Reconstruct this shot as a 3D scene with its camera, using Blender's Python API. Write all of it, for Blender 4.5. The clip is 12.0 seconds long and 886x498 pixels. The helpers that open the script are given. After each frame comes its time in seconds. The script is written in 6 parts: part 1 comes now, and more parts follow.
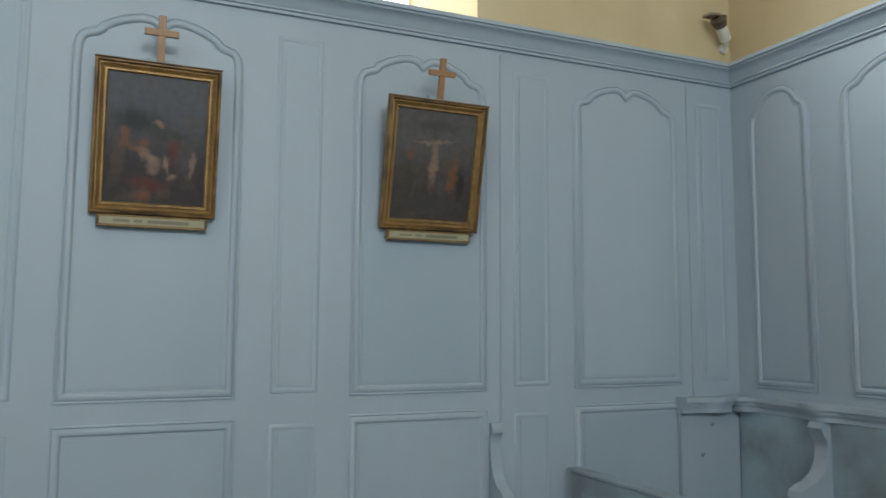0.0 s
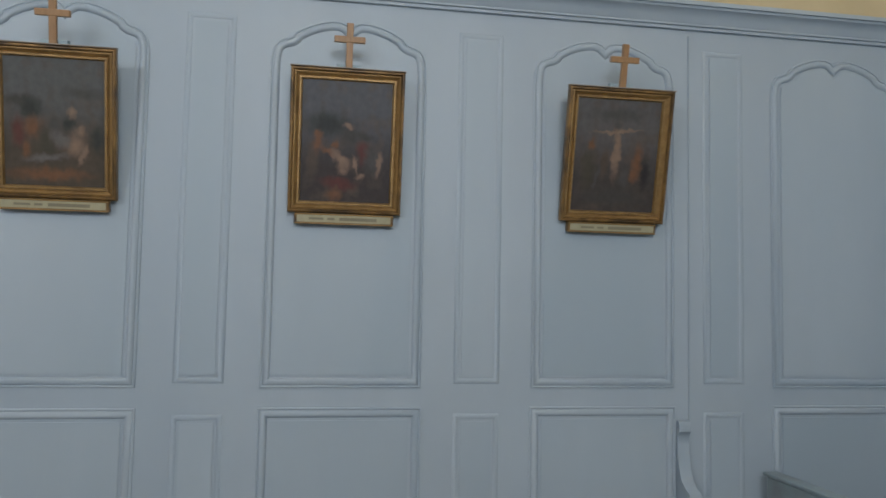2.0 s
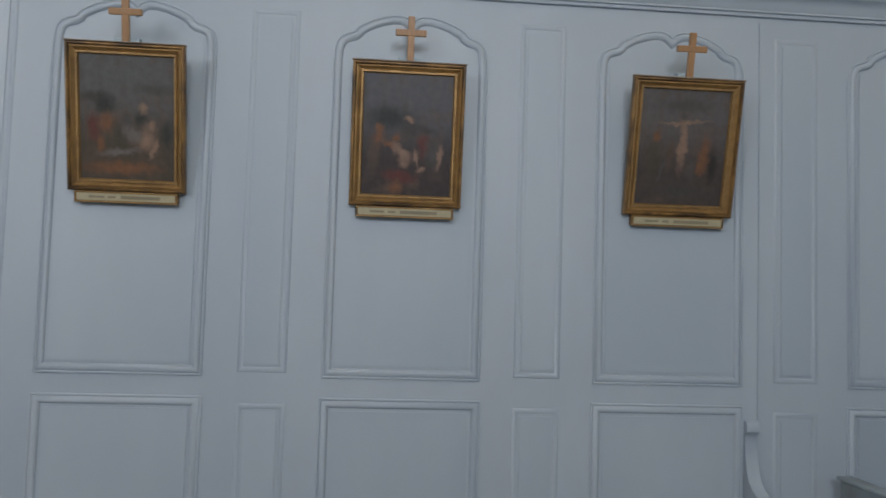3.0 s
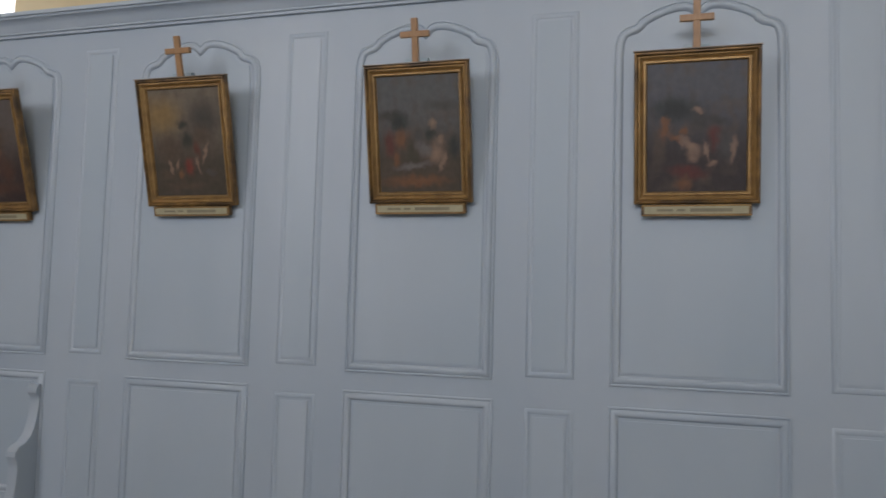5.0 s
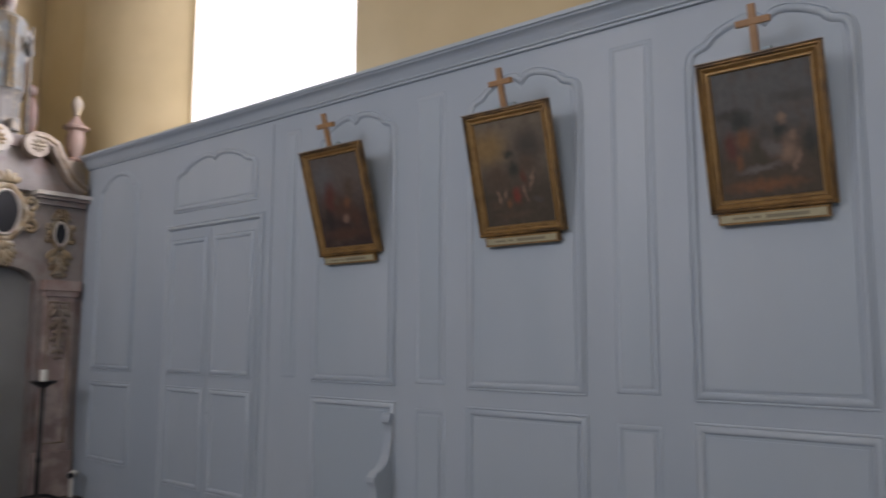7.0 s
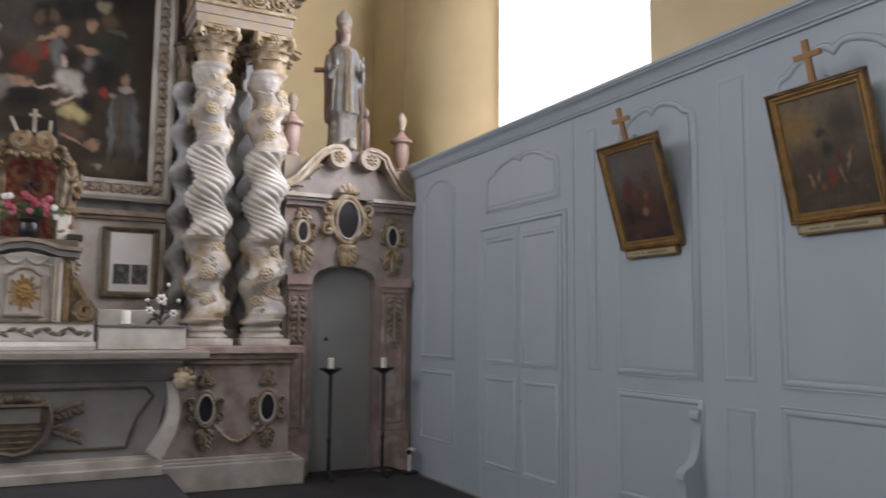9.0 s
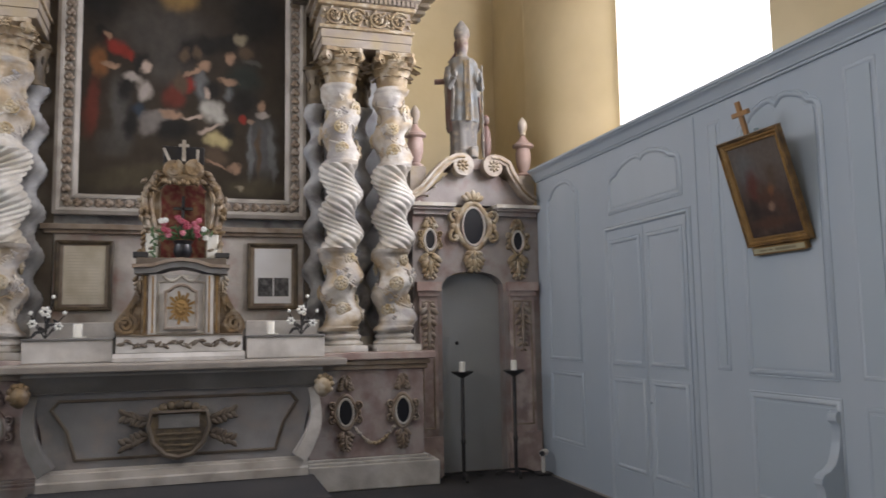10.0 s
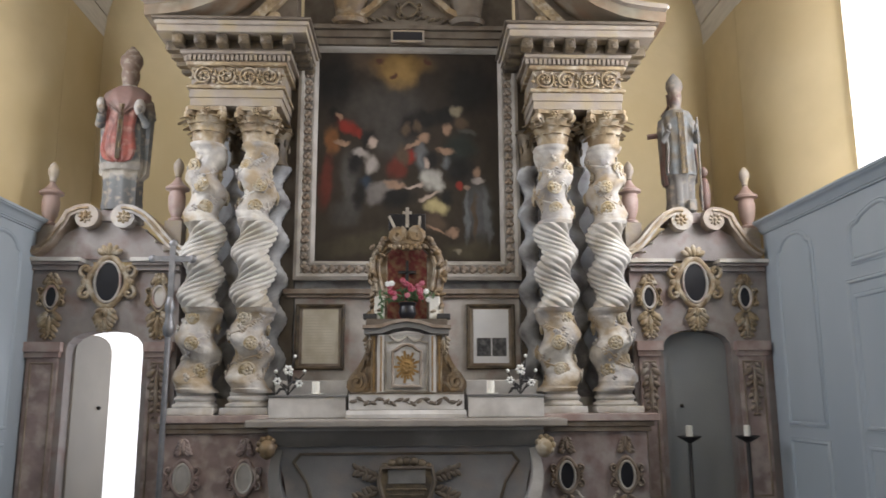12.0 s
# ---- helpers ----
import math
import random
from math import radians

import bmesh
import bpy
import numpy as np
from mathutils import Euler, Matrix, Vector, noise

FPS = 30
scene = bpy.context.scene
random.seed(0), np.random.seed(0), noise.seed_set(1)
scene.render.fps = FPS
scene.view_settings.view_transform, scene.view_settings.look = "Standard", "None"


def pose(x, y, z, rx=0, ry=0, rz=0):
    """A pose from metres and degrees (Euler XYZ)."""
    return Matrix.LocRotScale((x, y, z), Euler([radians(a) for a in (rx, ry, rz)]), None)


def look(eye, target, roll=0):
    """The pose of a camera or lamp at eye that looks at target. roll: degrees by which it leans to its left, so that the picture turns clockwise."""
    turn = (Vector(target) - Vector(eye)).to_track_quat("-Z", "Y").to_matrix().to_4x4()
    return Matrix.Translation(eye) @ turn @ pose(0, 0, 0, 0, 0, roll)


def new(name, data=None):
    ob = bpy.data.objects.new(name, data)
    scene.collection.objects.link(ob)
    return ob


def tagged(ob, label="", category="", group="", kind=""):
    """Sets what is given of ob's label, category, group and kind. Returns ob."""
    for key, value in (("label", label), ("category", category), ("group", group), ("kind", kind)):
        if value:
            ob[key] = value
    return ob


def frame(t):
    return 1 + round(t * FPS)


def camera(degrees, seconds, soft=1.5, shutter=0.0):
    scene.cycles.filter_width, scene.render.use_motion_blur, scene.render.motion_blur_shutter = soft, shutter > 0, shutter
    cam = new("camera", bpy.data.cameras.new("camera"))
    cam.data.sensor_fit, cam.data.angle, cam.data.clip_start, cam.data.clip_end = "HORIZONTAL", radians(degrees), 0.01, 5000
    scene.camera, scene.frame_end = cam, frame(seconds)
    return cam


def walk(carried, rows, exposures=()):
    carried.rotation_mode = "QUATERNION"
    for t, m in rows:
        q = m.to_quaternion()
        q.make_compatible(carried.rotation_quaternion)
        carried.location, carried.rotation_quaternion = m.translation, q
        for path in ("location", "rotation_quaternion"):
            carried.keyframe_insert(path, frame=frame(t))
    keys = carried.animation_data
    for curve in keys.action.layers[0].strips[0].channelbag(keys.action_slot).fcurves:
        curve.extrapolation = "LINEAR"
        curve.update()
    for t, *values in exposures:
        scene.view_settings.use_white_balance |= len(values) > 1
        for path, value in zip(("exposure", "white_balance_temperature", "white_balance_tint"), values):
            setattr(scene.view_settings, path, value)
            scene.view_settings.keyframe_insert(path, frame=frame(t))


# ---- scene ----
cam = camera(58.98, 12.0, soft=1.5, shutter=0.45)
# seconds, place, then yaw, pitch and roll in degrees
PATH = [
    (0.0, -0.176, 0.599, 1.554, -113.83, 5.69, 0.29),
    (0.5, -0.185, 0.599, 1.565, -110.03, 5.44, 0.26),
    (1.0, -0.201, 0.574, 1.576, -106.29, 5.05, 0.65),
    (1.5, -0.205, 0.536, 1.620, -102.49, 4.13, 0.85),
    (2.0, -0.200, 0.554, 1.621, -99.81, 3.90, 1.10),
    (2.5, -0.191, 0.598, 1.590, -98.24, 4.17, 1.44),
    (2.7, -0.196, 0.576, 1.598, -97.21, 3.90, 1.57),
    (4.3, -0.137, 0.364, 1.634, -80.06, 3.23, 1.35),
    (4.5, -0.123, 0.392, 1.619, -77.92, 3.53, 1.17),
    (5.0, -0.108, 0.469, 1.566, -73.17, 4.03, 1.57),
    (5.5, -0.092, 0.534, 1.509, -70.37, 5.08, 0.82),
    (6.0, -0.096, 0.609, 1.494, -66.40, 5.69, 0.07),
    (6.5, -0.058, 0.663, 1.473, -61.01, 6.21, -0.51),
    (7.0, 0.015, 0.643, 1.497, -50.60, 6.69, 0.22),
    (7.2, 0.009, 0.608, 1.486, -47.31, 6.98, 0.98),
    (8.8, 0.068, 0.551, 1.528, -29.83, 5.40, 0.71),
    (9.0, 0.042, 0.518, 1.516, -27.48, 5.84, 0.52),
    (9.5, 0.070, 0.461, 1.540, -21.59, 6.63, -0.08),
    (10.0, 0.087, 0.378, 1.552, -17.50, 5.81, -0.93),
    (10.5, 0.138, 0.324, 1.553, -12.29, 6.92, -0.21),
    (11.0, 0.112, 0.311, 1.528, -7.97, 8.76, -0.35),
    (11.5, 0.041, 0.357, 1.515, -5.08, 10.06, 0.14),
    (12.0, 0.008, 0.369, 1.519, -2.37, 10.57, -0.27),
]


def eye_pose(x, y, z, yaw, pitch, roll):
    a, p = radians(yaw), radians(pitch)
    ahead = Vector((-math.sin(a) * math.cos(p), math.cos(a) * math.cos(p), math.sin(p)))
    eye = Vector((x, y, z))
    return look(eye, eye + ahead, roll)


EXPOSURES = [(0.0, 0.07, 5700, 3), (1.0, 0.07, 5760, 5), (2.5, 0.05, 5870, 12), (5.5, -0.12, 6030, 17), (6.2, -0.2, 6050, 18), (7.0, -0.42, 6080, 21), (9.0, -0.36, 6130, 19), (10.5, -0.25, 6100, 17), (12.0, -0.19, 6100, 14)]
walk(cam, [(r[0], eye_pose(*r[1:])) for r in PATH], EXPOSURES)

# ---------------------------------------------------------------- light
world = bpy.data.worlds.new("world")
scene.world = world
world.use_nodes = True
wn = world.node_tree
sky = wn.nodes.new("ShaderNodeTexSky")
sky.sky_type = "NISHITA"
sky.sun_disc = False
sky.sun_elevation, sky.sun_rotation = radians(42), radians(100)
wn.links.new(sky.outputs[0], wn.nodes["Background"].inputs[0])
wn.nodes["Background"].inputs[1].default_value = 0.12
sun = new("sun", bpy.data.lights.new("sun", "SUN"))
sun.data.energy, sun.data.angle, sun.data.color = 0.8, radians(12), (1, 0.96, 0.9)
sun.matrix_world = look((9, 2, 9), (0, 3, 0))


def area_light(name, eye, target, wide, high, watts, colour=(1, 1, 1)):
    lamp = new(name, bpy.data.lights.new(name, "AREA"))
    lamp.data.shape, lamp.data.size, lamp.data.size_y = "RECTANGLE", wide, high
    lamp.data.energy, lamp.data.color = watts, colour
    lamp.matrix_world = look(eye, target)
    return lamp


RW = 3.113          # face of the panelling on both long walls
MW = 3.25           # face of the plastered masonry above it
DY = -2.62          # face of the panelled wall at the near end
YB = 8.4            # plastered end wall behind the altar screen
ZC = 3.009          # top of the panelling's cornice
ZV = 5.33           # where the boarded vault springs
LW, LM = 3.175, 3.312   # the same two faces on the left
WINDOWS = [(4.0, 7.55, 6.39), (-1.1, 1.2, 1.06)]   # near edge, start of the far splay, far edge of the glass
for (y0, y1, y2), watts in zip(WINDOWS, (190, 92)):
    ym, wide = (y0 + y2) / 2 + 0.1, y2 - y0 - 0.3
    area_light("daylight_right", (MW + 0.385, ym, 4.1), (0, ym, 4.1), wide, 1.9, watts, (1.0, 0.985, 0.95))
    area_light("daylight_left", (-LM - 0.385, ym, 4.1), (0, ym, 4.1), wide, 1.9, 97, (0.95, 0.965, 0.96))
# added fill behind the screen that brightens the open door leaf, no window there
area_light("door_leaf_fill", (-1.75, YB - 0.25, 1.6), (-2.75, 7.45, 1.5), 0.6, 2.0, 15)


# ---------------------------------------------------------------- materials
def mat(name, base, rough=0.6, metal=0.0, var=0.12, scale=14.0, second=None, amount=0.4, second_scale=2.2, sharp=0.12,
        bump=0.15, bump_scale=60.0, third=None, third_amount=0.3, third_scale=6.0, third_sharp=0.10, stretch=(1, 1, 1)):
    m = bpy.data.materials.new(name)
    m.use_nodes = True
    t = m.node_tree
    b = t.nodes["Principled BSDF"]
    b.inputs["Roughness"].default_value, b.inputs["Metallic"].default_value = rough, metal
    co = t.nodes.new("ShaderNodeTexCoord")
    mp = t.nodes.new("ShaderNodeMapping")
    mp.inputs["Scale"].default_value = stretch
    info = t.nodes.new("ShaderNodeObjectInfo")
    add = t.nodes.new("ShaderNodeVectorMath")
    add.operation = "ADD"
    mul = t.nodes.new("ShaderNodeMath")
    mul.operation, mul.inputs[1].default_value = "MULTIPLY", 7.0
    t.links.new(info.outputs["Random"], mul.inputs[0])
    t.links.new(co.outputs["Object"], mp.inputs[0])
    t.links.new(mp.outputs[0], add.inputs[0])
    t.links.new(mul.outputs[0], add.inputs[1])

    def grain(size, detail, low, high):
        n = t.nodes.new("ShaderNodeTexNoise")
        n.inputs["Scale"].default_value, n.inputs["Detail"].default_value = size, detail
        t.links.new(add.outputs[0], n.inputs["Vector"])
        r = t.nodes.new("ShaderNodeMapRange")
        r.inputs["From Min"].default_value, r.inputs["From Max"].default_value = low, high
        t.links.new(n.outputs[0], r.inputs[0])
        return r.outputs[0]

    def mix(fac, a, c):
        x = t.nodes.new("ShaderNodeMix")
        x.data_type = "RGBA"
        t.links.new(fac, x.inputs[0])
        for sock, v in ((x.inputs[6], a), (x.inputs[7], c)):
            if isinstance(v, tuple):
                sock.default_value = (*v, 1)
            else:
                t.links.new(v, sock)
        return x.outputs[2]

    col = mix(grain(scale, 6, 0.3, 0.7), tuple(c * (1 - var) for c in base), tuple(min(1, c * (1 + var)) for c in base))
    if second:
        edge = 0.62 - 0.24 * amount
        col = mix(grain(second_scale, 5, edge - sharp, edge + sharp), col, second)
    if third:
        edge = 0.62 - 0.24 * third_amount
        col = mix(grain(third_scale, 3, edge - third_sharp, edge + third_sharp), col, third)
    t.links.new(col, b.inputs["Base Color"])
    if bump:
        n = t.nodes.new("ShaderNodeTexNoise")
        n.inputs["Scale"].default_value, n.inputs["Detail"].default_value = bump_scale, 4
        t.links.new(add.outputs[0], n.inputs["Vector"])
        bp = t.nodes.new("ShaderNodeBump")
        bp.inputs["Strength"].default_value, bp.inputs["Distance"].default_value = bump, 0.01
        t.links.new(n.outputs[0], bp.inputs["Height"])
        t.links.new(bp.outputs[0], b.inputs["Normal"])
    return m


BLUE = mat("blue_grey_paint", (0.392, 0.447, 0.497), 0.46, var=0.03, scale=5, second=(0.352, 0.41, 0.467), amount=0.45, second_scale=0.9,
           bump=0.06, bump_scale=24, stretch=(1, 1, 0.35))
BLUE_FIELD = mat("blue_grey_panel_paint", (0.40, 0.457, 0.507), 0.44, var=0.035, scale=3.5, second=(0.352, 0.415, 0.468), amount=0.5,
                 second_scale=0.9, bump=0.06, bump_scale=18, stretch=(1, 1, 0.3))
BLUE_WORN = mat("worn_blue_paint", (0.33, 0.42, 0.465), 0.5, var=0.06, scale=8, second=(0.22, 0.25, 0.26), amount=0.25, second_scale=3)
OCHRE = mat("ochre_plaster", (0.585, 0.485, 0.30), 0.85, var=0.05, scale=4, second=(0.52, 0.415, 0.23), amount=0.45, second_scale=0.6,
            bump=0.2, bump_scale=9)
BOARD = mat("whitewashed_boards", (0.6, 0.57, 0.52), 0.7, var=0.1, scale=5, bump=0.1, stretch=(6, 0.6, 6))
FLOOR = mat("worn_stone_floor", (0.24, 0.22, 0.2), 0.6, var=0.2, scale=3, second=(0.15, 0.14, 0.13), amount=0.4)
CARPET = mat("dark_carpet", (0.035, 0.035, 0.04), 0.95, var=0.25, scale=60, second=(0.05, 0.048, 0.05), amount=0.4, bump=0.5, bump_scale=300)
GLASS_BAR = mat("window_lead", (0.55, 0.54, 0.52), 0.6)
GILT = mat("old_gilding", (0.36, 0.225, 0.085), 0.36, 0.5, var=0.12, scale=40, second=(0.26, 0.16, 0.065), amount=0.35, second_scale=14, bump=0.3, bump_scale=90)
GILT_DARK = mat("tarnished_gilding", (0.26, 0.15, 0.05), 0.45, 0.4, var=0.25, scale=25, second=(0.08, 0.05, 0.025), amount=0.45, second_scale=8, bump=0.3)
PLAQUE = mat("cream_plaque", (0.40, 0.36, 0.23), 0.5, var=0.08, scale=30)
INK = mat("faded_ink", (0.23, 0.20, 0.13), 0.6, bump=0)
CROSS = mat("varnished_oak", (0.33, 0.185, 0.08), 0.4, var=0.15, scale=18, bump=0.1, stretch=(5, 5, 1))
STONE = mat("white_painted_stone", (0.77, 0.745, 0.695), 0.6, var=0.1, scale=12, second=(0.38, 0.355, 0.33), amount=0.4, second_scale=3.6, sharp=0.2,
            bump=0.3, bump_scale=45, third=(0.48, 0.43, 0.35), third_amount=0.12, third_scale=5)
CARVED = mat("gilt_flecked_white_carving", (0.62, 0.59, 0.54), 0.6, var=0.12, scale=15, second=(0.34, 0.32, 0.31), amount=0.42, second_scale=5,
             bump=0.5, bump_scale=40, third=(0.40, 0.31, 0.20), third_amount=0.30, third_scale=4.5)
GOLDEN = mat("ochre_gilt_carving", (0.36, 0.28, 0.17), 0.55, 0.1, var=0.25, scale=20, second=(0.24, 0.17, 0.10), amount=0.4, second_scale=8,
             bump=0.5, bump_scale=40, third=(0.50, 0.44, 0.35), third_amount=0.16, third_scale=11)
MARBLE = mat("grey_lilac_marbling", (0.275, 0.245, 0.235), 0.55, var=0.15, scale=6, second=(0.38, 0.345, 0.325), amount=0.45, second_scale=2.5,
             third=(0.25, 0.18, 0.165), third_amount=0.2, third_scale=5, bump=0.15)
PINK = mat("pink_marbling", (0.385, 0.295, 0.27), 0.5, var=0.2, scale=9, second=(0.27, 0.205, 0.19), amount=0.4, second_scale=4,
           third=(0.52, 0.44, 0.4), third_amount=0.2, third_scale=7, bump=0.15)
ROSE = mat("rose_painted_stone", (0.38, 0.27, 0.24), 0.55, var=0.12, scale=12, second=(0.45, 0.38, 0.35), amount=0.3, second_scale=6)
BROWN = mat("brown_moulding", (0.25, 0.19, 0.14), 0.5, var=0.2, scale=10, second=(0.36, 0.31, 0.26), amount=0.3, second_scale=5)
TABLE_STONE = mat("worn_pale_altar_stone", (0.36, 0.325, 0.29), 0.55, var=0.12, scale=9, second=(0.26, 0.235, 0.21), amount=0.4, second_scale=2.5, bump=0.2)
ALTAR_GREY = mat("blue_grey_altar_paint", (0.30, 0.295, 0.30), 0.5, var=0.12, scale=6, second=(0.22, 0.22, 0.225), amount=0.45, second_scale=1.8, third=(0.34, 0.30, 0.28), third_amount=0.15, third_scale=4)
SLATE = mat("grey_altar_paint", (0.215, 0.21, 0.205), 0.5, var=0.16, scale=7, second=(0.14, 0.135, 0.13), amount=0.4, second_scale=1.6)
LILAC = mat("lilac_pink_marbling", (0.36, 0.29, 0.275), 0.5, var=0.2, scale=8, second=(0.42, 0.385, 0.375), amount=0.4, second_scale=3.5, third=(0.25, 0.18, 0.17), third_amount=0.25, third_scale=6, bump=0.15)
# dusty cream paint, darkened further in place of dimmer light high up
DUSTY = mat("dusty_cream_stone_paint", (0.35, 0.305, 0.26), 0.65, var=0.12, scale=12, second=(0.26, 0.215, 0.175), amount=0.45, second_scale=4, sharp=0.2,
            bump=0.3, bump_scale=45, third=(0.33, 0.27, 0.18), third_amount=0.25, third_scale=6)
# dark brown; on soffits, gable and lintel the shade is put into the colour
DARK_BROWN = mat("dark_brown_moulding", (0.125, 0.098, 0.073), 0.55, var=0.2, scale=10, second=(0.16, 0.135, 0.105), amount=0.3, second_scale=5)
# dark gold; under the cornice and on the gable it includes painted shade
DARK_GOLD = mat("dark_old_gold", (0.17, 0.13, 0.08), 0.5, 0.1, var=0.25, scale=20, second=(0.08, 0.065, 0.05), amount=0.45, second_scale=8, bump=0.4)
BLUE_MARBLE = mat("pale_blue_marbling", (0.36, 0.37, 0.385), 0.5, var=0.15, scale=6, second=(0.48, 0.48, 0.475), amount=0.4, second_scale=3,
                  third=(0.22, 0.21, 0.215), third_amount=0.25, third_scale=6, bump=0.15)
FADED_GREEN = mat("faded_green_brown_paint", (0.20, 0.19, 0.145), 0.65, var=0.2, scale=7, second=(0.24, 0.16, 0.10), amount=0.45, second_scale=2.2, third=(0.30, 0.26, 0.20), third_amount=0.2, third_scale=5)
FRAME_WHITE = mat("greyed_white_frame_paint", (0.50, 0.47, 0.43), 0.5, var=0.08, scale=10, second=(0.33, 0.30, 0.265), amount=0.4, second_scale=5)
WHITE = mat("chalky_white_paint", (0.61, 0.59, 0.56), 0.6, var=0.06, scale=10, second=(0.42, 0.40, 0.375), amount=0.35, second_scale=4)
OLD_GOLD = mat("brown_old_gold", (0.24, 0.165, 0.085), 0.5, 0.15, var=0.25, scale=20, second=(0.15, 0.11, 0.075), amount=0.4, second_scale=9, third=(0.38, 0.33, 0.25), third_amount=0.05, third_scale=8, bump=0.4)
WARM_GREY = mat("warm_grey_tabernacle_paint", (0.47, 0.435, 0.375), 0.55, var=0.1, scale=14, second=(0.26, 0.225, 0.18), amount=0.4, second_scale=6)
BLACK = mat("black_hollow", (0.012, 0.012, 0.016), 0.35, var=0.1, bump=0)
IRON = mat("wrought_iron", (0.06, 0.058, 0.058), 0.55, 0.6, var=0.2, bump=0.2)
STEEL = mat("dull_silver", (0.27, 0.27, 0.285), 0.45, 0.7, var=0.15, scale=20)
WAX = mat("white_wax", (0.85, 0.83, 0.76), 0.5, var=0.03, bump=0.05)
DOOR_BEIGE = mat("beige_grey_door_paint", (0.40, 0.375, 0.33), 0.55, var=0.05, scale=6, second=(0.34, 0.32, 0.285), amount=0.4, second_scale=1.5)
DOOR_GREY = mat("grey_door_paint", (0.33, 0.345, 0.35), 0.5, var=0.06, scale=6, second=(0.27, 0.28, 0.285), amount=0.4, second_scale=1.5)
PAPER = mat("aged_paper", (0.76, 0.71, 0.60), 0.7, var=0.05, scale=8, second=(0.6, 0.55, 0.42), amount=0.25, second_scale=5, bump=0.05)
FAINT_PRINT = mat("faint_print", (0.60, 0.56, 0.46), 0.7, var=0.05, bump=0)
STAINED = mat("stained_white_paint", (0.60, 0.565, 0.52), 0.6, var=0.07, scale=10, second=(0.37, 0.34, 0.31), amount=0.4, second_scale=3, third=(0.38, 0.26, 0.22), third_amount=0.10, third_scale=5)
PAPER_WHITE = mat("white_paper", (0.85, 0.86, 0.88), 0.5, var=0.04, scale=6, bump=0.03)
PHOTO = mat("dark_photograph", (0.06, 0.06, 0.065), 0.4, var=0.5, scale=60, second=(0.20, 0.20, 0.205), amount=0.25, second_scale=22, bump=0)
RED_CLOTH = mat("red_gold_brocade", (0.24, 0.05, 0.045), 0.7, var=0.2, scale=30, third=(0.36, 0.20, 0.11), third_amount=0.4, third_scale=20)
PINK_PETAL = mat("pink_petals", (0.36, 0.045, 0.085), 0.6, var=0.3, scale=30, second=(0.55, 0.2, 0.25), amount=0.25, second_scale=20)
WHITE_PETAL = mat("white_petals", (0.85, 0.85, 0.82), 0.6, var=0.05, scale=30)
LEAF = mat("green_leaves", (0.07, 0.13, 0.05), 0.6, var=0.3, scale=30)
PLASTIC = mat("white_plastic", (0.7, 0.68, 0.62), 0.4, var=0.05)


def statue_paint(name, bands):
    """Painted limewood: colours by height over the base, broken up by wear."""
    m = bpy.data.materials.new(name)
    m.use_nodes = True
    t = m.node_tree
    b = t.nodes["Principled BSDF"]
    b.inputs["Roughness"].default_value = 0.6
    co = t.nodes.new("ShaderNodeTexCoord")
    sep = t.nodes.new("ShaderNodeSeparateXYZ")
    nz = t.nodes.new("ShaderNodeTexNoise")
    nz.inputs["Scale"].default_value = 9
    ma = t.nodes.new("ShaderNodeMath")
    ma.operation = "MULTIPLY_ADD"
    ma.inputs[1].default_value = 0.16
    ramp = t.nodes.new("ShaderNodeValToRGB")
    t.links.new(co.outputs["Object"], sep.inputs[0])
    t.links.new(co.outputs["Object"], nz.inputs["Vector"])
    t.links.new(nz.outputs[0], ma.inputs[0])
    t.links.new(sep.outputs[2], ma.inputs[2])
    sc = t.nodes.new("ShaderNodeMath")
    sc.operation, sc.inputs[1].default_value = "DIVIDE", 1.6
    t.links.new(ma.outputs[0], sc.inputs[0])
    t.links.new(sc.outputs[0], ramp.inputs[0])
    while len(ramp.color_ramp.elements) < len(bands):
        ramp.color_ramp.elements.new(0.5)
    for el, (pos, c) in zip(ramp.color_ramp.elements, bands):
        el.position, el.color = pos, (*c, 1)
    wear = t.nodes.new("ShaderNodeTexNoise")
    wear.inputs["Scale"].default_value, wear.inputs["Detail"].default_value = 16, 5
    t.links.new(co.outputs["Object"], wear.inputs["Vector"])
    rg = t.nodes.new("ShaderNodeMapRange")
    rg.inputs["From Min"].default_value, rg.inputs["From Max"].default_value = 0.5, 0.68
    t.links.new(wear.outputs[0], rg.inputs[0])
    mx = t.nodes.new("ShaderNodeMix")
    mx.data_type = "RGBA"
    mx.inputs[7].default_value = (0.30, 0.26, 0.21, 1)
    t.links.new(rg.outputs[0], mx.inputs[0])
    t.links.new(ramp.outputs[0], mx.inputs[6])
    t.links.new(mx.outputs[2], b.inputs["Base Color"])
    return m


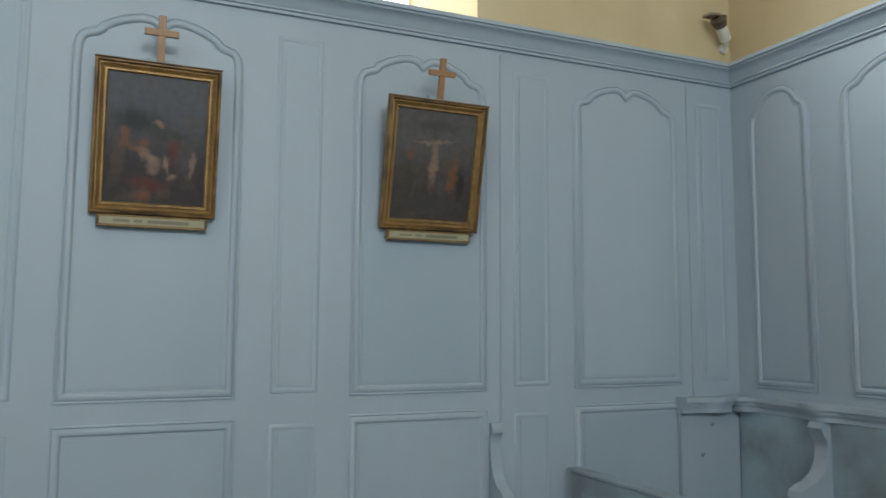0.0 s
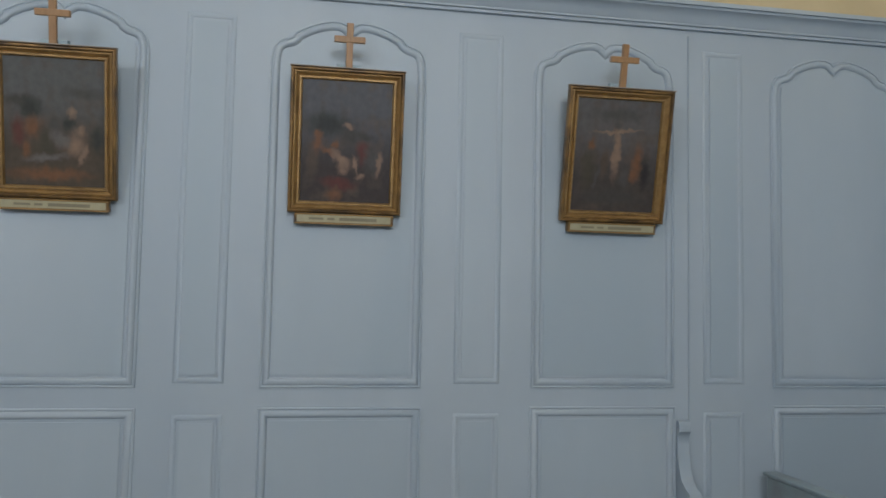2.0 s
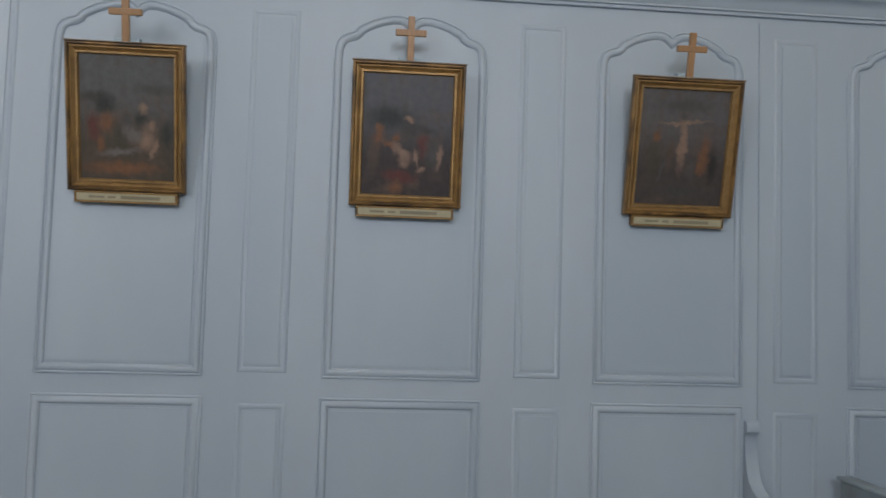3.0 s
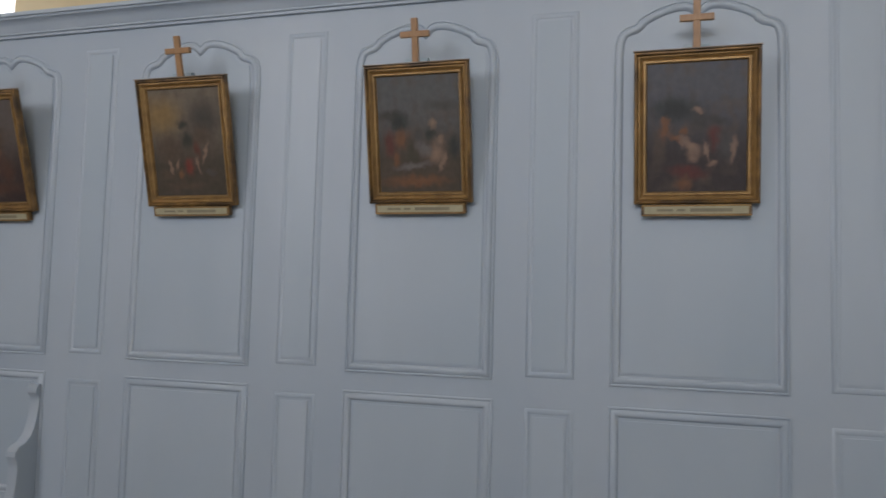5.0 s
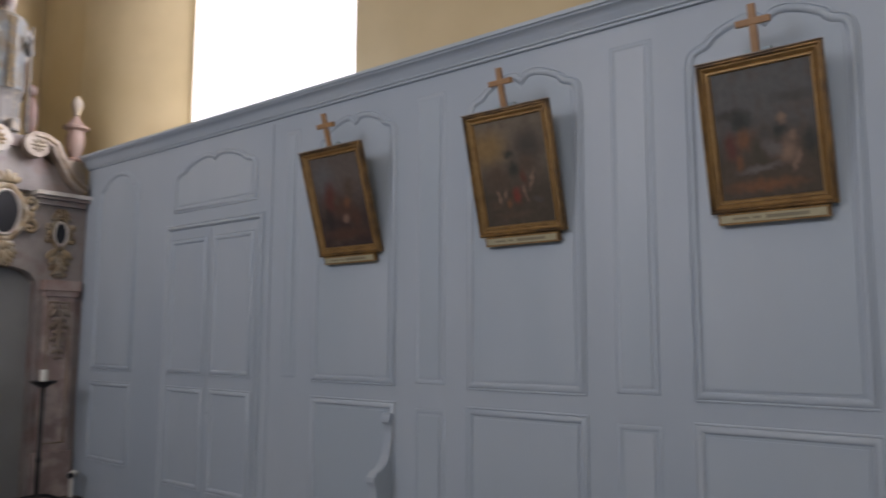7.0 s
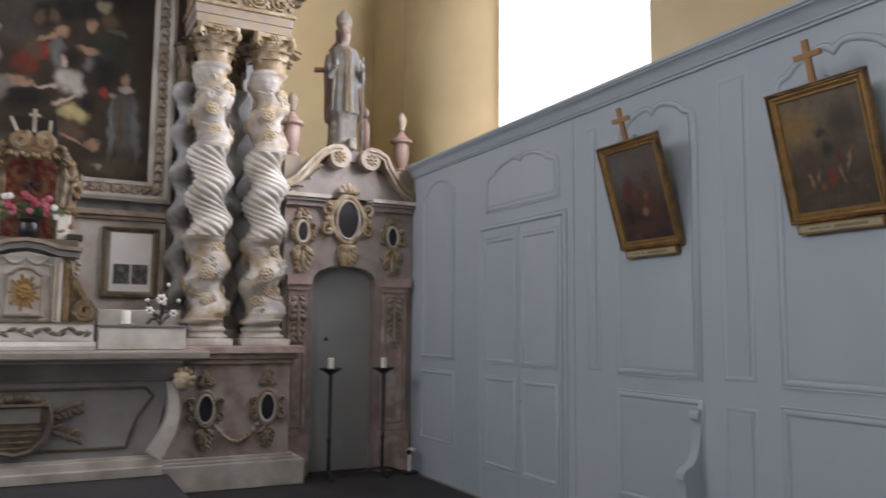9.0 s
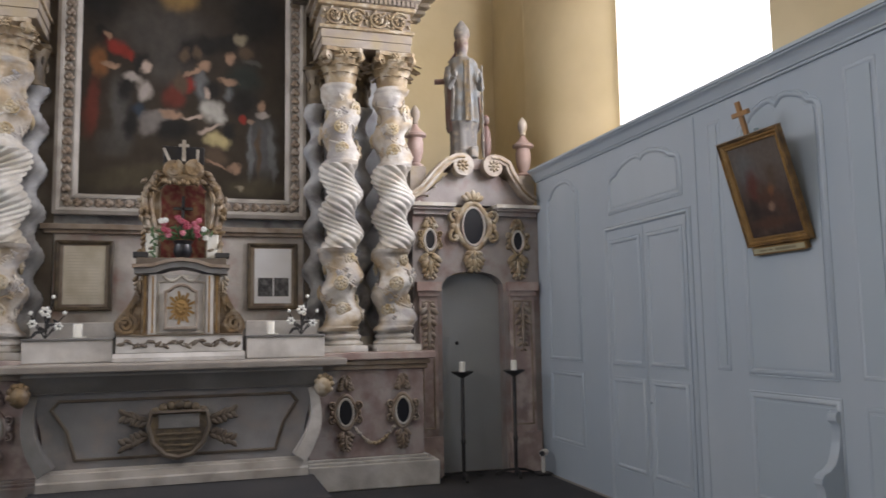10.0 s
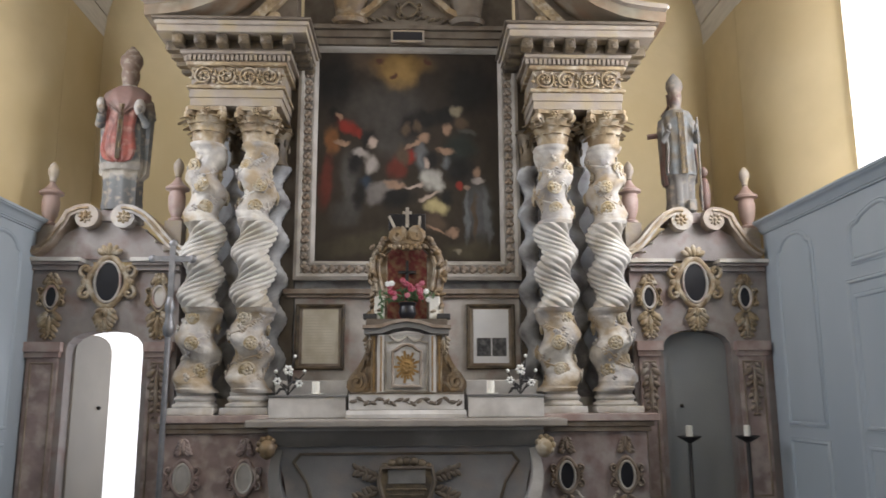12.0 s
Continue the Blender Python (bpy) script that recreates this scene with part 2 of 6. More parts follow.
def canvas(name, top, bottom, blobs, rough=0.42, waver=0.15, far=1.35, near=0.3, mottle=(0.085, 0.065, 0.045), ragged=9, grit=(0.35, 1.5)):
    """Dark old varnished picture: two ground tones and soft patches (u, v, half width, half height, lean, colour)."""
    m = bpy.data.materials.new(name)
    m.use_nodes = True
    t = m.node_tree
    b = t.nodes["Principled BSDF"]
    b.inputs["Roughness"].default_value = rough
    b.inputs["Specular IOR Level"].default_value = 0.22
    co = t.nodes.new("ShaderNodeTexCoord")
    nz = t.nodes.new("ShaderNodeTexNoise")
    nz.inputs["Scale"].default_value, nz.inputs["Detail"].default_value = ragged, 7
    t.links.new(co.outputs["Generated"], nz.inputs["Vector"])
    sub = t.nodes.new("ShaderNodeVectorMath")
    sub.operation = "SUBTRACT"
    sub.inputs[1].default_value = (0.5, 0.5, 0.5)
    t.links.new(nz.outputs["Color"], sub.inputs[0])
    scl = t.nodes.new("ShaderNodeVectorMath")
    scl.operation = "SCALE"
    scl.inputs["Scale"].default_value = waver
    t.links.new(sub.outputs[0], scl.inputs[0])
    pos = t.nodes.new("ShaderNodeVectorMath")
    pos.operation = "ADD"
    t.links.new(co.outputs["Generated"], pos.inputs[0])
    t.links.new(scl.outputs[0], pos.inputs[1])
    sep = t.nodes.new("ShaderNodeSeparateXYZ")
    t.links.new(pos.outputs[0], sep.inputs[0])

    def blend(fac, a, c):
        x = t.nodes.new("ShaderNodeMix")
        x.data_type = "RGBA"
        t.links.new(fac, x.inputs[0])
        for sock, v in ((x.inputs[6], a), (x.inputs[7], c)):
            if isinstance(v, tuple):
                sock.default_value = (*v, 1)
            else:
                t.links.new(v, sock)
        return x.outputs[2]

    sm = t.nodes.new("ShaderNodeMapRange")
    sm.interpolation_type = "SMOOTHSTEP"
    sm.inputs["From Min"].default_value, sm.inputs["From Max"].default_value = 0.25, 0.75
    t.links.new(sep.outputs[2], sm.inputs[0])
    col = blend(sm.outputs[0], bottom, top)
    gr = t.nodes.new("ShaderNodeTexNoise")
    gr.inputs["Scale"].default_value, gr.inputs["Detail"].default_value = 5.5, 7
    t.links.new(pos.outputs[0], gr.inputs["Vector"])
    gm = t.nodes.new("ShaderNodeMapRange")
    gm.inputs["From Min"].default_value, gm.inputs["From Max"].default_value, gm.inputs["To Max"].default_value = 0.48, 0.72, 0.75
    t.links.new(gr.outputs[0], gm.inputs[0])
    col = blend(gm.outputs[0], col, mottle)
    for u, v, ru, rv, lean, colour in blobs:
        mp = t.nodes.new("ShaderNodeMapping")
        mp.vector_type = "TEXTURE"
        mp.inputs["Location"].default_value = (u, 0, v)
        mp.inputs["Rotation"].default_value = (0, radians(lean), 0)
        mp.inputs["Scale"].default_value = (ru, 1e6, rv)
        t.links.new(pos.outputs[0], mp.inputs[0])
        ln = t.nodes.new("ShaderNodeVectorMath")
        ln.operation = "LENGTH"
        t.links.new(mp.outputs[0], ln.inputs[0])
        r = t.nodes.new("ShaderNodeMapRange")
        r.interpolation_type = "SMOOTHSTEP"
        r.inputs["From Min"].default_value, r.inputs["From Max"].default_value = far, near
        t.links.new(ln.outputs["Value"], r.inputs[0])
        col = blend(r.outputs[0], col, colour)
    hs = t.nodes.new("ShaderNodeTexNoise")
    hs.inputs["Scale"].default_value, hs.inputs["Detail"].default_value = 16, 8
    t.links.new(co.outputs["Generated"], hs.inputs["Vector"])
    mr = t.nodes.new("ShaderNodeMapRange")
    mr.inputs["To Min"].default_value, mr.inputs["To Max"].default_value = grit
    t.links.new(hs.outputs[0], mr.inputs[0])
    vm = t.nodes.new("ShaderNodeVectorMath")
    vm.operation = "SCALE"
    t.links.new(col, vm.inputs[0])
    t.links.new(mr.outputs[0], vm.inputs["Scale"])
    t.links.new(vm.outputs[0], b.inputs["Base Color"])
    return m


OILS = {"umber": (0.085, 0.06, 0.042), "amber": (0.16, 0.10, 0.035), "glory": (0.25, 0.16, 0.06), "ash": (0.055, 0.050, 0.045), "clay": (0.08, 0.038, 0.025), "pitch": (0.017, 0.016, 0.016),
        "earth": (0.062, 0.052, 0.034), "cream": (0.24, 0.21, 0.15), "maroon": (0.11, 0.03, 0.022), "rust": (0.19, 0.085, 0.035), "flesh": (0.27, 0.175, 0.12), "scarlet": (0.20, 0.030, 0.022),
        "dove": (0.075, 0.071, 0.066), "pale": (0.38, 0.30, 0.25), "linen": (0.31, 0.275, 0.25), "navy": (0.03, 0.042, 0.06), "cloth": (0.15, 0.135, 0.125), "blue": (0.125, 0.13, 0.133),
        "white": (0.36, 0.345, 0.31), "straw": (0.40, 0.335, 0.17), "bottle": (0.026, 0.031, 0.028), "slate": (0.085, 0.086, 0.087)}


def glow(name, colour, strength):
    m = bpy.data.materials.new(name)
    m.use_nodes = True
    b = m.node_tree.nodes["Principled BSDF"]
    b.inputs["Base Color"].default_value = (0.8, 0.8, 0.8, 1)
    b.inputs["Emission Color"].default_value = (*colour, 1)
    b.inputs["Emission Strength"].default_value = strength
    return m


DAYLIGHT = glow("bright_sky_outside", (1.0, 0.99, 0.98), 1.6)


# ---------------------------------------------------------------- building helpers
def mesh_of(name, bm, material, smooth=None):
    bmesh.ops.recalc_face_normals(bm, faces=bm.faces)
    me = bpy.data.meshes.new(name)
    bm.to_mesh(me)
    bm.free()
    for m in material if isinstance(material, (list, tuple)) else [material]:
        me.materials.append(m)
    if smooth is not None:
        me.shade_smooth()
        me.set_sharp_from_angle(angle=radians(smooth))
    return me


def part(name, bm, material, parent=None, label="", smooth=None, at=None):
    ob = new(name, mesh_of(name, bm, material, smooth))
    if parent:
        ob.parent = parent
    if at:
        ob.location = at
    if label:
        ob["label"] = label
    return ob


def piece(name, me, parent, at=(0, 0, 0), rot=(0, 0, 0), scale=(1, 1, 1)):
    ob = new(name, me)
    ob.parent = parent
    ob.matrix_basis = Matrix.LocRotScale(Vector(at), Euler(rot), Vector(scale))
    return ob


def thing(name, at, label, category, group="", turn=0.0):
    ob = new(name)
    ob.empty_display_size = 0.1
    ob.matrix_basis = pose(*at, 0, 0, turn)
    return tagged(ob, label, category, group)


def structure(name, bm, material, smooth=None, label=""):
    return tagged(part(name, bm, material, None, label, smooth), kind="structure")


def box(bm, lo, hi, bevel=0.0, index=0):
    r = bmesh.ops.create_cube(bm, size=1)
    for v in r["verts"]:
        v.co = Vector([(l + h) / 2 + c * (h - l) for l, h, c in zip(lo, hi, v.co)])
    faces = {f for v in r["verts"] for f in v.link_faces}
    for f in faces:
        f.material_index = index
    if bevel:
        edges = list({e for v in r["verts"] for e in v.link_edges})
        bmesh.ops.bevel(bm, geom=edges, offset=bevel, segments=2, profile=0.5, affect="EDGES")
    return bm


def new_box(lo, hi, bevel=0.004):
    return box(bmesh.new(), lo, hi, bevel)


def prism(bm, outline, place, lo, hi):
    """Extrude the flat outline [(u, v)] from lo to hi; place(u, v, w) gives the point."""
    a = [bm.verts.new(place(u, v, lo)) for u, v in outline]
    b = [bm.verts.new(place(u, v, hi)) for u, v in outline]
    bm.faces.new(a)
    bm.faces.new(b[::-1])
    n = len(a)
    for i in range(n):
        bm.faces.new((a[i], b[i], b[(i + 1) % n], a[(i + 1) % n]))
    return bm


def on_y(u, v, w):
    return Vector((u, w, v))


def on_z(u, v, w):
    return Vector((u, v, w))


def lathe(bm, profile, steps=32, centre=(0, 0), squash=1.0):
    rings = []
    for r, z in profile:
        rings.append([bm.verts.new((centre[0] + r * math.cos(2 * math.pi * k / steps), centre[1] + squash * r * math.sin(2 * math.pi * k / steps), z))
                      for k in range(steps)])
    for a, b in zip(rings, rings[1:]):
        for k in range(steps):
            bm.faces.new((a[k], a[(k + 1) % steps], b[(k + 1) % steps], b[k]))
    bm.faces.new(rings[0][::-1])
    bm.faces.new(rings[-1])
    return bm


def sweep(bm, path, half_w, half_d, normal=None, taper=None, sides=4):
    """A bar along the path; half_w lies in the path's plane, half_d along normal."""
    nrm = Vector(normal or (0, 1, 0))
    pts = [Vector(p) for p in path]
    rings = []
    for i, p in enumerate(pts):
        d = (pts[min(i + 1, len(pts) - 1)] - pts[max(i - 1, 0)]).normalized()
        s = d.cross(nrm).normalized()
        n2 = s.cross(d).normalized()
        k = taper(i / (len(pts) - 1)) if taper else 1
        if sides == 4:
            shape = [(-1, -1), (1, -1), (1, 1), (-1, 1)]
        else:
            shape = [(math.cos(2 * math.pi * j / sides), math.sin(2 * math.pi * j / sides)) for j in range(sides)]
        rings.append([bm.verts.new(p + s * a * half_w * k + n2 * c * half_d * k) for a, c in shape])
    for a, b in zip(rings, rings[1:]):
        for j in range(len(a)):
            bm.faces.new((a[j], a[(j + 1) % len(a)], b[(j + 1) % len(a)], b[j]))
    bm.faces.new(rings[0][::-1])
    bm.faces.new(rings[-1])
    return bm


def lump(bm, at, size, turn=(0, 0, 0), detail=1):
    m = Matrix.LocRotScale(Vector(at), Euler(turn), Vector(size))
    bmesh.ops.create_icosphere(bm, subdivisions=detail, radius=1, matrix=m)


def leaf(bm, at, facing, high, wide, curl=0.5, lean=0.1):
    """An acanthus leaf that stands at a point, faces an angle about z and curls outward at its tip."""
    out = Vector((math.cos(facing), math.sin(facing), 0))
    side = Vector((-out.y, out.x, 0))
    rows = []
    for i in range(6):
        s = i / 5
        w = wide * (0.55 + 0.75 * math.sin(math.pi * (0.15 + 0.75 * s))) * 0.5 * (1.0 if i % 2 else 0.82)
        o = lean * s * high + curl * high * max(0, s - 0.45) ** 2 * 2.2
        h = high * (s if s < 0.8 else 0.8 + (s - 0.8) * -0.6 * curl * 2)
        c = Vector(at) + out * o + Vector((0, 0, h))
        rows.append([bm.verts.new(c - side * w + out * -0.25 * w), bm.verts.new(c + out * 0.12 * w), bm.verts.new(c + side * w - out * 0.25 * w),
                     bm.verts.new(c - out * 0.022)])
    for a, b in zip(rows, rows[1:]):
        for j in range(4):
            bm.faces.new((a[j], a[(j + 1) % 4], b[(j + 1) % 4], b[j]))
    bm.faces.new(rows[0][::-1])
    bm.faces.new(rows[-1])


def spiral(centre, r0, r1, start, turns, steps=28, flip=1):
    return [(centre[0] + flip * (r0 + (r1 - r0) * i / steps) * math.cos(start + 2 * math.pi * turns * i / steps), 0,
             centre[1] + (r0 + (r1 - r0) * i / steps) * math.sin(start + 2 * math.pi * turns * i / steps)) for i in range(steps + 1)]


def inward(outline):
    """For each corner of a closed outline the way by which it moves in."""
    n = len(outline)
    area = sum(outline[i][0] * outline[(i + 1) % n][1] - outline[(i + 1) % n][0] * outline[i][1] for i in range(n))
    sign = 1 if area > 0 else -1
    normals = []
    for i in range(n):
        p, q, r = Vector(outline[i - 1]), Vector(outline[i]), Vector(outline[(i + 1) % n])
        d1, d2 = (q - p).normalized(), (r - q).normalized()
        n1, n2 = Vector((-d1.y, d1.x)) * sign, Vector((-d2.y, d2.x)) * sign
        m = (n1 + n2).normalized()
        normals.append(m / max(0.6, m.dot(n1)))
    return normals


def moulding(outline, profile, place):
    """A frame that follows a closed outline; profile is [(distance inwards, height over the surface)]."""
    n, normals = len(outline), inward(outline)
    bm = bmesh.new()
    rings = [[bm.verts.new(place(*(Vector(outline[i]) + normals[i] * d), h)) for i in range(n)] for d, h in profile]
    for a, b in zip(rings, rings[1:]):
        for i in range(n):
            bm.faces.new((a[i], a[(i + 1) % n], b[(i + 1) % n], b[i]))
    return bm


# ---------------------------------------------------------------- the room
def right_face(u, v, h):
    return Vector((RW - h, u, v))


def left_face(u, v, h):
    return Vector((-LW + h, u, v))


def end_face(u, v, h):
    return Vector((u, DY + h, v))


structure("floor", new_box((-3.8, DY - 0.6, -0.12), (3.8, 4.9, 0.0), 0), FLOOR)
structure("floor_chancel", new_box((-3.8, 4.9, -0.12), (3.8, YB + 0.6, 0.26), 0.01), FLOOR)
structure("wall_right_timber", new_box((RW, DY, 0), (MW - 0.004, 7.03, 2.97), 0), BLUE)
structure("wall_left_timber", new_box((-LM + 0.004, DY, 0), (-LW, 7.03, 2.97), 0), BLUE)
structure("wall_end_timber", new_box((-LM, DY - 0.14, 0), (MW, DY, 2.97), 0), BLUE)


def masonry(name, side):
    """Plastered long wall with two splayed window openings."""
    bm = bmesh.new()
    face = MW if side > 0 else LM
    x0, x1 = side * face, side * (face + 0.5)
    ys = [DY - 0.6]
    for a, b, glass in sorted(WINDOWS):
        ys += [a, b]
    ys.append(YB + 0.5)
    for i in range(len(ys) - 1):
        solid = i % 2 == 0
        lo, hi = (0, ZV + 0.3) if solid else (0, 3.0)
        box(bm, (min(x0, x1), ys[i], lo), (max(x0, x1), ys[i + 1], hi))
        if not solid:
            box(bm, (min(x0, x1), ys[i], ZV + 0.021), (max(x0, x1), ys[i + 1], ZV + 0.3))
    structure(name, bm, OCHRE)


masonry("wall_right_masonry", 1)
masonry("wall_left_masonry", -1)
bm = bmesh.new()
box(bm, (-2.5, YB, 0), (4, YB + 0.4, 8))
box(bm, (-4, YB, 2.55), (-2.5, YB + 0.4, 8))
box(bm, (-4, YB, 0), (-3.4, YB + 0.4, 2.55))
structure("wall_behind_altar", bm, OCHRE)
structure("wall_end_masonry", new_box((-4, DY - 0.6, 0), (4, DY - 0.142, 8), 0), OCHRE)

# boarded vault, boards along the nave
bm = bmesh.new()
arc = [(3.28 * math.cos(a) - 0.03, ZV + 2.3 * math.sin(a) ** 1.0) for a in [math.pi * i / 30 for i in range(31)]]
for (xa, za), (xb, zb) in zip(arc, arc[1:]):
    v = [bm.verts.new(p) for p in ((xa, DY - 0.6, za), (xb, DY - 0.6, zb), (xb, YB + 0.4, zb), (xa, YB + 0.4, za))]
    w = [bm.verts.new((p.co.x * 1.012, p.co.y, p.co.z + 0.03)) for p in v]
    inset = (Vector((xb, 0, zb)) - Vector((xa, 0, za))) * 0.03
    for q, s in zip(v, (1, -1, -1, 1)):
        q.co += inset * s
    bm.faces.new(v)
    bm.faces.new(w[::-1])
    for i in range(4):
        bm.faces.new((v[i], w[i], w[(i + 1) % 4], v[(i + 1) % 4]))
structure("ceiling", bm, BOARD)

# splays, sills and leaded bars of the windows
for side, tag, face in ((1, "right", MW), (-1, "left", LM)):
    for k, (a, b, glass) in enumerate(WINDOWS):
        bm = bmesh.new()
        bend = [(face + 0.002 + 0.4 * f ** 1.5, b - 0.002 - (b - glass) * f) for f in [i / 14 for i in range(15)]]
        for outline in ([(face + 0.002, a + 0.002), (face + 0.4, a + 0.002), (face + 0.4, a + 0.22)], bend + [(face + 0.402, b - 0.002)]):
            prism(bm, [(side * x, y) for x, y in outline], on_z, 3.0, ZV + 0.02)
        prism(bm, [(side * (face + 0.002), 3.0), (side * (face + 0.45), 3.0), (side * (face + 0.45), 3.1)], lambda u, v, w: Vector((u, w, v)), a + 0.003, glass)
        win = structure(f"window_{tag}_{k + 1}", bm, OCHRE, 50)
        structure(f"backdrop_{tag}_{k + 1}", new_box((side * (face + 0.47) - 0.01, a - 0.3, 2.8), (side * (face + 0.47) + 0.01, b + 0.3, 5.5), 0), DAYLIGHT)
        g = bmesh.new()
        for f in (0.45,):
            y = a + 0.22 + (glass - a - 0.22) * f
            sweep(g, [(side * (face + 0.33), y, 3.05), (side * (face + 0.33), y, 5.15)], 0.006, 0.006)
        part("window_bar", g, GLASS_BAR, win)
bm = bmesh.new()
for x in (-3.4, -2.54):
    box(bm, (x, YB - 0.02, 0.2), (x + 0.04, YB + 0.1, 2.56))
box(bm, (-3.4, YB - 0.02, 2.52), (-2.5, YB + 0.1, 2.58))
structure("window_behind", bm, WHITE)
structure("backdrop_behind", new_box((-3.7, YB + 0.35, 0), (-2.2, YB + 0.37, 2.8), 0), DAYLIGHT)

CORNICE = [(0.002, 2.898), (0.016, 2.900), (0.018, 2.912), (0.028, 2.915), (0.028, 2.923), (0.034, 2.931), (0.040, 2.951), (0.058, 2.973), (0.074, 2.979),
           (0.078, 2.988), (0.088, 2.990), (0.088, ZC), (-0.13, ZC), (-0.13, 3.001), (0.002, 3.001)]
for name, f, lo, hi in (("cornice_right", lambda u, v, w: right_face(w, v, u), DY, 7.03), ("cornice_left", lambda u, v, w: left_face(w, v, u), DY, 7.03),
                        ("cornice_end", lambda u, v, w: end_face(w, v, u), -LW, RW)):
    structure(name, prism(bmesh.new(), CORNICE, f, lo, hi), BLUE, 35)

# panelling
HALF = [(0.0, 2.60), (0.003, 2.65), (0.012, 2.686), (0.030, 2.710), (0.055, 2.723), (0.080, 2.729), (0.091, 2.737), (0.099, 2.752), (0.125, 2.768), (0.16, 2.786),
        (0.205, 2.802), (0.25, 2.812), (0.29, 2.812), (0.318, 2.802), (0.3335, 2.788)]
SINGLE = HALF[:8] + [(0.13, 2.776), (0.175, 2.800), (0.23, 2.818), (0.29, 2.827), (0.3335, 2.829)]
MOULD = [(0.0, 0.0), (0.001, 0.006), (0.006, 0.008), (0.011, 0.004), (0.014, 0.008), (0.022, 0.012), (0.030, 0.012), (0.037, 0.007), (0.040, 0.003), (0.0415, 0.0)]
THIN = [(0.0, 0.0), (0.002, 0.0022), (0.007, 0.0042), (0.014, 0.0042), (0.020, 0.002), (0.022, 0.0)]


def arched(c, wide, z0, top=0.0, half=HALF):
    s = wide / 0.667
    left = [(c - wide / 2 + u * s, v + top) for u, v in half]
    right = [(c + wide / 2 - u * s, v + top) for u, v in half[:-1]][::-1]
    return [(c - wide / 2, z0), *left, *right, (c + wide / 2, z0)]


def rect(a, b, z0, z1):
    return [(a, z0), (a, z1), (b, z1), (b, z0)]


def shrink(outline, d):
    return [tuple(Vector(q) + m * d) for q, m in zip(outline, inward(outline))]


def panel(outline, face, wall, profile=MOULD, field=True):
    fr = part("panel", moulding(outline, profile, face), BLUE, wall, smooth=40)
    if field:
        part("panel_field", prism(bmesh.new(), shrink(outline, profile[-1][0] + 0.012), face, 0.001, 0.005), BLUE_FIELD, fr)


def panel_row(face, wall, centres, narrow):
    for c in centres:
        panel(arched(c, 0.667, 1.258), face, wall)
        panel(rect(c - 0.338, c + 0.338, 0.56, 1.178), face, wall)
    for c in narrow:
        panel(rect(c - 0.1, c + 0.1, 1.276, 2.806), face, wall, THIN)
        panel(rect(c - 0.1, c + 0.1, 0.56, 1.150), face, wall, THIN)


def rails(name, face, spans):
    """Skirting and the fine vertical joints between the panelling's sections."""
    bm = bmesh.new()
    for a, b, z0, z1, h in spans:
        prism(bm, [(a, z0), (b, z0), (b, z1), (a, z1)], face, 0.001, h)
    structure(name, bm, BLUE)


P = 1.1485
MAIN = [0.40 + P * k for k in (-2, -1, 0, 1, 2, 3)]
NARROW = [0.40 + P * (k + 0.5) for k in (-2, -1, 0, 1, 2)]
for tag, face in (("right", right_face), ("left", left_face)):
    wall = structure(f"panelling_{tag}", prism(bmesh.new(), rect(DY, 7.02, 0.02, 0.22), face, 0.001, 0.02), BLUE)
    panel_row(face, wall, MAIN, NARROW)
    panel(rect(-2.54, -2.36, 1.276, 2.787), face, wall, THIN)
    panel(arched(6.51, 0.62, 1.258, half=SINGLE), face, wall)
    panel(rect(6.20, 6.82, 0.56, 1.178), face, wall)
    panel(rect(4.33, 4.46, 1.276, 2.80), face, wall, THIN)
    rails(f"trim_{tag}", face, [(-1.158, -1.150, 0.22, 2.875, 0.007), (-2.303, -2.295, 0.22, 2.875, 0.007), (4.585, 4.590, 0.22, 2.875, 0.005)])
    # cupboard doors let into the panelling
    top = arched(5.225, 0.97, 2.40, top=-0.01)
    panel(top, face, wall)
    cup = thing("wall_cupboard", (0, 0, 0), "blue-grey painted double door set in the panelling", "cupboard")
    part("surround", moulding(rect(4.66, 5.785, 0.20, 2.315), [(p, q * 1.4) for p, q in MOULD], face), BLUE, cup, smooth=40)
    for a, b in ((4.715, 5.222), (5.228, 5.735)):
        d = part("door", prism(bmesh.new(), rect(a, b, 0.24, 2.262), face, 0.001, 0.008), BLUE, cup)
        for z0, z1 in ((1.258, 2.21), (0.50, 1.178)):
            out = rect(a + 0.035, b - 0.03, z0, z1)
            part("door_panel", moulding(out, [(p, q + 0.0075) for p, q in MOULD], face), BLUE, d, smooth=40)
    bm = bmesh.new()
    lump(bm, face(5.19, 1.02, 0.02), (0.012, 0.012, 0.012))
    part("knob", bm, BLUE, cup)

wall = structure("panelling_end", prism(bmesh.new(), rect(-3.21, 3.09, 0.02, 0.22), end_face, 0.001, 0.02), BLUE)
for c, wide in ((2.79, 0.40), (2.06, 0.70), (1.25, 0.40), (0.52, 0.70), (-0.29, 0.40), (-1.02, 0.7), (-1.83, 0.4), (-2.56, 0.7)):
    panel(arched(c, wide, 1.245, half=HALF if wide > 0.5 else SINGLE), end_face, wall)


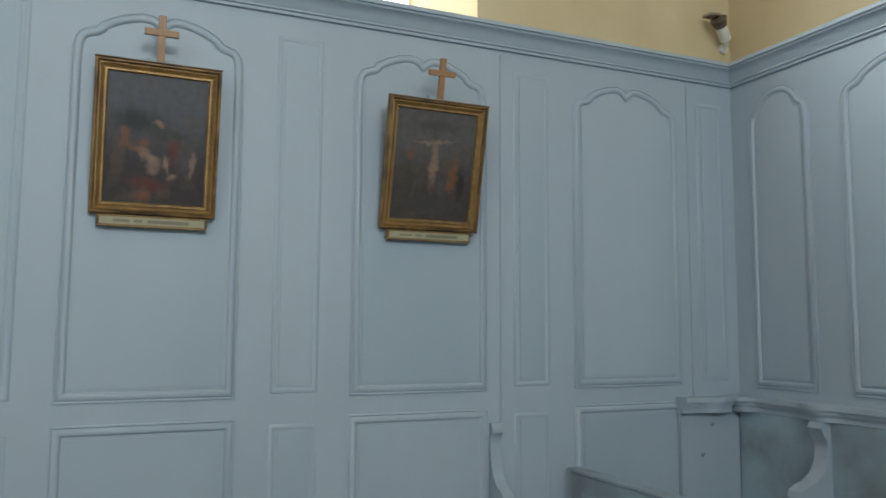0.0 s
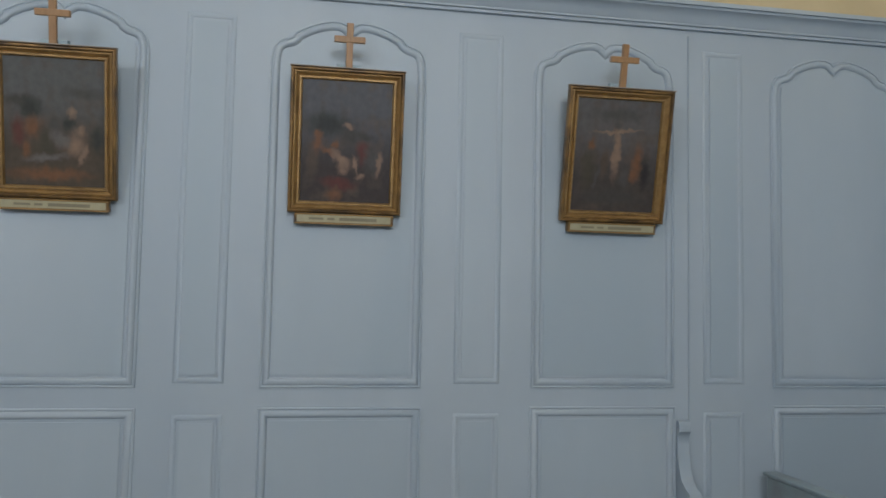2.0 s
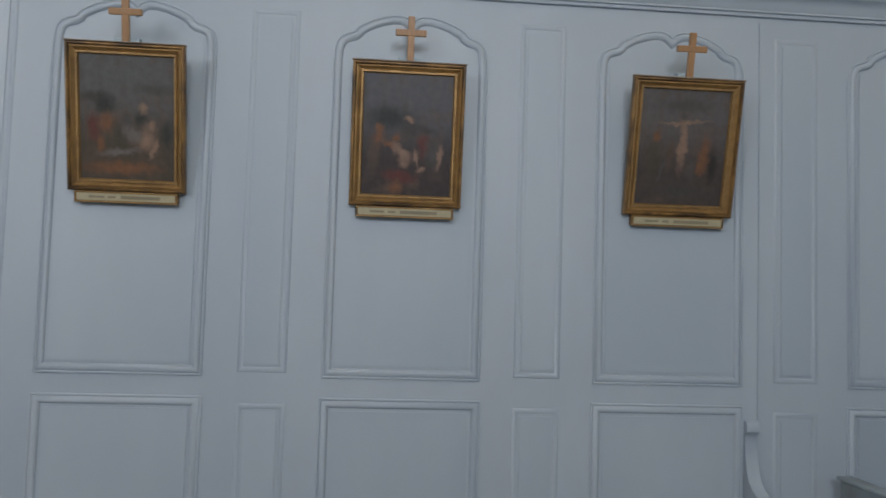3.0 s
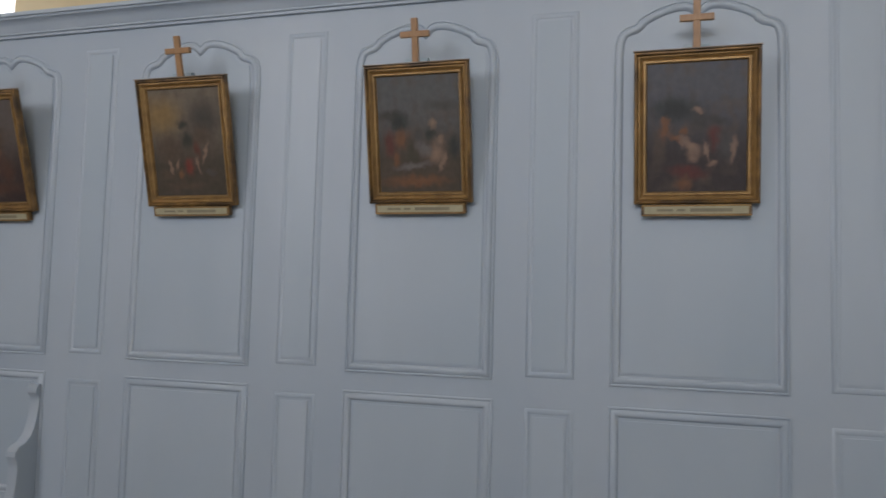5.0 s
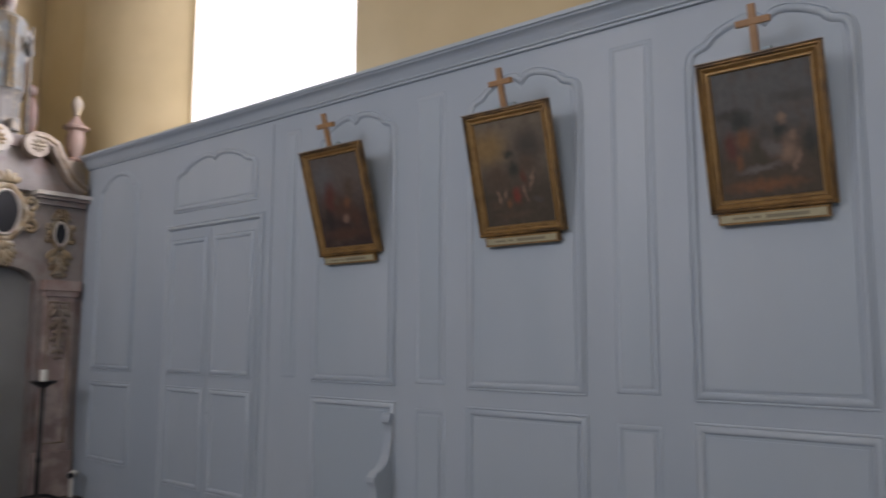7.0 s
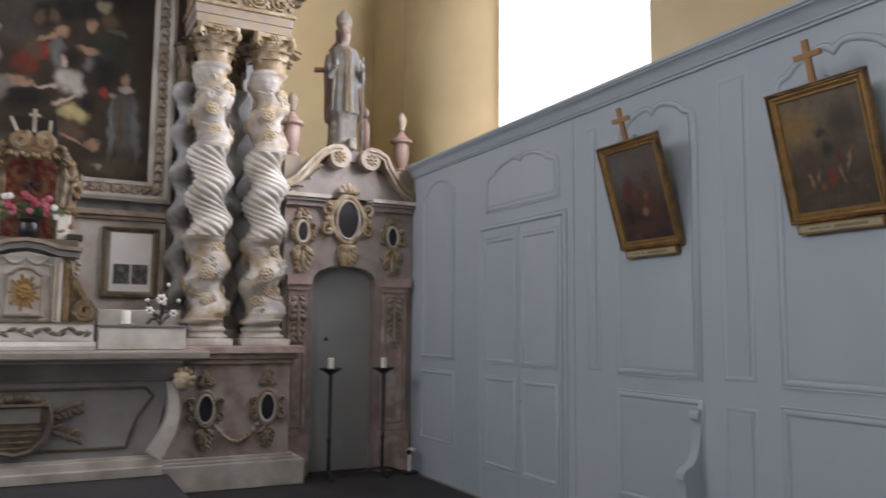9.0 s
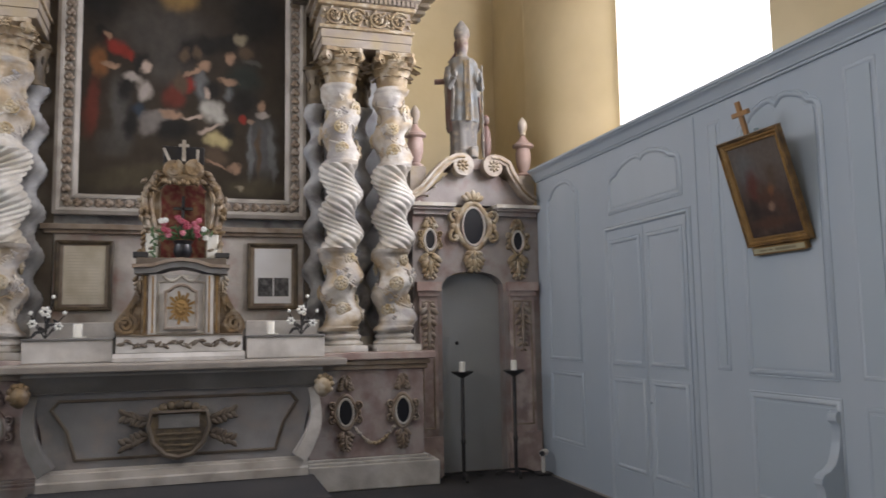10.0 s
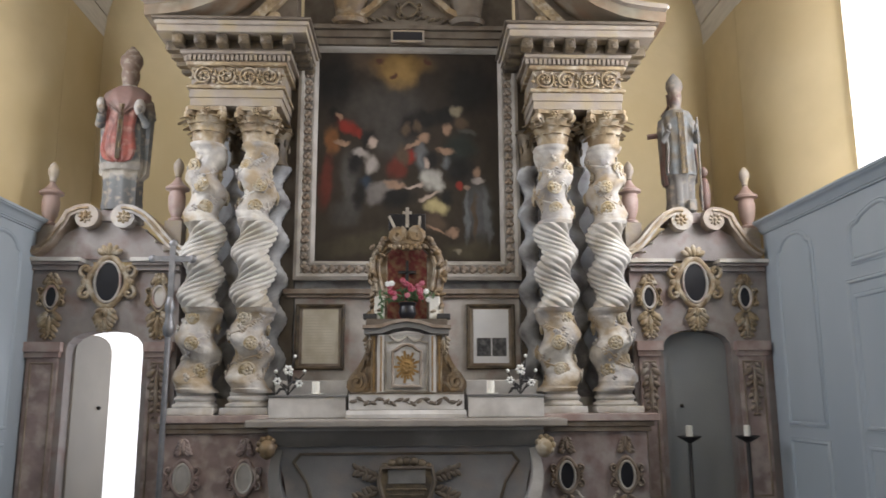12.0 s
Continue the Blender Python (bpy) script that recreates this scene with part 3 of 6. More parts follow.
# ---------------------------------------------------------------- stations of the cross
PATCHES_DUSK = [
    (0.25, 0.75, 0.22, 0.2, 10, "blue"), (0.5, 0.42, 0.32, 0.14, 15, "clay"), (0.3, 0.55, 0.12, 0.2, 20, "maroon"), (0.7, 0.62, 0.1, 0.12, 0, "umber"), (0.2, 0.3, 0.1, 0.14, 0, "pitch"),
    (0.55, 0.3, 0.06, 0.05, 0, "flesh"), (0.62, 0.48, 0.08, 0.07, 0, "rust"), (0.42, 0.5, 0.07, 0.06, 0, "umber"), (0.5, 0.14, 0.5, 0.07, 0, "clay"), (0.75, 0.3, 0.1, 0.12, 0, "clay")]
PATCHES_MEADOW = [
    (0.15, 0.75, 0.3, 0.18, 0, "glory"), (0.75, 0.72, 0.25, 0.2, 0, "ash"), (0.2, 0.2, 0.1, 0.05, 0, "umber"), (0.62, 0.45, 0.05, 0.1, -15, "maroon"), (0.25, 0.45, 0.17, 0.15, 0, "umber"),
    (0.45, 0.67, 0.09, 0.05, 10, "bottle"), (0.5, 0.52, 0.09, 0.09, 0, "bottle"), (0.7, 0.56, 0.13, 0.1, 0, "umber"), (0.5, 0.27, 0.07, 0.08, 15, "scarlet"), (0.38, 0.2, 0.04, 0.05, 0, "rust"),
    (0.74, 0.4, 0.022, 0.1, 30, "flesh"), (0.62, 0.28, 0.02, 0.08, -20, "flesh"), (0.24, 0.28, 0.02, 0.07, -20, "flesh"), (0.34, 0.3, 0.02, 0.06, 20, "flesh"), (0.8, 0.22, 0.08, 0.03, 10, "dove"),
    (0.4, 0.1, 0.35, 0.03, 0, "umber")]
PATCHES_GRAVE = [
    (0.8, 0.74, 0.22, 0.05, 2, "dove"), (0.15, 0.66, 0.2, 0.05, 0, "ash"), (0.15, 0.42, 0.07, 0.12, 0, "maroon"), (0.5, 0.47, 0.05, 0.07, 0, "dove"), (0.27, 0.6, 0.11, 0.085, 0, "bottle"),
    (0.29, 0.46, 0.085, 0.09, 10, "rust"), (0.22, 0.29, 0.04, 0.07, 0, "rust"), (0.42, 0.34, 0.1, 0.12, 0, "earth"), (0.64, 0.5, 0.07, 0.06, 0, "bottle"), (0.67, 0.585, 0.045, 0.04, 0, "flesh"),
    (0.7, 0.33, 0.1, 0.085, -15, "flesh"), (0.77, 0.44, 0.05, 0.04, 0, "flesh"), (0.55, 0.37, 0.1, 0.06, 20, "cloth"), (0.42, 0.225, 0.22, 0.032, -5, "cloth"), (0.78, 0.26, 0.03, 0.09, 30, "flesh"),
    (0.92, 0.38, 0.08, 0.1, 0, "bottle"), (0.45, 0.1, 0.4, 0.05, 0, "rust")]
PATCHES_DESCENT = [
    (0.3, 0.64, 0.26, 0.1, 0, "bottle"), (0.54, 0.56, 0.11, 0.1, 0, "ash"), (0.13, 0.33, 0.08, 0.12, 0, "umber"), (0.68, 0.42, 0.07, 0.1, 0, "maroon"), (0.52, 0.63, 0.06, 0.025, 0, "flesh"),
    (0.19, 0.49, 0.045, 0.1, 12, "rust"), (0.19, 0.56, 0.05, 0.03, 0, "rust"), (0.3, 0.42, 0.08, 0.03, 20, "rust"), (0.8, 0.35, 0.1, 0.11, 0, "dove"), (0.86, 0.33, 0.03, 0.1, 8, "flesh"),
    (0.38, 0.465, 0.045, 0.034, 0, "rust"), (0.44, 0.36, 0.13, 0.042, 28, "flesh"), (0.47, 0.28, 0.06, 0.05, 0, "flesh"), (0.6, 0.31, 0.02, 0.085, -20, "flesh"), (0.66, 0.22, 0.05, 0.022, -15, "flesh"),
    (0.42, 0.16, 0.2, 0.05, 6, "maroon"), (0.38, 0.07, 0.08, 0.05, 0, "rust"), (0.7, 0.55, 0.1, 0.03, 10, "ash")]
PATCHES_CALVARY = [
    (0.5, 0.55, 0.045, 0.25, 3, "flesh"), (0.5, 0.72, 0.27, 0.018, -4, "flesh"), (0.36, 0.42, 0.05, 0.14, 0, "umber"), (0.62, 0.3, 0.06, 0.1, 0, "dove"), (0.85, 0.35, 0.06, 0.16, 0, "pitch"),
    (0.5, 0.86, 0.3, 0.06, 0, "dove"), (0.5, 0.77, 0.05, 0.04, 0, "dove"), (0.5, 0.48, 0.06, 0.04, 0, "flesh"), (0.76, 0.46, 0.06, 0.16, 0, "rust"), (0.72, 0.34, 0.05, 0.07, 0, "rust"),
    (0.18, 0.38, 0.09, 0.2, 0, "earth"), (0.2, 0.6, 0.05, 0.05, 0, "rust"), (0.28, 0.3, 0.02, 0.12, 15, "dove"), (0.5, 0.13, 0.4, 0.07, 0, "ash")]


def old_canvas(name, top, bottom, rows):
    """Varnished oils: every patch is pulled towards the ground tone, itself lifted like haze."""
    top, bottom = tuple(c * 1.2 + 0.008 for c in top), tuple(c * 1.25 + 0.008 for c in bottom)
    ground = [(a + b) / 2 for a, b in zip(top, bottom)]
    soft = [(*row[:5], tuple(0.75 * c + 0.25 * g for c, g in zip(OILS[row[5]], ground))) for row in rows]
    return canvas(name, top, bottom, soft, 0.42, 0.11, 1.45, 0.2, (0.10, 0.075, 0.058), 12, (0.75, 1.3))


STATIONS = [
    (3.842, 1.986, 0.486, 0.610, 0.18, old_canvas("canvas_dusk", (0.085, 0.07, 0.06), (0.03, 0.02, 0.018), PATCHES_DUSK)),
    (2.68, 2.004, 0.478, 0.594, 0.155, old_canvas("canvas_meadow", (0.13, 0.105, 0.075), (0.05, 0.04, 0.028), PATCHES_MEADOW)),
    (1.541, 2.004, 0.464, 0.590, 0.13, old_canvas("canvas_grave", (0.078, 0.078, 0.076), (0.055, 0.043, 0.03), PATCHES_GRAVE)),
    (0.409, 1.986, 0.468, 0.596, 0.088, old_canvas("canvas_descent", (0.066, 0.066, 0.073), (0.033, 0.026, 0.025), PATCHES_DESCENT)),
    (-0.768, 1.994, 0.478, 0.583, 0.135, old_canvas("canvas_calvary", (0.078, 0.072, 0.07), (0.042, 0.034, 0.03), PATCHES_CALVARY)),
]


def frame_ring(w, h, profile):
    return moulding([(-w / 2, 0), (-w / 2, h), (w / 2, h), (w / 2, 0)], profile, lambda u, v, d: Vector((u, -d, v)))


def station(y, z, w, h, lean, picture):
    """Local x runs along the wall, local -y into the room, origin at the frame's foot."""
    st = thing("station_painting", (RW - 0.012, y, z), "gilt-framed dark painting tilted forward below a small wooden cross", "painting", "stations of the cross")
    st.matrix_basis = pose(RW - 0.012, y, z, 0, 0, -90) @ pose(0, 0, 0, math.degrees(math.asin(lean / 0.62)), 0, 0)
    fr = part("frame", frame_ring(w, h, [(0, 0.0), (0.0, 0.030), (0.005, 0.035), (0.010, 0.036), (0.014, 0.031), (0.016, 0.026), (0.016, 0.0)]), GILT_DARK, st, "dark edged gilded wooden frame", 30)
    part("gilt_moulding", moulding([(-w / 2 + 0.0165, 0.0165), (-w / 2 + 0.0165, h - 0.0165), (w / 2 - 0.0165, h - 0.0165), (w / 2 - 0.0165, 0.0165)],
                                   [(0.0, 0.0), (0.0, 0.027), (0.005, 0.029), (0.009, 0.024), (0.018, 0.016), (0.020, 0.022), (0.027, 0.022), (0.031, 0.013), (0.033, 0.008)], lambda u, v, d: Vector((u, -d, v))), GILT, fr, "", 30)
    part("frame_cover", new_box((-w / 2 - 0.003, -0.037, h + 0.0005), (w / 2 + 0.003, 0.0, h + 0.005), 0.001), BROWN, st)
    part("canvas", new_box((-w / 2 + 0.045, -0.010, 0.045), (w / 2 - 0.045, 0.0, h - 0.045), 0), picture, st, "darkened varnished oil painting")
    bm = new_box((-0.205, -0.036, -0.046), (0.205, -0.006, -0.002), 0.003)
    pl = part("name_plate", bm, GILT_DARK, st)
    part("plate_face", new_box((-0.194, -0.0385, -0.038), (0.194, -0.035, -0.009), 0), PLAQUE, pl, "cream painted plate")
    for z in (-0.0435, -0.0055):
        part("plate_edge", new_box((-0.203, -0.040, z - 0.003), (0.203, -0.0362, z + 0.003), 0.001), GILT, pl)
    bm = bmesh.new()
    for a, b, tall in ((-0.145, -0.085, 0.009), (-0.07, -0.04, 0.009), (-0.02, 0.135, 0.013)):
        box(bm, (a, -0.0390, -0.0235 - tall / 2), (b, -0.0384, -0.0235 + tall / 2))
    part("lettering", bm, INK, pl)["kind"] = "stuff"
    bm = bmesh.new()
    box(bm, (-0.014, -0.022, h - 0.004), (0.014, -0.002, h + 0.188), 0.003)
    box(bm, (-0.064, -0.0235, h + 0.108), (0.064, -0.0005, h + 0.134), 0.003)
    part("cross", bm, CROSS, st, "plain varnished oak cross")
    part("hook_block", new_box((-0.05, -0.004, h + 0.002), (0.05, 0.03, h + 0.022), 0.002), BLUE_WORN, st)
    return st


for row in STATIONS:
    station(*row)

# ---------------------------------------------------------------- choir stalls
CURVE = [(0.0, 1.105), (0.012, 1.118), (0.026, 1.112), (0.036, 1.092), (0.034, 1.070), (0.022, 1.058), (0.014, 1.045), (0.013, 1.01), (0.020, 0.96), (0.032, 0.91),
         (0.052, 0.865), (0.085, 0.835), (0.120, 0.822), (0.140, 0.800), (0.142, 0.775), (0.128, 0.752), (0.122, 0.71), (0.128, 0.62), (0.148, 0.53), (0.18, 0.46),
         (0.21, 0.41), (0.23, 0.35), (0.23, 0.0), (0.0, 0.0)]


def stall_end(y, side=1):
    st = thing("stall_end", (RW if side > 0 else -LW, y, 0), "blue-grey painted stall end with a scrolled profile against the panelling", "stall end", "stall ends")
    part("board", prism(bmesh.new(), [(-side * (u + 0.001), v) for u, v in CURVE], on_y, -0.028, 0.028), BLUE, st, smooth=35)
    return st


stall_end(-1.118)
stall_end(3.548)
stall_end(-1.118, -1)
stall_end(3.548, -1)

bench = thing("choir_stall", (0, DY, 0), "blue-grey painted choir stall with a moulded rail and scrolled divisions", "stall")
ARMS = [2.55, 1.85, 1.15, 0.45, -0.25, -0.95, -1.65, -2.35]


def rail_depth(x, reach):
    """The rail swells forward over each division."""
    near = min(abs(x - a) for a in ARMS + [3.06])
    return reach + 0.055 * (0.5 + 0.5 * math.cos(math.pi * min(1.0, near / 0.13)))


for z0, z1, reach in ((1.172, 1.197, 0.062), (1.152, 1.1715, 0.05), (1.118, 1.1515, 0.036)):
    xs = [3.085 - 0.04 * k for k in range(155)]
    bm = prism(bmesh.new(), [(x, rail_depth(x, reach)) for x in xs] + [(xs[-1], 0.002), (3.085, 0.002)], on_z, z0, z1)
    part("rail", bm, BLUE, bench, smooth=35)
    side = [(RW - 0.026 - (reach + 0.03 * (0.5 + 0.5 * math.cos(math.pi * min(1, abs(y - 0.22) / 0.12)))), y) for y in [0.44 - 0.02 * k for k in range(17)]]
    part("side_rail", prism(bmesh.new(), [(RW - 0.002, 0.44)] + side + [(RW - 0.002, side[-1][1])], on_z, z0, z1), BLUE, bench, smooth=35)
part("seat_back", new_box((-3.09, 0.022, 0.03), (3.085, 0.034, 1.116), 0.003), BLUE_WORN, bench)
bm = prism(bmesh.new(), [(RW - 0.002, 0.43), (RW - 0.026, 0.43), (RW - 0.026, 0.036), (RW - 0.002, 0.036)], on_z, 0.02, 1.117)
part("end_panel", bm, BLUE, bench)
for y, z in ((0.23, 1.05), (0.30, 0.90)):
    bm = bmesh.new()
    sweep(bm, [(RW - 0.026, y, z), (RW - 0.042, y, z - 0.003), (RW - 0.046, y, z + 0.012)], 0.004, 0.004)
    part("hook", bm, BLUE_WORN, bench)
part("seat_board", new_box((-3.08, 0.036, 0.42), (3.08, 0.34, 0.46), 0.006), BLUE_WORN, bench)
ARM = [(0.036, 1.1165), (0.085, 1.1165), (0.10, 1.09), (0.085, 1.06), (0.062, 1.03), (0.055, 0.99), (0.065, 0.93), (0.095, 0.88), (0.15, 0.845), (0.20, 0.83), (0.235, 0.81), (0.245, 0.78),
       (0.22, 0.755), (0.20, 0.72), (0.20, 0.60), (0.24, 0.52), (0.30, 0.465), (0.38, 0.46), (0.38, 0.0), (0.036, 0.0)]
for x in ARMS:
    part("arm_division", prism(bmesh.new(), ARM, lambda u, v, w: Vector((w, u, v)), x - 0.04, x + 0.04), BLUE, bench, smooth=35)

desk = thing("kneeling_desk", (2.05, -1.50, 0), "worn blue-grey painted kneeling desk with a dark top edge", "desk")
part("front", new_box((-1.0, -0.02, 0.0), (0.98, 0.02, 0.88), 0.004), BLUE_WORN, desk)
part("top_edge", new_box((-1.02, -0.045, 0.881), (1.0, 0.028, 0.897), 0.005), BLUE_WORN, desk)
part("front_panel", moulding(rect(-0.9, 0.88, 0.2, 0.80), THIN, lambda u, v, h: Vector((u, 0.02 + h, v))), BLUE_WORN, desk, smooth=40)
part("foot_board", new_box((-1.0, -0.30, 0.0), (0.98, -0.021, 0.06), 0.004), BROWN, desk)

# ---------------------------------------------------------------- lamp in the corner
spot = thing("spotlight", (MW, -2.60, 3.28), "small white and brown spotlight fixed to the ochre wall", "spotlight")
bm = bmesh.new()
sweep(bm, [(0.0, -0.10, -0.095), (-0.02, -0.10, -0.095)], 0.03, 0.03, (0, 0, 1), sides=14)
part("wall_rose", bm, PLASTIC, spot, smooth=35)
bm = bmesh.new()
sweep(bm, [(-0.018, -0.10, -0.095), (-0.05, -0.085, -0.075), (-0.07, -0.055, -0.04)], 0.014, 0.014, (0, 0, 1), sides=10)
part("arm", bm, PLASTIC, spot, smooth=35)
bm = bmesh.new()
sweep(bm, [(-0.06, -0.075, -0.06), (-0.085, -0.015, 0.005)], 0.032, 0.032, (0, 0, 1), sides=16)
hd = part("housing", bm, PLASTIC, spot, smooth=35)
bm = bmesh.new()
sweep(bm, [(-0.084, -0.017, 0.003), (-0.10, 0.015, 0.035)], 0.036, 0.036, (0, 0, 1), sides=16, taper=lambda f: 1.0 + 0.35 * f)
part("lamp_rim", bm, DARK_BROWN, hd, "dark brown lamp hood", 35)
bm = bmesh.new()
sweep(bm, [(-0.04, 0.04, 0.06), (-0.12, 0.045, 0.055)], 0.035, 0.006, (0, 0, 1))
part("visor", bm, BROWN, hd)

# ---------------------------------------------------------------- altar screen
X0 = -0.02
YW = 7.05
structure("floor_carpet", new_box((-3.1, 5.0, 0.262), (3.05, 7.2, 0.27), 0), CARPET)
step = thing("altar_step", (X0, 6.2, 0.272), "dark carpeted step under the altar", "step")
part("tread", new_box((-0.98, -0.55, 0), (0.98, 0.32, 0.195), 0.01), CARPET, step)

DOOR_ARCH = [(2.19, 0.271), (2.19, 1.90), (2.20, 1.955), (2.238, 2.005), (2.305, 2.040), (2.395, 2.060), (2.4875, 2.066), (2.58, 2.060), (2.67, 2.040), (2.737, 2.005), (2.775, 1.955),
             (2.785, 1.90), (2.785, 0.271)]


def cartouche(bm, cx, cz, w, h, y):
    """Strapwork round an oval: a lobed band, four curling scrolls, a leafy crest and a pendant."""
    ring_path = []
    for k in range(49):
        a = 2 * math.pi * k / 48
        q = 1.02 + 0.07 * math.cos(4 * a)
        ring_path.append((cx + w * q * math.cos(a), y, cz + h * q * math.sin(a)))
    sweep(bm, ring_path, w * 0.2, 0.02, sides=8)
    for sx in (-1, 1):
        for sz in (-1, 1):
            c = (cx + sx * w * 1.22, cz + sz * h * 0.50)
            curl = [(c[0] + sx * r * math.cos(t), y - 0.008, c[1] + sz * r * math.sin(t)) for r, t in [(w * (0.40 - 0.30 * i / 20), -1.4 + 5.6 * i / 20) for i in range(21)]]
            sweep(bm, curl, w * 0.12, 0.024, sides=8, taper=lambda f: 1.15 - 0.4 * f)
            lump(bm, (c[0], y - 0.02, c[1]), (w * 0.12, 0.016, w * 0.12), detail=2)
        lump(bm, (cx + sx * w * 1.32, y - 0.004, cz), (w * 0.2, 0.022, h * 0.2), detail=2)


def leaf_fan(bm, cx, cz, w, y, up):
    """Five leaves spread like a shell, above (up = 1) or below a cartouche."""
    for k in range(-2, 3):
        a = 0.5 * k
        lump(bm, (cx + w * 0.5 * math.sin(a), y - 0.004 * (2 - abs(k)), cz + up * w * 0.3 * math.cos(a)), (w * 0.16, 0.024, w * (0.36 - 0.05 * abs(k))), (0, up * a, 0), 2)


def drop(bm, cx, z0, z1, w, seed, y):
    rnd = random.Random(seed)
    n = 9
    for k in range(n):
        z = z0 + (z1 - z0) * k / (n - 1)
        s = w * (1.0 - 0.5 * k / (n - 1)) * (1 if k % 2 else 0.65)
        for sx in (-1, 1):
            lump(bm, (cx + sx * s * 0.5, y - 0.01 * rnd.random(), z), (s * 0.5, 0.02, s * 0.28), (0, sx * 0.7, 0))
    lump(bm, (cx, y - 0.012, (z0 + z1) / 2), (w * 0.2, 0.022, abs(z0 - z1) / 2))


def oval(bm, cx, cz, w, h, y, deep=0.01):
    prism(bm, [(cx + w * math.cos(2 * math.pi * k / 28), cz + h * math.sin(2 * math.pi * k / 28)) for k in range(28)], on_y, y, y + deep)


def oval_rim(cx, cz, w, h, y):
    bm = bmesh.new()
    sweep(bm, [(cx + w * math.cos(2 * math.pi * k / 28), y, cz + h * math.sin(2 * math.pi * k / 28)) for k in range(29)], 0.011, 0.014, sides=6)
    return bm


def side_wing(s, open_door):
    """The lower wing with its doorway; s is 1 on the right, -1 on the left."""
    def across(u):
        """The left wing is a little wider than the right."""
        return u if s > 0 else -(1.93 + (u - 1.93) * 1.06)

    def m(pts):
        return [(across(u), v) for u, v in pts]

    wing = thing("altar_screen_wing", (X0, YW, 0), "grey marbled screen wing with broken scroll pediment over an arched doorway", "altar screen", "wings of the altar screen")
    outline = [(1.93, 0.271), (1.93, 2.612), (3.15, 2.612), (3.15, 0.271)] + DOOR_ARCH[::-1]
    part("body", prism(bmesh.new(), m(outline), on_y, 0.0, 0.2), MARBLE, wing, "grey marbled plaster")
    for a, b in ((1.90, 2.31), (2.70, 3.145)):
        part("ledge", prism(bmesh.new(), m([(a, 2.64), (b, 2.64), (b, 2.672), (a, 2.672)]), on_y, -0.10, 0.19), STONE, wing)
        bm = prism(bmesh.new(), m([(a + 0.012, 2.613), (b - 0.012, 2.613), (b - 0.012, 2.639), (a + 0.012, 2.639)]), on_y, -0.075, 0.19)
        prism(bm, m([(a + 0.03, 2.57), (b - 0.03, 2.57), (b - 0.03, 2.6125), (a + 0.03, 2.6125)]), on_y, -0.045, -0.001)
        part("ledge_moulding", bm, MARBLE, wing)
    part("tympanum", prism(bmesh.new(), m([(1.96, 2.673), (3.14, 2.673), (3.08, 2.74), (2.86, 2.90), (2.70, 3.0), (2.42, 3.0), (2.28, 2.96), (2.10, 2.80), (1.98, 2.72)]), on_y, 0.02, 0.16), MARBLE, wing)
    for sx, cx, cz in ((1, 2.385, 3.02), (-1, 2.685, 3.022)):
        limb = [(-0.52, -0.30), (-0.45, -0.275), (-0.37, -0.22), (-0.30, -0.14), (-0.22, -0.045), (-0.14, 0.03), (-0.06, 0.07)]
        path = [(u, 0, v) for u, v in limb] + [(u, w, v) for u, w, v in spiral((0, 0), 0.078, 0.03, math.pi / 2, -1.4, 34)]
        if sx < 0:
            path = [(u * (0.78 if u < -0.15 else 1), w, v) for u, w, v in path]
        bm = bmesh.new()
        sweep(bm, [(across(cx + sx * u), 0.02, cz + v) for u, w, v in path], 0.034, 0.115, taper=lambda f: 1.0 if f < 0.45 else 1.0 - 0.5 * (f - 0.45))
        # outer scroll and edge: dirt plus the wall's shade, both in the colour
        part("scroll", bm, CARVED if sx > 0 else BROWN, wing, "white scroll with gilt edge" if sx > 0 else "dirty brown scroll with the shade near the wall painted in", 40)
        bm = bmesh.new()
        sweep(bm, [(across(cx + sx * u), -0.098, cz + v) for u, w, v in path[:9]], 0.012, 0.012, sides=6)
        lump(bm, (across(cx), -0.07, cz), (0.062, 0.03, 0.062), detail=2)
        for k in range(8):
            a = 2 * math.pi * k / 8
            lump(bm, (across(cx) + 0.04 * math.cos(a), -0.094, cz + 0.04 * math.sin(a)), (0.022, 0.016, 0.014), (0, -a, 0))
        lump(bm, (across(cx), -0.1, cz), (0.018, 0.018, 0.018))
        part("gilt_edge", bm, GOLDEN if sx > 0 else OLD_GOLD, wing)
        if sx < 0:
            continue
        bm = bmesh.new()
        for k in range(5):
            u, w, v = path[k + 1]
            lump(bm, (across(cx + sx * (u + 0.06)), 0.0, cz + v - 0.055), (0.012, 0.03, 0.012))
        part("bead_course", bm, STONE, wing)["kind"] = "stuff"
    # large cartouche over the door and small ones beside it
    bm = bmesh.new()
    cartouche(bm, across(2.495), 2.472, 0.148, 0.195, -0.02)
    part("cartouche", bm, GOLDEN, wing, "ochre gilt carved cartouche", 60)
    bm = bmesh.new()
    leaf_fan(bm, across(2.495), 2.70, 0.165, -0.025, 1)
    part("crest", bm, GOLDEN, wing, "", 60)
    bm = bmesh.new()
    leaf_fan(bm, across(2.495), 2.25, 0.13, -0.025, -1)
    drop(bm, across(2.495), 2.20, 2.06, 0.13, 6, -0.02)
    part("pendant", bm, GOLDEN, wing, "", 60)
    hollow = BLACK
    bm = bmesh.new()
    oval(bm, across(2.495), 2.472, 0.098, 0.165, -0.028, 0.02)
    part("oval_inset", bm, hollow, wing, "black oval inset")
    part("oval_rim", oval_rim(across(2.495), 2.472, 0.106, 0.172, -0.03), STAINED, wing, "cream painted rim")
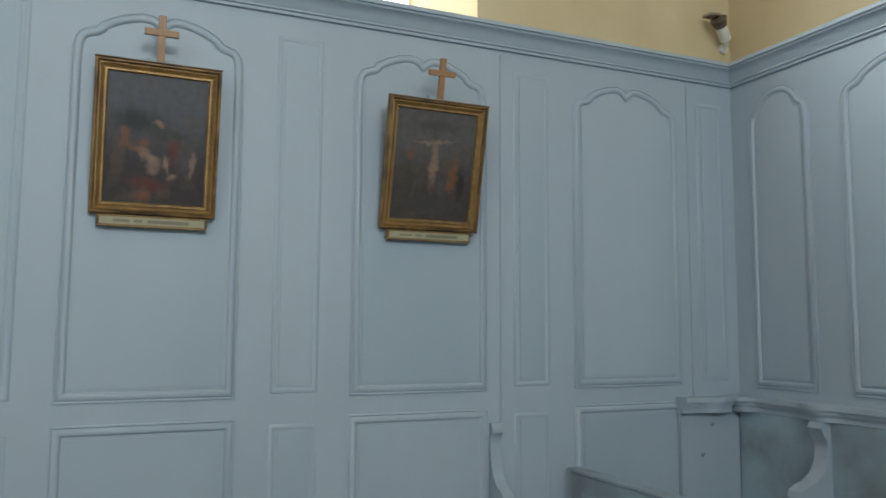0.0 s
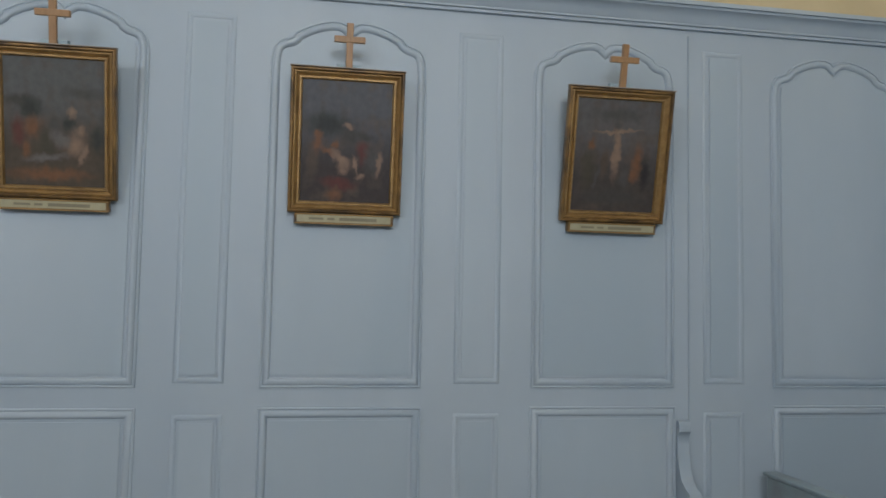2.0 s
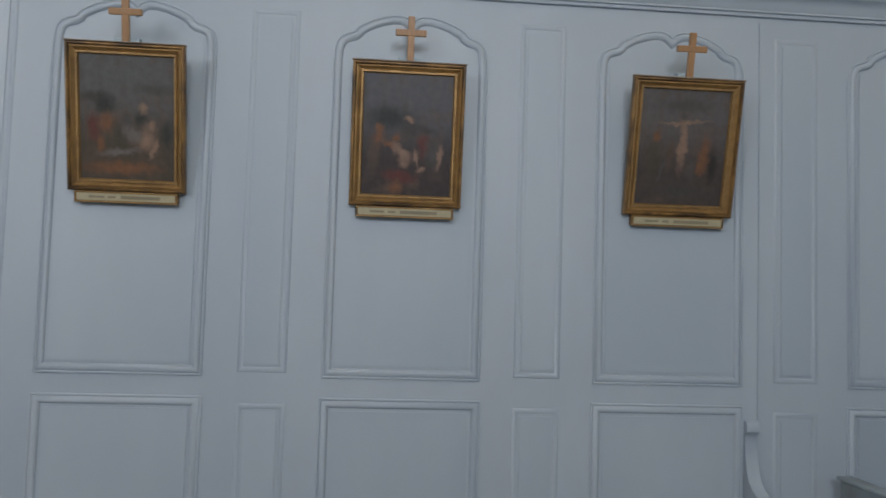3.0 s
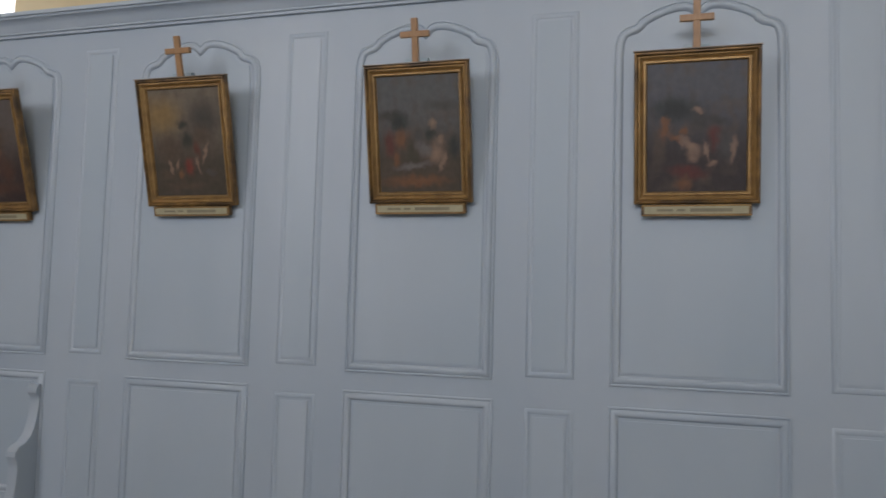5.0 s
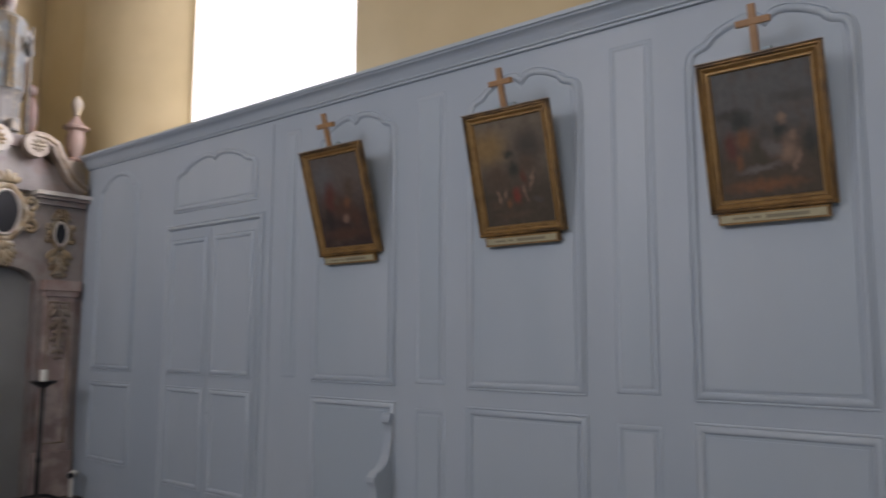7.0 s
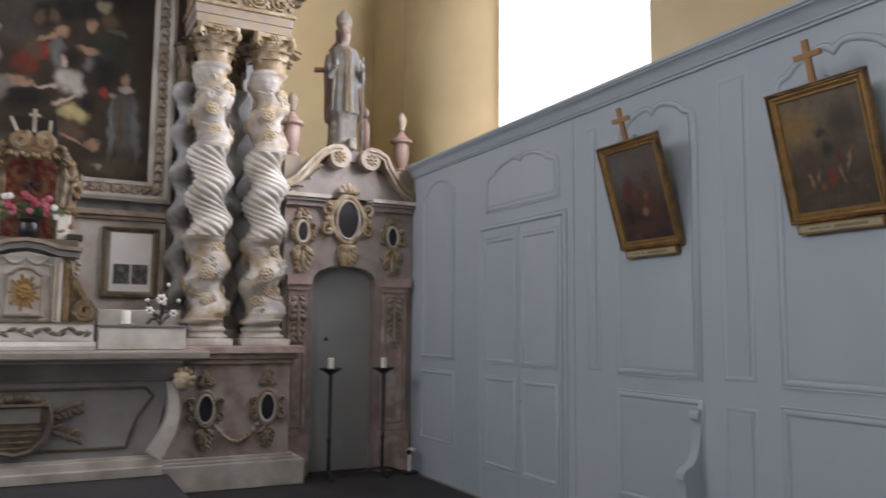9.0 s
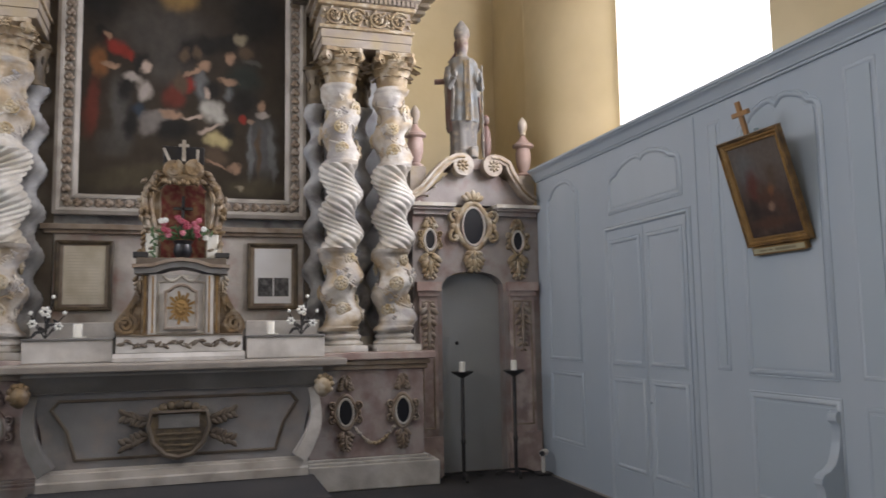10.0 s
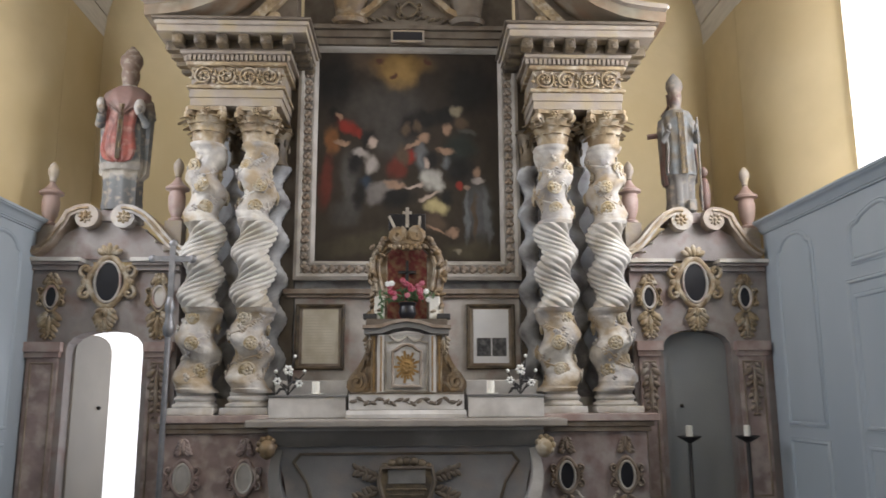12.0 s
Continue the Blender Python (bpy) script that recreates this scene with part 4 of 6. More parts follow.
    for cx in (2.085, 2.93):
        bm = bmesh.new()
        cartouche(bm, across(cx), 2.345, 0.07, 0.115, -0.012)
        drop(bm, across(cx), 2.20, 2.0, 0.13, 9, -0.012)
        drop(bm, across(cx), 2.47, 2.54, 0.1, 10, -0.012)
        part("small_cartouche", bm, GOLDEN, wing, "", 60)
        bm = bmesh.new()
        oval(bm, across(cx), 2.345, 0.048, 0.088, -0.022, 0.02)
        part("oval_inset", bm, BLACK if not (s < 0 and cx < 2.5) else STONE, wing)
        part("oval_rim", oval_rim(across(cx), 2.345, 0.052, 0.092, -0.024), STAINED, wing)
    # jamb pilasters
    for a, b in ((1.945, 2.17), (2.805, 3.10)):
        bm = prism(bmesh.new(), m(rect(a, b, 1.885, 1.965)), on_y, -0.075, -0.001)
        prism(bm, m(rect(a + 0.015, b - 0.015, 1.84, 1.884)), on_y, -0.05, -0.001)
        part("pilaster_capital", bm, ROSE, wing)
        part("pilaster", prism(bmesh.new(), m(rect(a + 0.03, b - 0.03, 0.62, 1.838)), on_y, -0.03, -0.001), PINK, wing)
        if s > 0 or a < 2.5:
            bm = bmesh.new()
            drop(bm, across((a + b) / 2), 1.76, 1.35, 0.11, 11, -0.034)
            part("carved_drop", bm, BROWN, wing, "", 60)
        part("pilaster_panel", moulding(m(rect(a + 0.055, b - 0.055, 0.68, 1.80)), [(0, 0), (0.002, 0.008), (0.012, 0.008), (0.016, 0)], lambda u, v, d: Vector((u, -0.0305 - d, v))), BROWN, wing)
        part("pilaster_base", prism(bmesh.new(), m(rect(a, b, 0.271, 0.618)), on_y, -0.06, -0.001), PINK, wing)
    # the door leaf
    leaf_outline = [(u, v) for u, v in DOOR_ARCH]
    door = thing("arched_door", (X0 + across(2.785), YW + 0.15, 0), "plain beige-grey painted arched door standing ajar" if open_door else "plain grey painted arched door closed in its doorway", "door", "doors of the altar screen")
    pts = [(across(u) - across(2.785), v) for u, v in leaf_outline]
    part("leaf", prism(bmesh.new(), [(u * 0.985, v + (0.008 if v < 1 else -0.008)) for u, v in pts], on_y, -0.02, 0.02), DOOR_BEIGE if open_door else DOOR_GREY, door, smooth=30)
    bm = bmesh.new()
    lump(bm, (s * -0.42, -0.035, 1.42), (0.017, 0.02, 0.017), detail=2)
    part("keyhole_plate", bm, IRON, door)
    if open_door:
        door.matrix_basis = pose(X0 + across(2.785), YW + 0.15, 0, 0, 0, 83)
    return wing


side_wing(1, False)
side_wing(-1, True)


# ---------------------------------------------------------------- urns and statues on the wings
# darker rose for the outer urns, their shadow put into the paint
SHADED_ROSE = mat("shaded_rose_brown_paint", (0.27, 0.185, 0.155), 0.6, var=0.15, scale=12, second=(0.20, 0.15, 0.125), amount=0.4, second_scale=6)


def urn(x, z, high, material):
    u = thing("urn_finial", (X0 + x, YW + 0.07, z), "rose painted turned urn with a flame knob on a block" if material is ROSE else "brown-rose turned urn, shade painted in, flame knob on a block", "urn", "urns on the altar screen")
    part("block", new_box((-0.075, -0.075, 0), (0.075, 0.075, high), 0.006), DUSTY, u)
    part("vase", lathe(bmesh.new(), [(r, v + high - 0.265) for r, v in ((0.04, 0.265), (0.066, 0.27), (0.066, 0.29), (0.040, 0.305), (0.048, 0.33), (0.064, 0.37), (0.072, 0.43), (0.074, 0.49), (0.066, 0.52), (0.066, 0.535), (0.082, 0.545), (0.100, 0.552),
                                     (0.102, 0.572), (0.086, 0.582), (0.058, 0.605), (0.038, 0.632), (0.026, 0.65), (0.020, 0.665))], 24), material, u, smooth=40)
    part("flame", lathe(bmesh.new(), [(r, v + high - 0.265) for r, v in ((0.02, 0.665), (0.030, 0.675), (0.026, 0.690), (0.036, 0.715), (0.046, 0.75), (0.044, 0.785), (0.030, 0.815), (0.018, 0.828), (0.012, 0.84), (0.003, 0.845))], 18), DUSTY, u, smooth=40)


for x, z in ((1.985, 2.745), (3.045, 2.76), (-2.02, 2.745), (-3.1, 2.76)):
    urn(x, z, *((0.265, ROSE) if abs(x) < 2.5 else (0.205, SHADED_ROSE)))


CAPE_PAINT = mat("mauve_brown_cape_paint", (0.17, 0.10, 0.085), 0.6, var=0.15, scale=14, second=(0.14, 0.10, 0.085), amount=0.4, second_scale=8)
BRAID_PAINT = mat("worn_gold_braid_paint", (0.30, 0.235, 0.14), 0.55, var=0.3, scale=40, second=(0.22, 0.20, 0.18), amount=0.4, second_scale=25)
LINEN_PAINT = mat("worn_linen_white_paint", (0.32, 0.30, 0.275), 0.6, var=0.12, scale=16, second=(0.26, 0.235, 0.20), amount=0.4, second_scale=9)


def statue(x, z, k, material, front, red):
    """A robed figure in a tall pointed hat, kept as one plain mesh."""
    bm = bmesh.new()
    prof = [(0.17, 0.0, 0.8), (0.172, 0.05, 0.8), (0.165, 0.10, 0.75), (0.165, 0.30, 0.72), (0.17, 0.36, 0.72), (0.188, 0.38, 0.75), (0.185, 0.55, 0.72), (0.18, 0.75, 0.68), (0.20, 0.92, 0.62), (0.195, 1.02, 0.58),
            (0.16, 1.10, 0.58), (0.085, 1.145, 0.7), (0.062, 1.17, 0.9), (0.066, 1.20, 1.0), (0.078, 1.25, 1.05), (0.080, 1.30, 1.05), (0.072, 1.335, 1.0), (0.080, 1.345, 0.9), (0.104, 1.40, 0.75),
            (0.098, 1.46, 0.6), (0.055, 1.52, 0.45), (0.01, 1.565, 0.3)]
    steps = 40
    rings = []
    for r, h, q in prof:
        ring = []
        for i in range(steps):
            a = 2 * math.pi * i / steps
            fold = 1 + (0.055 * math.sin(9 * a + 3 * h) + 0.03 * math.sin(17 * a)) * (1 if h < 1.05 else 0)
            ring.append(bm.verts.new((r * fold * math.cos(a) * k, r * q * fold * math.sin(a) * k, h * k)))
        rings.append(ring)
    for a, b in zip(rings, rings[1:]):
        for i in range(steps):
            bm.faces.new((a[i], a[(i + 1) % steps], b[(i + 1) % steps], b[i]))
    bm.faces.new(rings[0][::-1])
    bm.faces.new(rings[-1])
    for sx in (-1, 1):
        sweep(bm, [(sx * 0.17 * k, 0, 1.0 * k), (sx * 0.215 * k, -0.03 * k, 0.86 * k), (sx * 0.2 * k, -0.1 * k, 0.78 * k), (sx * 0.17 * k, -0.17 * k, 0.86 * k)], 0.05 * k, 0.055 * k, sides=10,
              taper=lambda f: 1.2 - 0.6 * f)
        lump(bm, (sx * 0.165 * k, -0.18 * k, 0.90 * k), (0.03 * k, 0.03 * k, 0.045 * k))
        prism(bm, [(sx * (0.20 + 0.03 * math.sin(j)) * k if j % 2 else sx * 0.13 * k, (1.0 - 0.07 * j) * k) for j in range(2)] + [(sx * 0.205 * k, 0.34 * k), (sx * 0.12 * k, 0.26 * k)], on_y, -0.03 * k, 0.06 * k)
    if not red:
        sweep(bm, [(0.175 * k, -0.19 * k, 0.0), (0.175 * k, -0.19 * k, 1.0 * k)], 0.012 * k, 0.012 * k, (0, 1, 0), sides=8)
        before = set(bm.faces)
        lump(bm, (0.27 * k, -0.06 * k, 0.20 * k), (0.065 * k, 0.07 * k, 0.2 * k), detail=2)
        lump(bm, (0.265 * k, -0.07 * k, 0.44 * k), (0.05 * k, 0.05 * k, 0.06 * k), detail=2)
        for f in set(bm.faces) - before:
            f.material_index = 2

    def body_at(h):
        for (r0, h0, q0), (r1, h1, q1) in zip(prof, prof[1:]):
            if h0 <= h <= h1:
                f = (h - h0) / (h1 - h0)
                return r0 + (r1 - r0) * f, (r0 * q0 + (r1 * q1 - r0 * q0) * f)
        return 0.1, 0.08

    def garment(rows, lift, index):
        """A layer of cloth lying on the front of the body: rows of height, left and right half angle."""
        lines = []
        for h, lo, hi in rows:
            rx, ry = body_at(h)
            line = []
            for i in range(15):
                a = radians(-90 + lo + (hi - lo) * i / 14)
                puff = lift + 0.008 * math.sin(i * 1.9 + 4 * h)
                line.append(bm.verts.new(((rx + puff) * math.cos(a) * k, (ry + puff) * math.sin(a) * k, h * k)))
            lines.append(line)
        for a, b in zip(lines, lines[1:]):
            for i in range(14):
                bm.faces.new((a[i], a[i + 1], b[i + 1], b[i])).material_index = index

    if red:
        garment([(0.36, -62, 58), (0.42, -64, 60)], 0.022, 4)
        garment([(0.41, -14, 14), (0.44, -34, 30), (0.48, -46, 36), (0.55, -58, 40), (0.65, -56, 36), (0.75, -46, 34), (0.85, -42, 36), (0.95, -40, 42), (1.0, -40, 46)], 0.03, 1)
        garment([(0.44, -5, 4), (0.6, -6, 4), (0.8, -6, 5), (0.95, -6, 6)], 0.042, 3)
        garment([(0.84, -3, 3), (0.90, -20, 22), (0.96, -42, 48), (1.02, -70, 72), (1.08, -85, 85), (1.13, -90, 90), (1.145, -90, 90)], 0.04, 2)
        garment([(1.145, -80, 80), (1.165, -80, 80)], 0.02, 4)
        before = set(bm.faces)
        lump(bm, (0.155 * k, -0.15 * k, 0.92 * k), (0.05 * k, 0.05 * k, 0.08 * k), detail=2)
        lump(bm, (-0.2 * k, -0.12 * k, 0.96 * k), (0.035 * k, 0.035 * k, 0.07 * k), detail=2)
        for f in set(bm.faces) - before:
            f.material_index = 4
    else:
        garment([(0.40, -60, 60), (0.5, -62, 55), (0.65, -55, 52), (0.8, -50, 50), (0.95, -60, 60), (1.05, -75, 75), (1.12, -85, 85)], 0.022, 1)
        garment([(0.40, -10, 10), (0.6, -10, 10), (0.8, -10, 10), (1.0, -10, 10), (1.08, -14, 14)], 0.034, 3)
        garment([(0.42, -62, -50), (0.55, -60, -48), (0.7, -56, -44), (0.85, -52, -46)], 0.036, 4)
        garment([(0.30, -110, -60), (0.44, -105, -60), (0.6, -100, -58), (0.8, -95, -56)], 0.03, 2)
        garment([(0.34, 64, 105), (0.5, 62, 100), (0.7, 58, 95)], 0.028, 2)
        garment([(1.09, -150, -100), (1.2, -140, -70), (1.32, -130, -75)], 0.02, 2)
        before = set(bm.faces)
        sweep(bm, [(-0.19 * k, -0.02 * k, 0.86 * k), (-0.36 * k, 0.02 * k, 0.85 * k)], 0.03 * k, 0.035 * k, sides=8)
        for f in set(bm.faces) - before:
            f.material_index = 2
    if not red:
        box(bm, (0.02 * k, -0.20 * k, 0.0), (0.11 * k, -0.12 * k, 0.12 * k), 0.008)
        bmesh.ops.scale(bm, vec=(0.87, 1, 1), verts=bm.verts)
    st = part("bishop_statue", bm, [material, front, CAPE_PAINT, BRAID_PAINT, LINEN_PAINT], None, "", 50, (X0 + x, YW + 0.08, z))
    tagged(st, "painted wooden bishop statue in a " + ("red and grey cloak" if red else "pale cloak with a staff"), "statue", "statues on the altar screen")
    bm = new_box((-0.17, -0.10, 0), (0.17, 0.10, 0.10), 0.008)
    ped = part("statue_block", bm, MARBLE, None, "", None, (X0 + x, YW + 0.09, z - 0.101))
    tagged(ped, "grey marbled block under the statue", "pedestal", "statue blocks")


statue(2.455, 3.10, 0.86, statue_paint("pale_statue", [(0.0, (0.158, 0.151, 0.144)), (0.3, (0.158, 0.148, 0.137)), (0.45, (0.173, 0.169, 0.162)), (0.66, (0.158, 0.158, 0.162)), (0.72, (0.144, 0.090, 0.076)),
                                                          (0.75, (0.173, 0.126, 0.104)), (0.82, (0.166, 0.158, 0.144)), (1.0, (0.166, 0.151, 0.133))]), mat("pale_robe_paint", (0.150, 0.162, 0.168), 0.6, var=0.2, scale=14, second=(0.135, 0.112, 0.080), amount=0.45, second_scale=9), False)
RED_ROBE = mat("faded_red_paint", (0.215, 0.055, 0.04), 0.55, var=0.2, scale=14, second=(0.11, 0.045, 0.035), amount=0.4, second_scale=9, third=(0.27, 0.14, 0.11), third_amount=0.2, third_scale=12)
statue(-2.50, 3.10, 0.985, statue_paint("red_statue", [(0.0, (0.11, 0.11, 0.11)), (0.22, (0.13, 0.135, 0.135)), (0.245, (0.36, 0.33, 0.28)), (0.30, (0.34, 0.31, 0.26)), (0.34, (0.13, 0.14, 0.14)), (0.56, (0.12, 0.125, 0.125)),
                                                           (0.62, (0.17, 0.13, 0.10)), (0.84, (0.15, 0.10, 0.075)), (1.0, (0.12, 0.085, 0.065))]), RED_ROBE, True)


# ---------------------------------------------------------------- pedestals, columns and entablatures
def pedestal(s):
    p = thing("column_pedestal", (X0, 6.8, 0.272), "marbled pedestal with carved oval cartouches under the twisted columns", "pedestal", "pedestals of the altar screen")

    def mb(a, b, y0, y1, z0, z1):
        lo, hi = sorted((s * a, s * b))
        return (lo, y0, z0), (hi, y1, z1)

    part("die", new_box(*mb(0.98, 1.94, 0.0, 0.5, 0.25, 0.955), 0.006), PINK if s < 0 else LILAC, p)
    bm = new_box(*mb(0.97, 2.06, -0.06, 0.5, 0.0, 0.20), 0.01)
    box(bm, *mb(0.97, 2.02, -0.04, 0.5, 0.201, 0.225), 0.006)
    box(bm, *mb(0.97, 1.97, -0.02, 0.5, 0.226, 0.249), 0.006)
    part("plinth", bm, WHITE if s > 0 else MARBLE, p)
    bm = new_box(*mb(0.97, 1.97, -0.03, 0.5, 0.956, 0.995), 0.006)
    box(bm, *mb(0.97, 1.99, -0.05, 0.5, 0.996, 1.035), 0.006)
    part("cap_moulding", bm, BROWN, p)
    part("shelf", new_box(*mb(0.90, 2.03 if s > 0 else 1.95, -0.075, 0.5, 1.037, 1.098), 0.008), ROSE if s > 0 else PINK, p, "chipped rose painted ledge")
    for cx in (1.275, 1.755):
        bm = bmesh.new()
        cartouche(bm, s * cx, 0.615, 0.085, 0.125, -0.012)
        drop(bm, s * cx, 0.80, 0.91, 0.09, 16, -0.012)
        drop(bm, s * cx, 0.45, 0.31, 0.09, 17, -0.012)
        part("cartouche", bm, BROWN if s > 0 else PINK, p, "", 60)
        bm = bmesh.new()
        oval(bm, s * cx, 0.615, 0.058, 0.105, -0.025, 0.02)
        part("oval_inset", bm, BLACK if s > 0 else WHITE, p)
        part("oval_rim", oval_rim(s * cx, 0.615, 0.062, 0.108, -0.022), STONE, p)
    bm = bmesh.new()
    sweep(bm, [(s * (1.34 + 0.35 * f), -0.02, 0.50 - 0.14 * math.sin(math.pi * f)) for f in [i / 12 for i in range(13)]], 0.011, 0.011, sides=8)
    for i in range(11):
        f = (i + 0.5) / 11
        lump(bm, (s * (1.34 + 0.35 * f), -0.022, 0.50 - 0.14 * math.sin(math.pi * f)), (0.022, 0.016, 0.017), (0, 0.9 * (i % 3 - 1), 0))
    part("garland", bm, CARVED if s > 0 else PINK, p, "", 50)


pedestal(1)
pedestal(-1)


def twisted(z0, z1, r, amp, pitch, hand, phase, kind, seed, steps=44, rows=70):
    bm = bmesh.new()
    rings = []
    for j in range(rows + 1):
        z = z0 + (z1 - z0) * j / rows
        f = j / rows
        a0 = hand * (2 * math.pi * z / pitch) + phase
        cx, cy = amp * math.cos(a0), amp * math.sin(a0)
        ring = []
        for i in range(steps):
            a = 2 * math.pi * i / steps
            d = 1.0
            if kind == "flutes":
                d += 0.19 * (abs(math.sin(4 * (a + hand * 2 * math.pi * z / 0.40))) - 0.5)
            elif kind == "carved":
                q = Vector((math.cos(a) * 1.6 + seed, math.sin(a) * 1.6, z * 7))
                n = noise.noise(q) + 0.45 * noise.noise(q * 2.6)
                swell = 1 if 0.1 < f < 0.9 else 0.25
                d += swell * (0.15 * max(-0.3, n) + 0.06 * abs(noise.noise(q * 3.7)))
            edge = 1 + (0.09 if kind == "carved" and (f < 0.05 or f > 0.95) else 0.04 if kind == "flutes" and (f < 0.02 or f > 0.98) else 0)
            ring.append(bm.verts.new((cx + r * d * edge * math.cos(a), cy + r * d * edge * math.sin(a), z)))
        rings.append(ring)
    for a, b in zip(rings, rings[1:]):
        for i in range(steps):
            bm.faces.new((a[i], a[(i + 1) % steps], b[(i + 1) % steps], b[i]))
    bm.faces.new(rings[0][::-1])
    bm.faces.new(rings[-1])
    return bm


def vine(z0, z1, r, amp, pitch, hand, phase, seed):
    """Two carved stems winding round a drum with leaves."""
    bm = bmesh.new()

    def at(a, z, lift):
        a0 = hand * 2 * math.pi * z / pitch + phase
        return Vector((amp * math.cos(a0) + (r + lift) * math.cos(a), amp * math.sin(a0) + (r + lift) * math.sin(a), z))

    for start in (0.0, math.pi):
        stem = []
        for k in range(44):
            f = k / 43
            z = z0 + (z1 - z0) * f
            a = start + seed - hand * 2.2 * math.pi * f + 0.35 * math.sin(18 * f)
            stem.append(at(a, z, 0.0))
            if k % 2:
                out = Vector((math.cos(a), math.sin(a), 0))
                side = Vector((-out.y, out.x, 0)) * (1 if k % 4 == 1 else -1)
                for q in range(3):
                    c = at(a, z, -0.004) + side * (0.018 + 0.016 * q) + Vector((0, 0, 0.016 * q - 0.01))
                    lump(bm, c, (0.034 - 0.006 * q, 0.009, 0.015), (0, 0.6 if k % 4 == 1 else -0.6, a + math.pi / 2))
        sweep(bm, stem, 0.008, 0.008, (0, 0, 1), sides=6)
    return bm


def column_rosettes(c, z0, z1, r, amp, pitch, hand, phase, seed, count=9):
    """Round carved flowers set one above the other round a drum."""
    rnd = random.Random(seed)
    for k in range(count):
        z = z0 + (z1 - z0) * (k + 0.5) / count
        a = -math.pi / 2 + hand * 2.25 * (k - count // 2) + rnd.uniform(-0.25, 0.25)
        a0 = hand * 2 * math.pi * z / pitch + phase
        mid = Vector((amp * math.cos(a0) + (r + 0.006) * math.cos(a), amp * math.sin(a0) + (r + 0.006) * math.sin(a), z))
        out = Vector((math.cos(a), math.sin(a), 0))
        side, up = Vector((-out.y, out.x, 0)), Vector((0, 0, 1))
        size = rnd.uniform(0.046, 0.058)
        bm = bmesh.new()
        ring = [mid + (side * math.cos(b) + up * math.sin(b)) * size - out * 0.012 * abs(math.cos(b)) for b in [2 * math.pi * q / 18 for q in range(19)]]
        sweep(bm, ring, 0.011, 0.011, out, sides=6)
        for b in [2 * math.pi * q / 7 + k for q in range(7)]:
            lump(bm, mid + (side * math.cos(b) + up * math.sin(b)) * size * 0.55 + out * 0.002, (0.021, 0.012, 0.017), (0, b, a + math.pi / 2), 2)
        lump(bm, mid + out * 0.010, (0.015, 0.015, 0.015))
        part("rosette", bm, WORN_OCHRE, c, "", 60)


def capital(z0, r, high, seed):
    bm = bmesh.new()
    lathe(bm, [(r * 0.92, z0), (r * 1.05, z0 + 0.008), (r * 1.05, z0 + 0.022), (r * 0.86, z0 + 0.03), (r * 0.86, z0 + high * 0.5), (r * 1.0, z0 + high * 0.8), (r * 1.15, z0 + high * 0.9)], 28)
    for row, (n, h, rr, off) in enumerate(((9, 0.42, 0.90, 0.0), (9, 0.66, 0.90, 0.35), (10, 0.86, 0.88, 0.1))):
        for k in range(n):
            a = 2 * math.pi * k / n + off
            leaf(bm, (r * rr * math.cos(a), r * rr * math.sin(a), z0 + 0.025), a, high * h, 0.085, 0.5, 0.08 + 0.05 * row)
    for k in range(4):
        a = math.pi / 4 + k * math.pi / 2
        c, s = math.cos(a), math.sin(a)
        pts = [(0.9 * r, z0 + high * 0.45), (1.15 * r, z0 + high * 0.68)] + [(1.42 * r + q[0], z0 + high * 0.78 + q[2]) for q in spiral((0, 0), 0.046, 0.012, 2.6, -1.4, 16)]
        sweep(bm, [(u * c, u * s, v) for u, v in pts], 0.012, 0.022, (-s, c, 0))
        b = k * math.pi / 2
        for p in range(6):
            g = 2 * math.pi * p / 6
            lump(bm, (1.2 * r * math.cos(b) - 0.028 * math.cos(g) * math.sin(b), 1.2 * r * math.sin(b) + 0.028 * math.cos(g) * math.cos(b), z0 + high * 0.87 + 0.028 * math.sin(g)), (0.016, 0.016, 0.016))
        lump(bm, (1.22 * r * math.cos(b), 1.22 * r * math.sin(b), z0 + high * 0.87), (0.018, 0.018, 0.018))
    q = r * 1.3
    pts = []
    for k in range(4):
        a = math.pi / 4 + k * math.pi / 2
        pts.append((q * 1.28 * math.cos(a + 0.09), q * 1.28 * math.sin(a + 0.09)))
        pts.append((q * 0.83 * math.cos(a + math.pi / 4), q * 0.83 * math.sin(a + math.pi / 4)))
        pts.append((q * 1.28 * math.cos(a + math.pi / 2 - 0.09), q * 1.28 * math.sin(a + math.pi / 2 - 0.09)))
    prism(bm, pts, on_z, z0 + high * 0.90, z0 + high)
    return bm


Z_BASE, Z_CAP, Z_TOP = 1.371, 3.62, 3.965


WORN_OCHRE = mat("worn_ochre_gilt_carving", (0.40, 0.31, 0.17), 0.6, var=0.25, scale=30, second=(0.52, 0.47, 0.38), amount=0.5, second_scale=14)


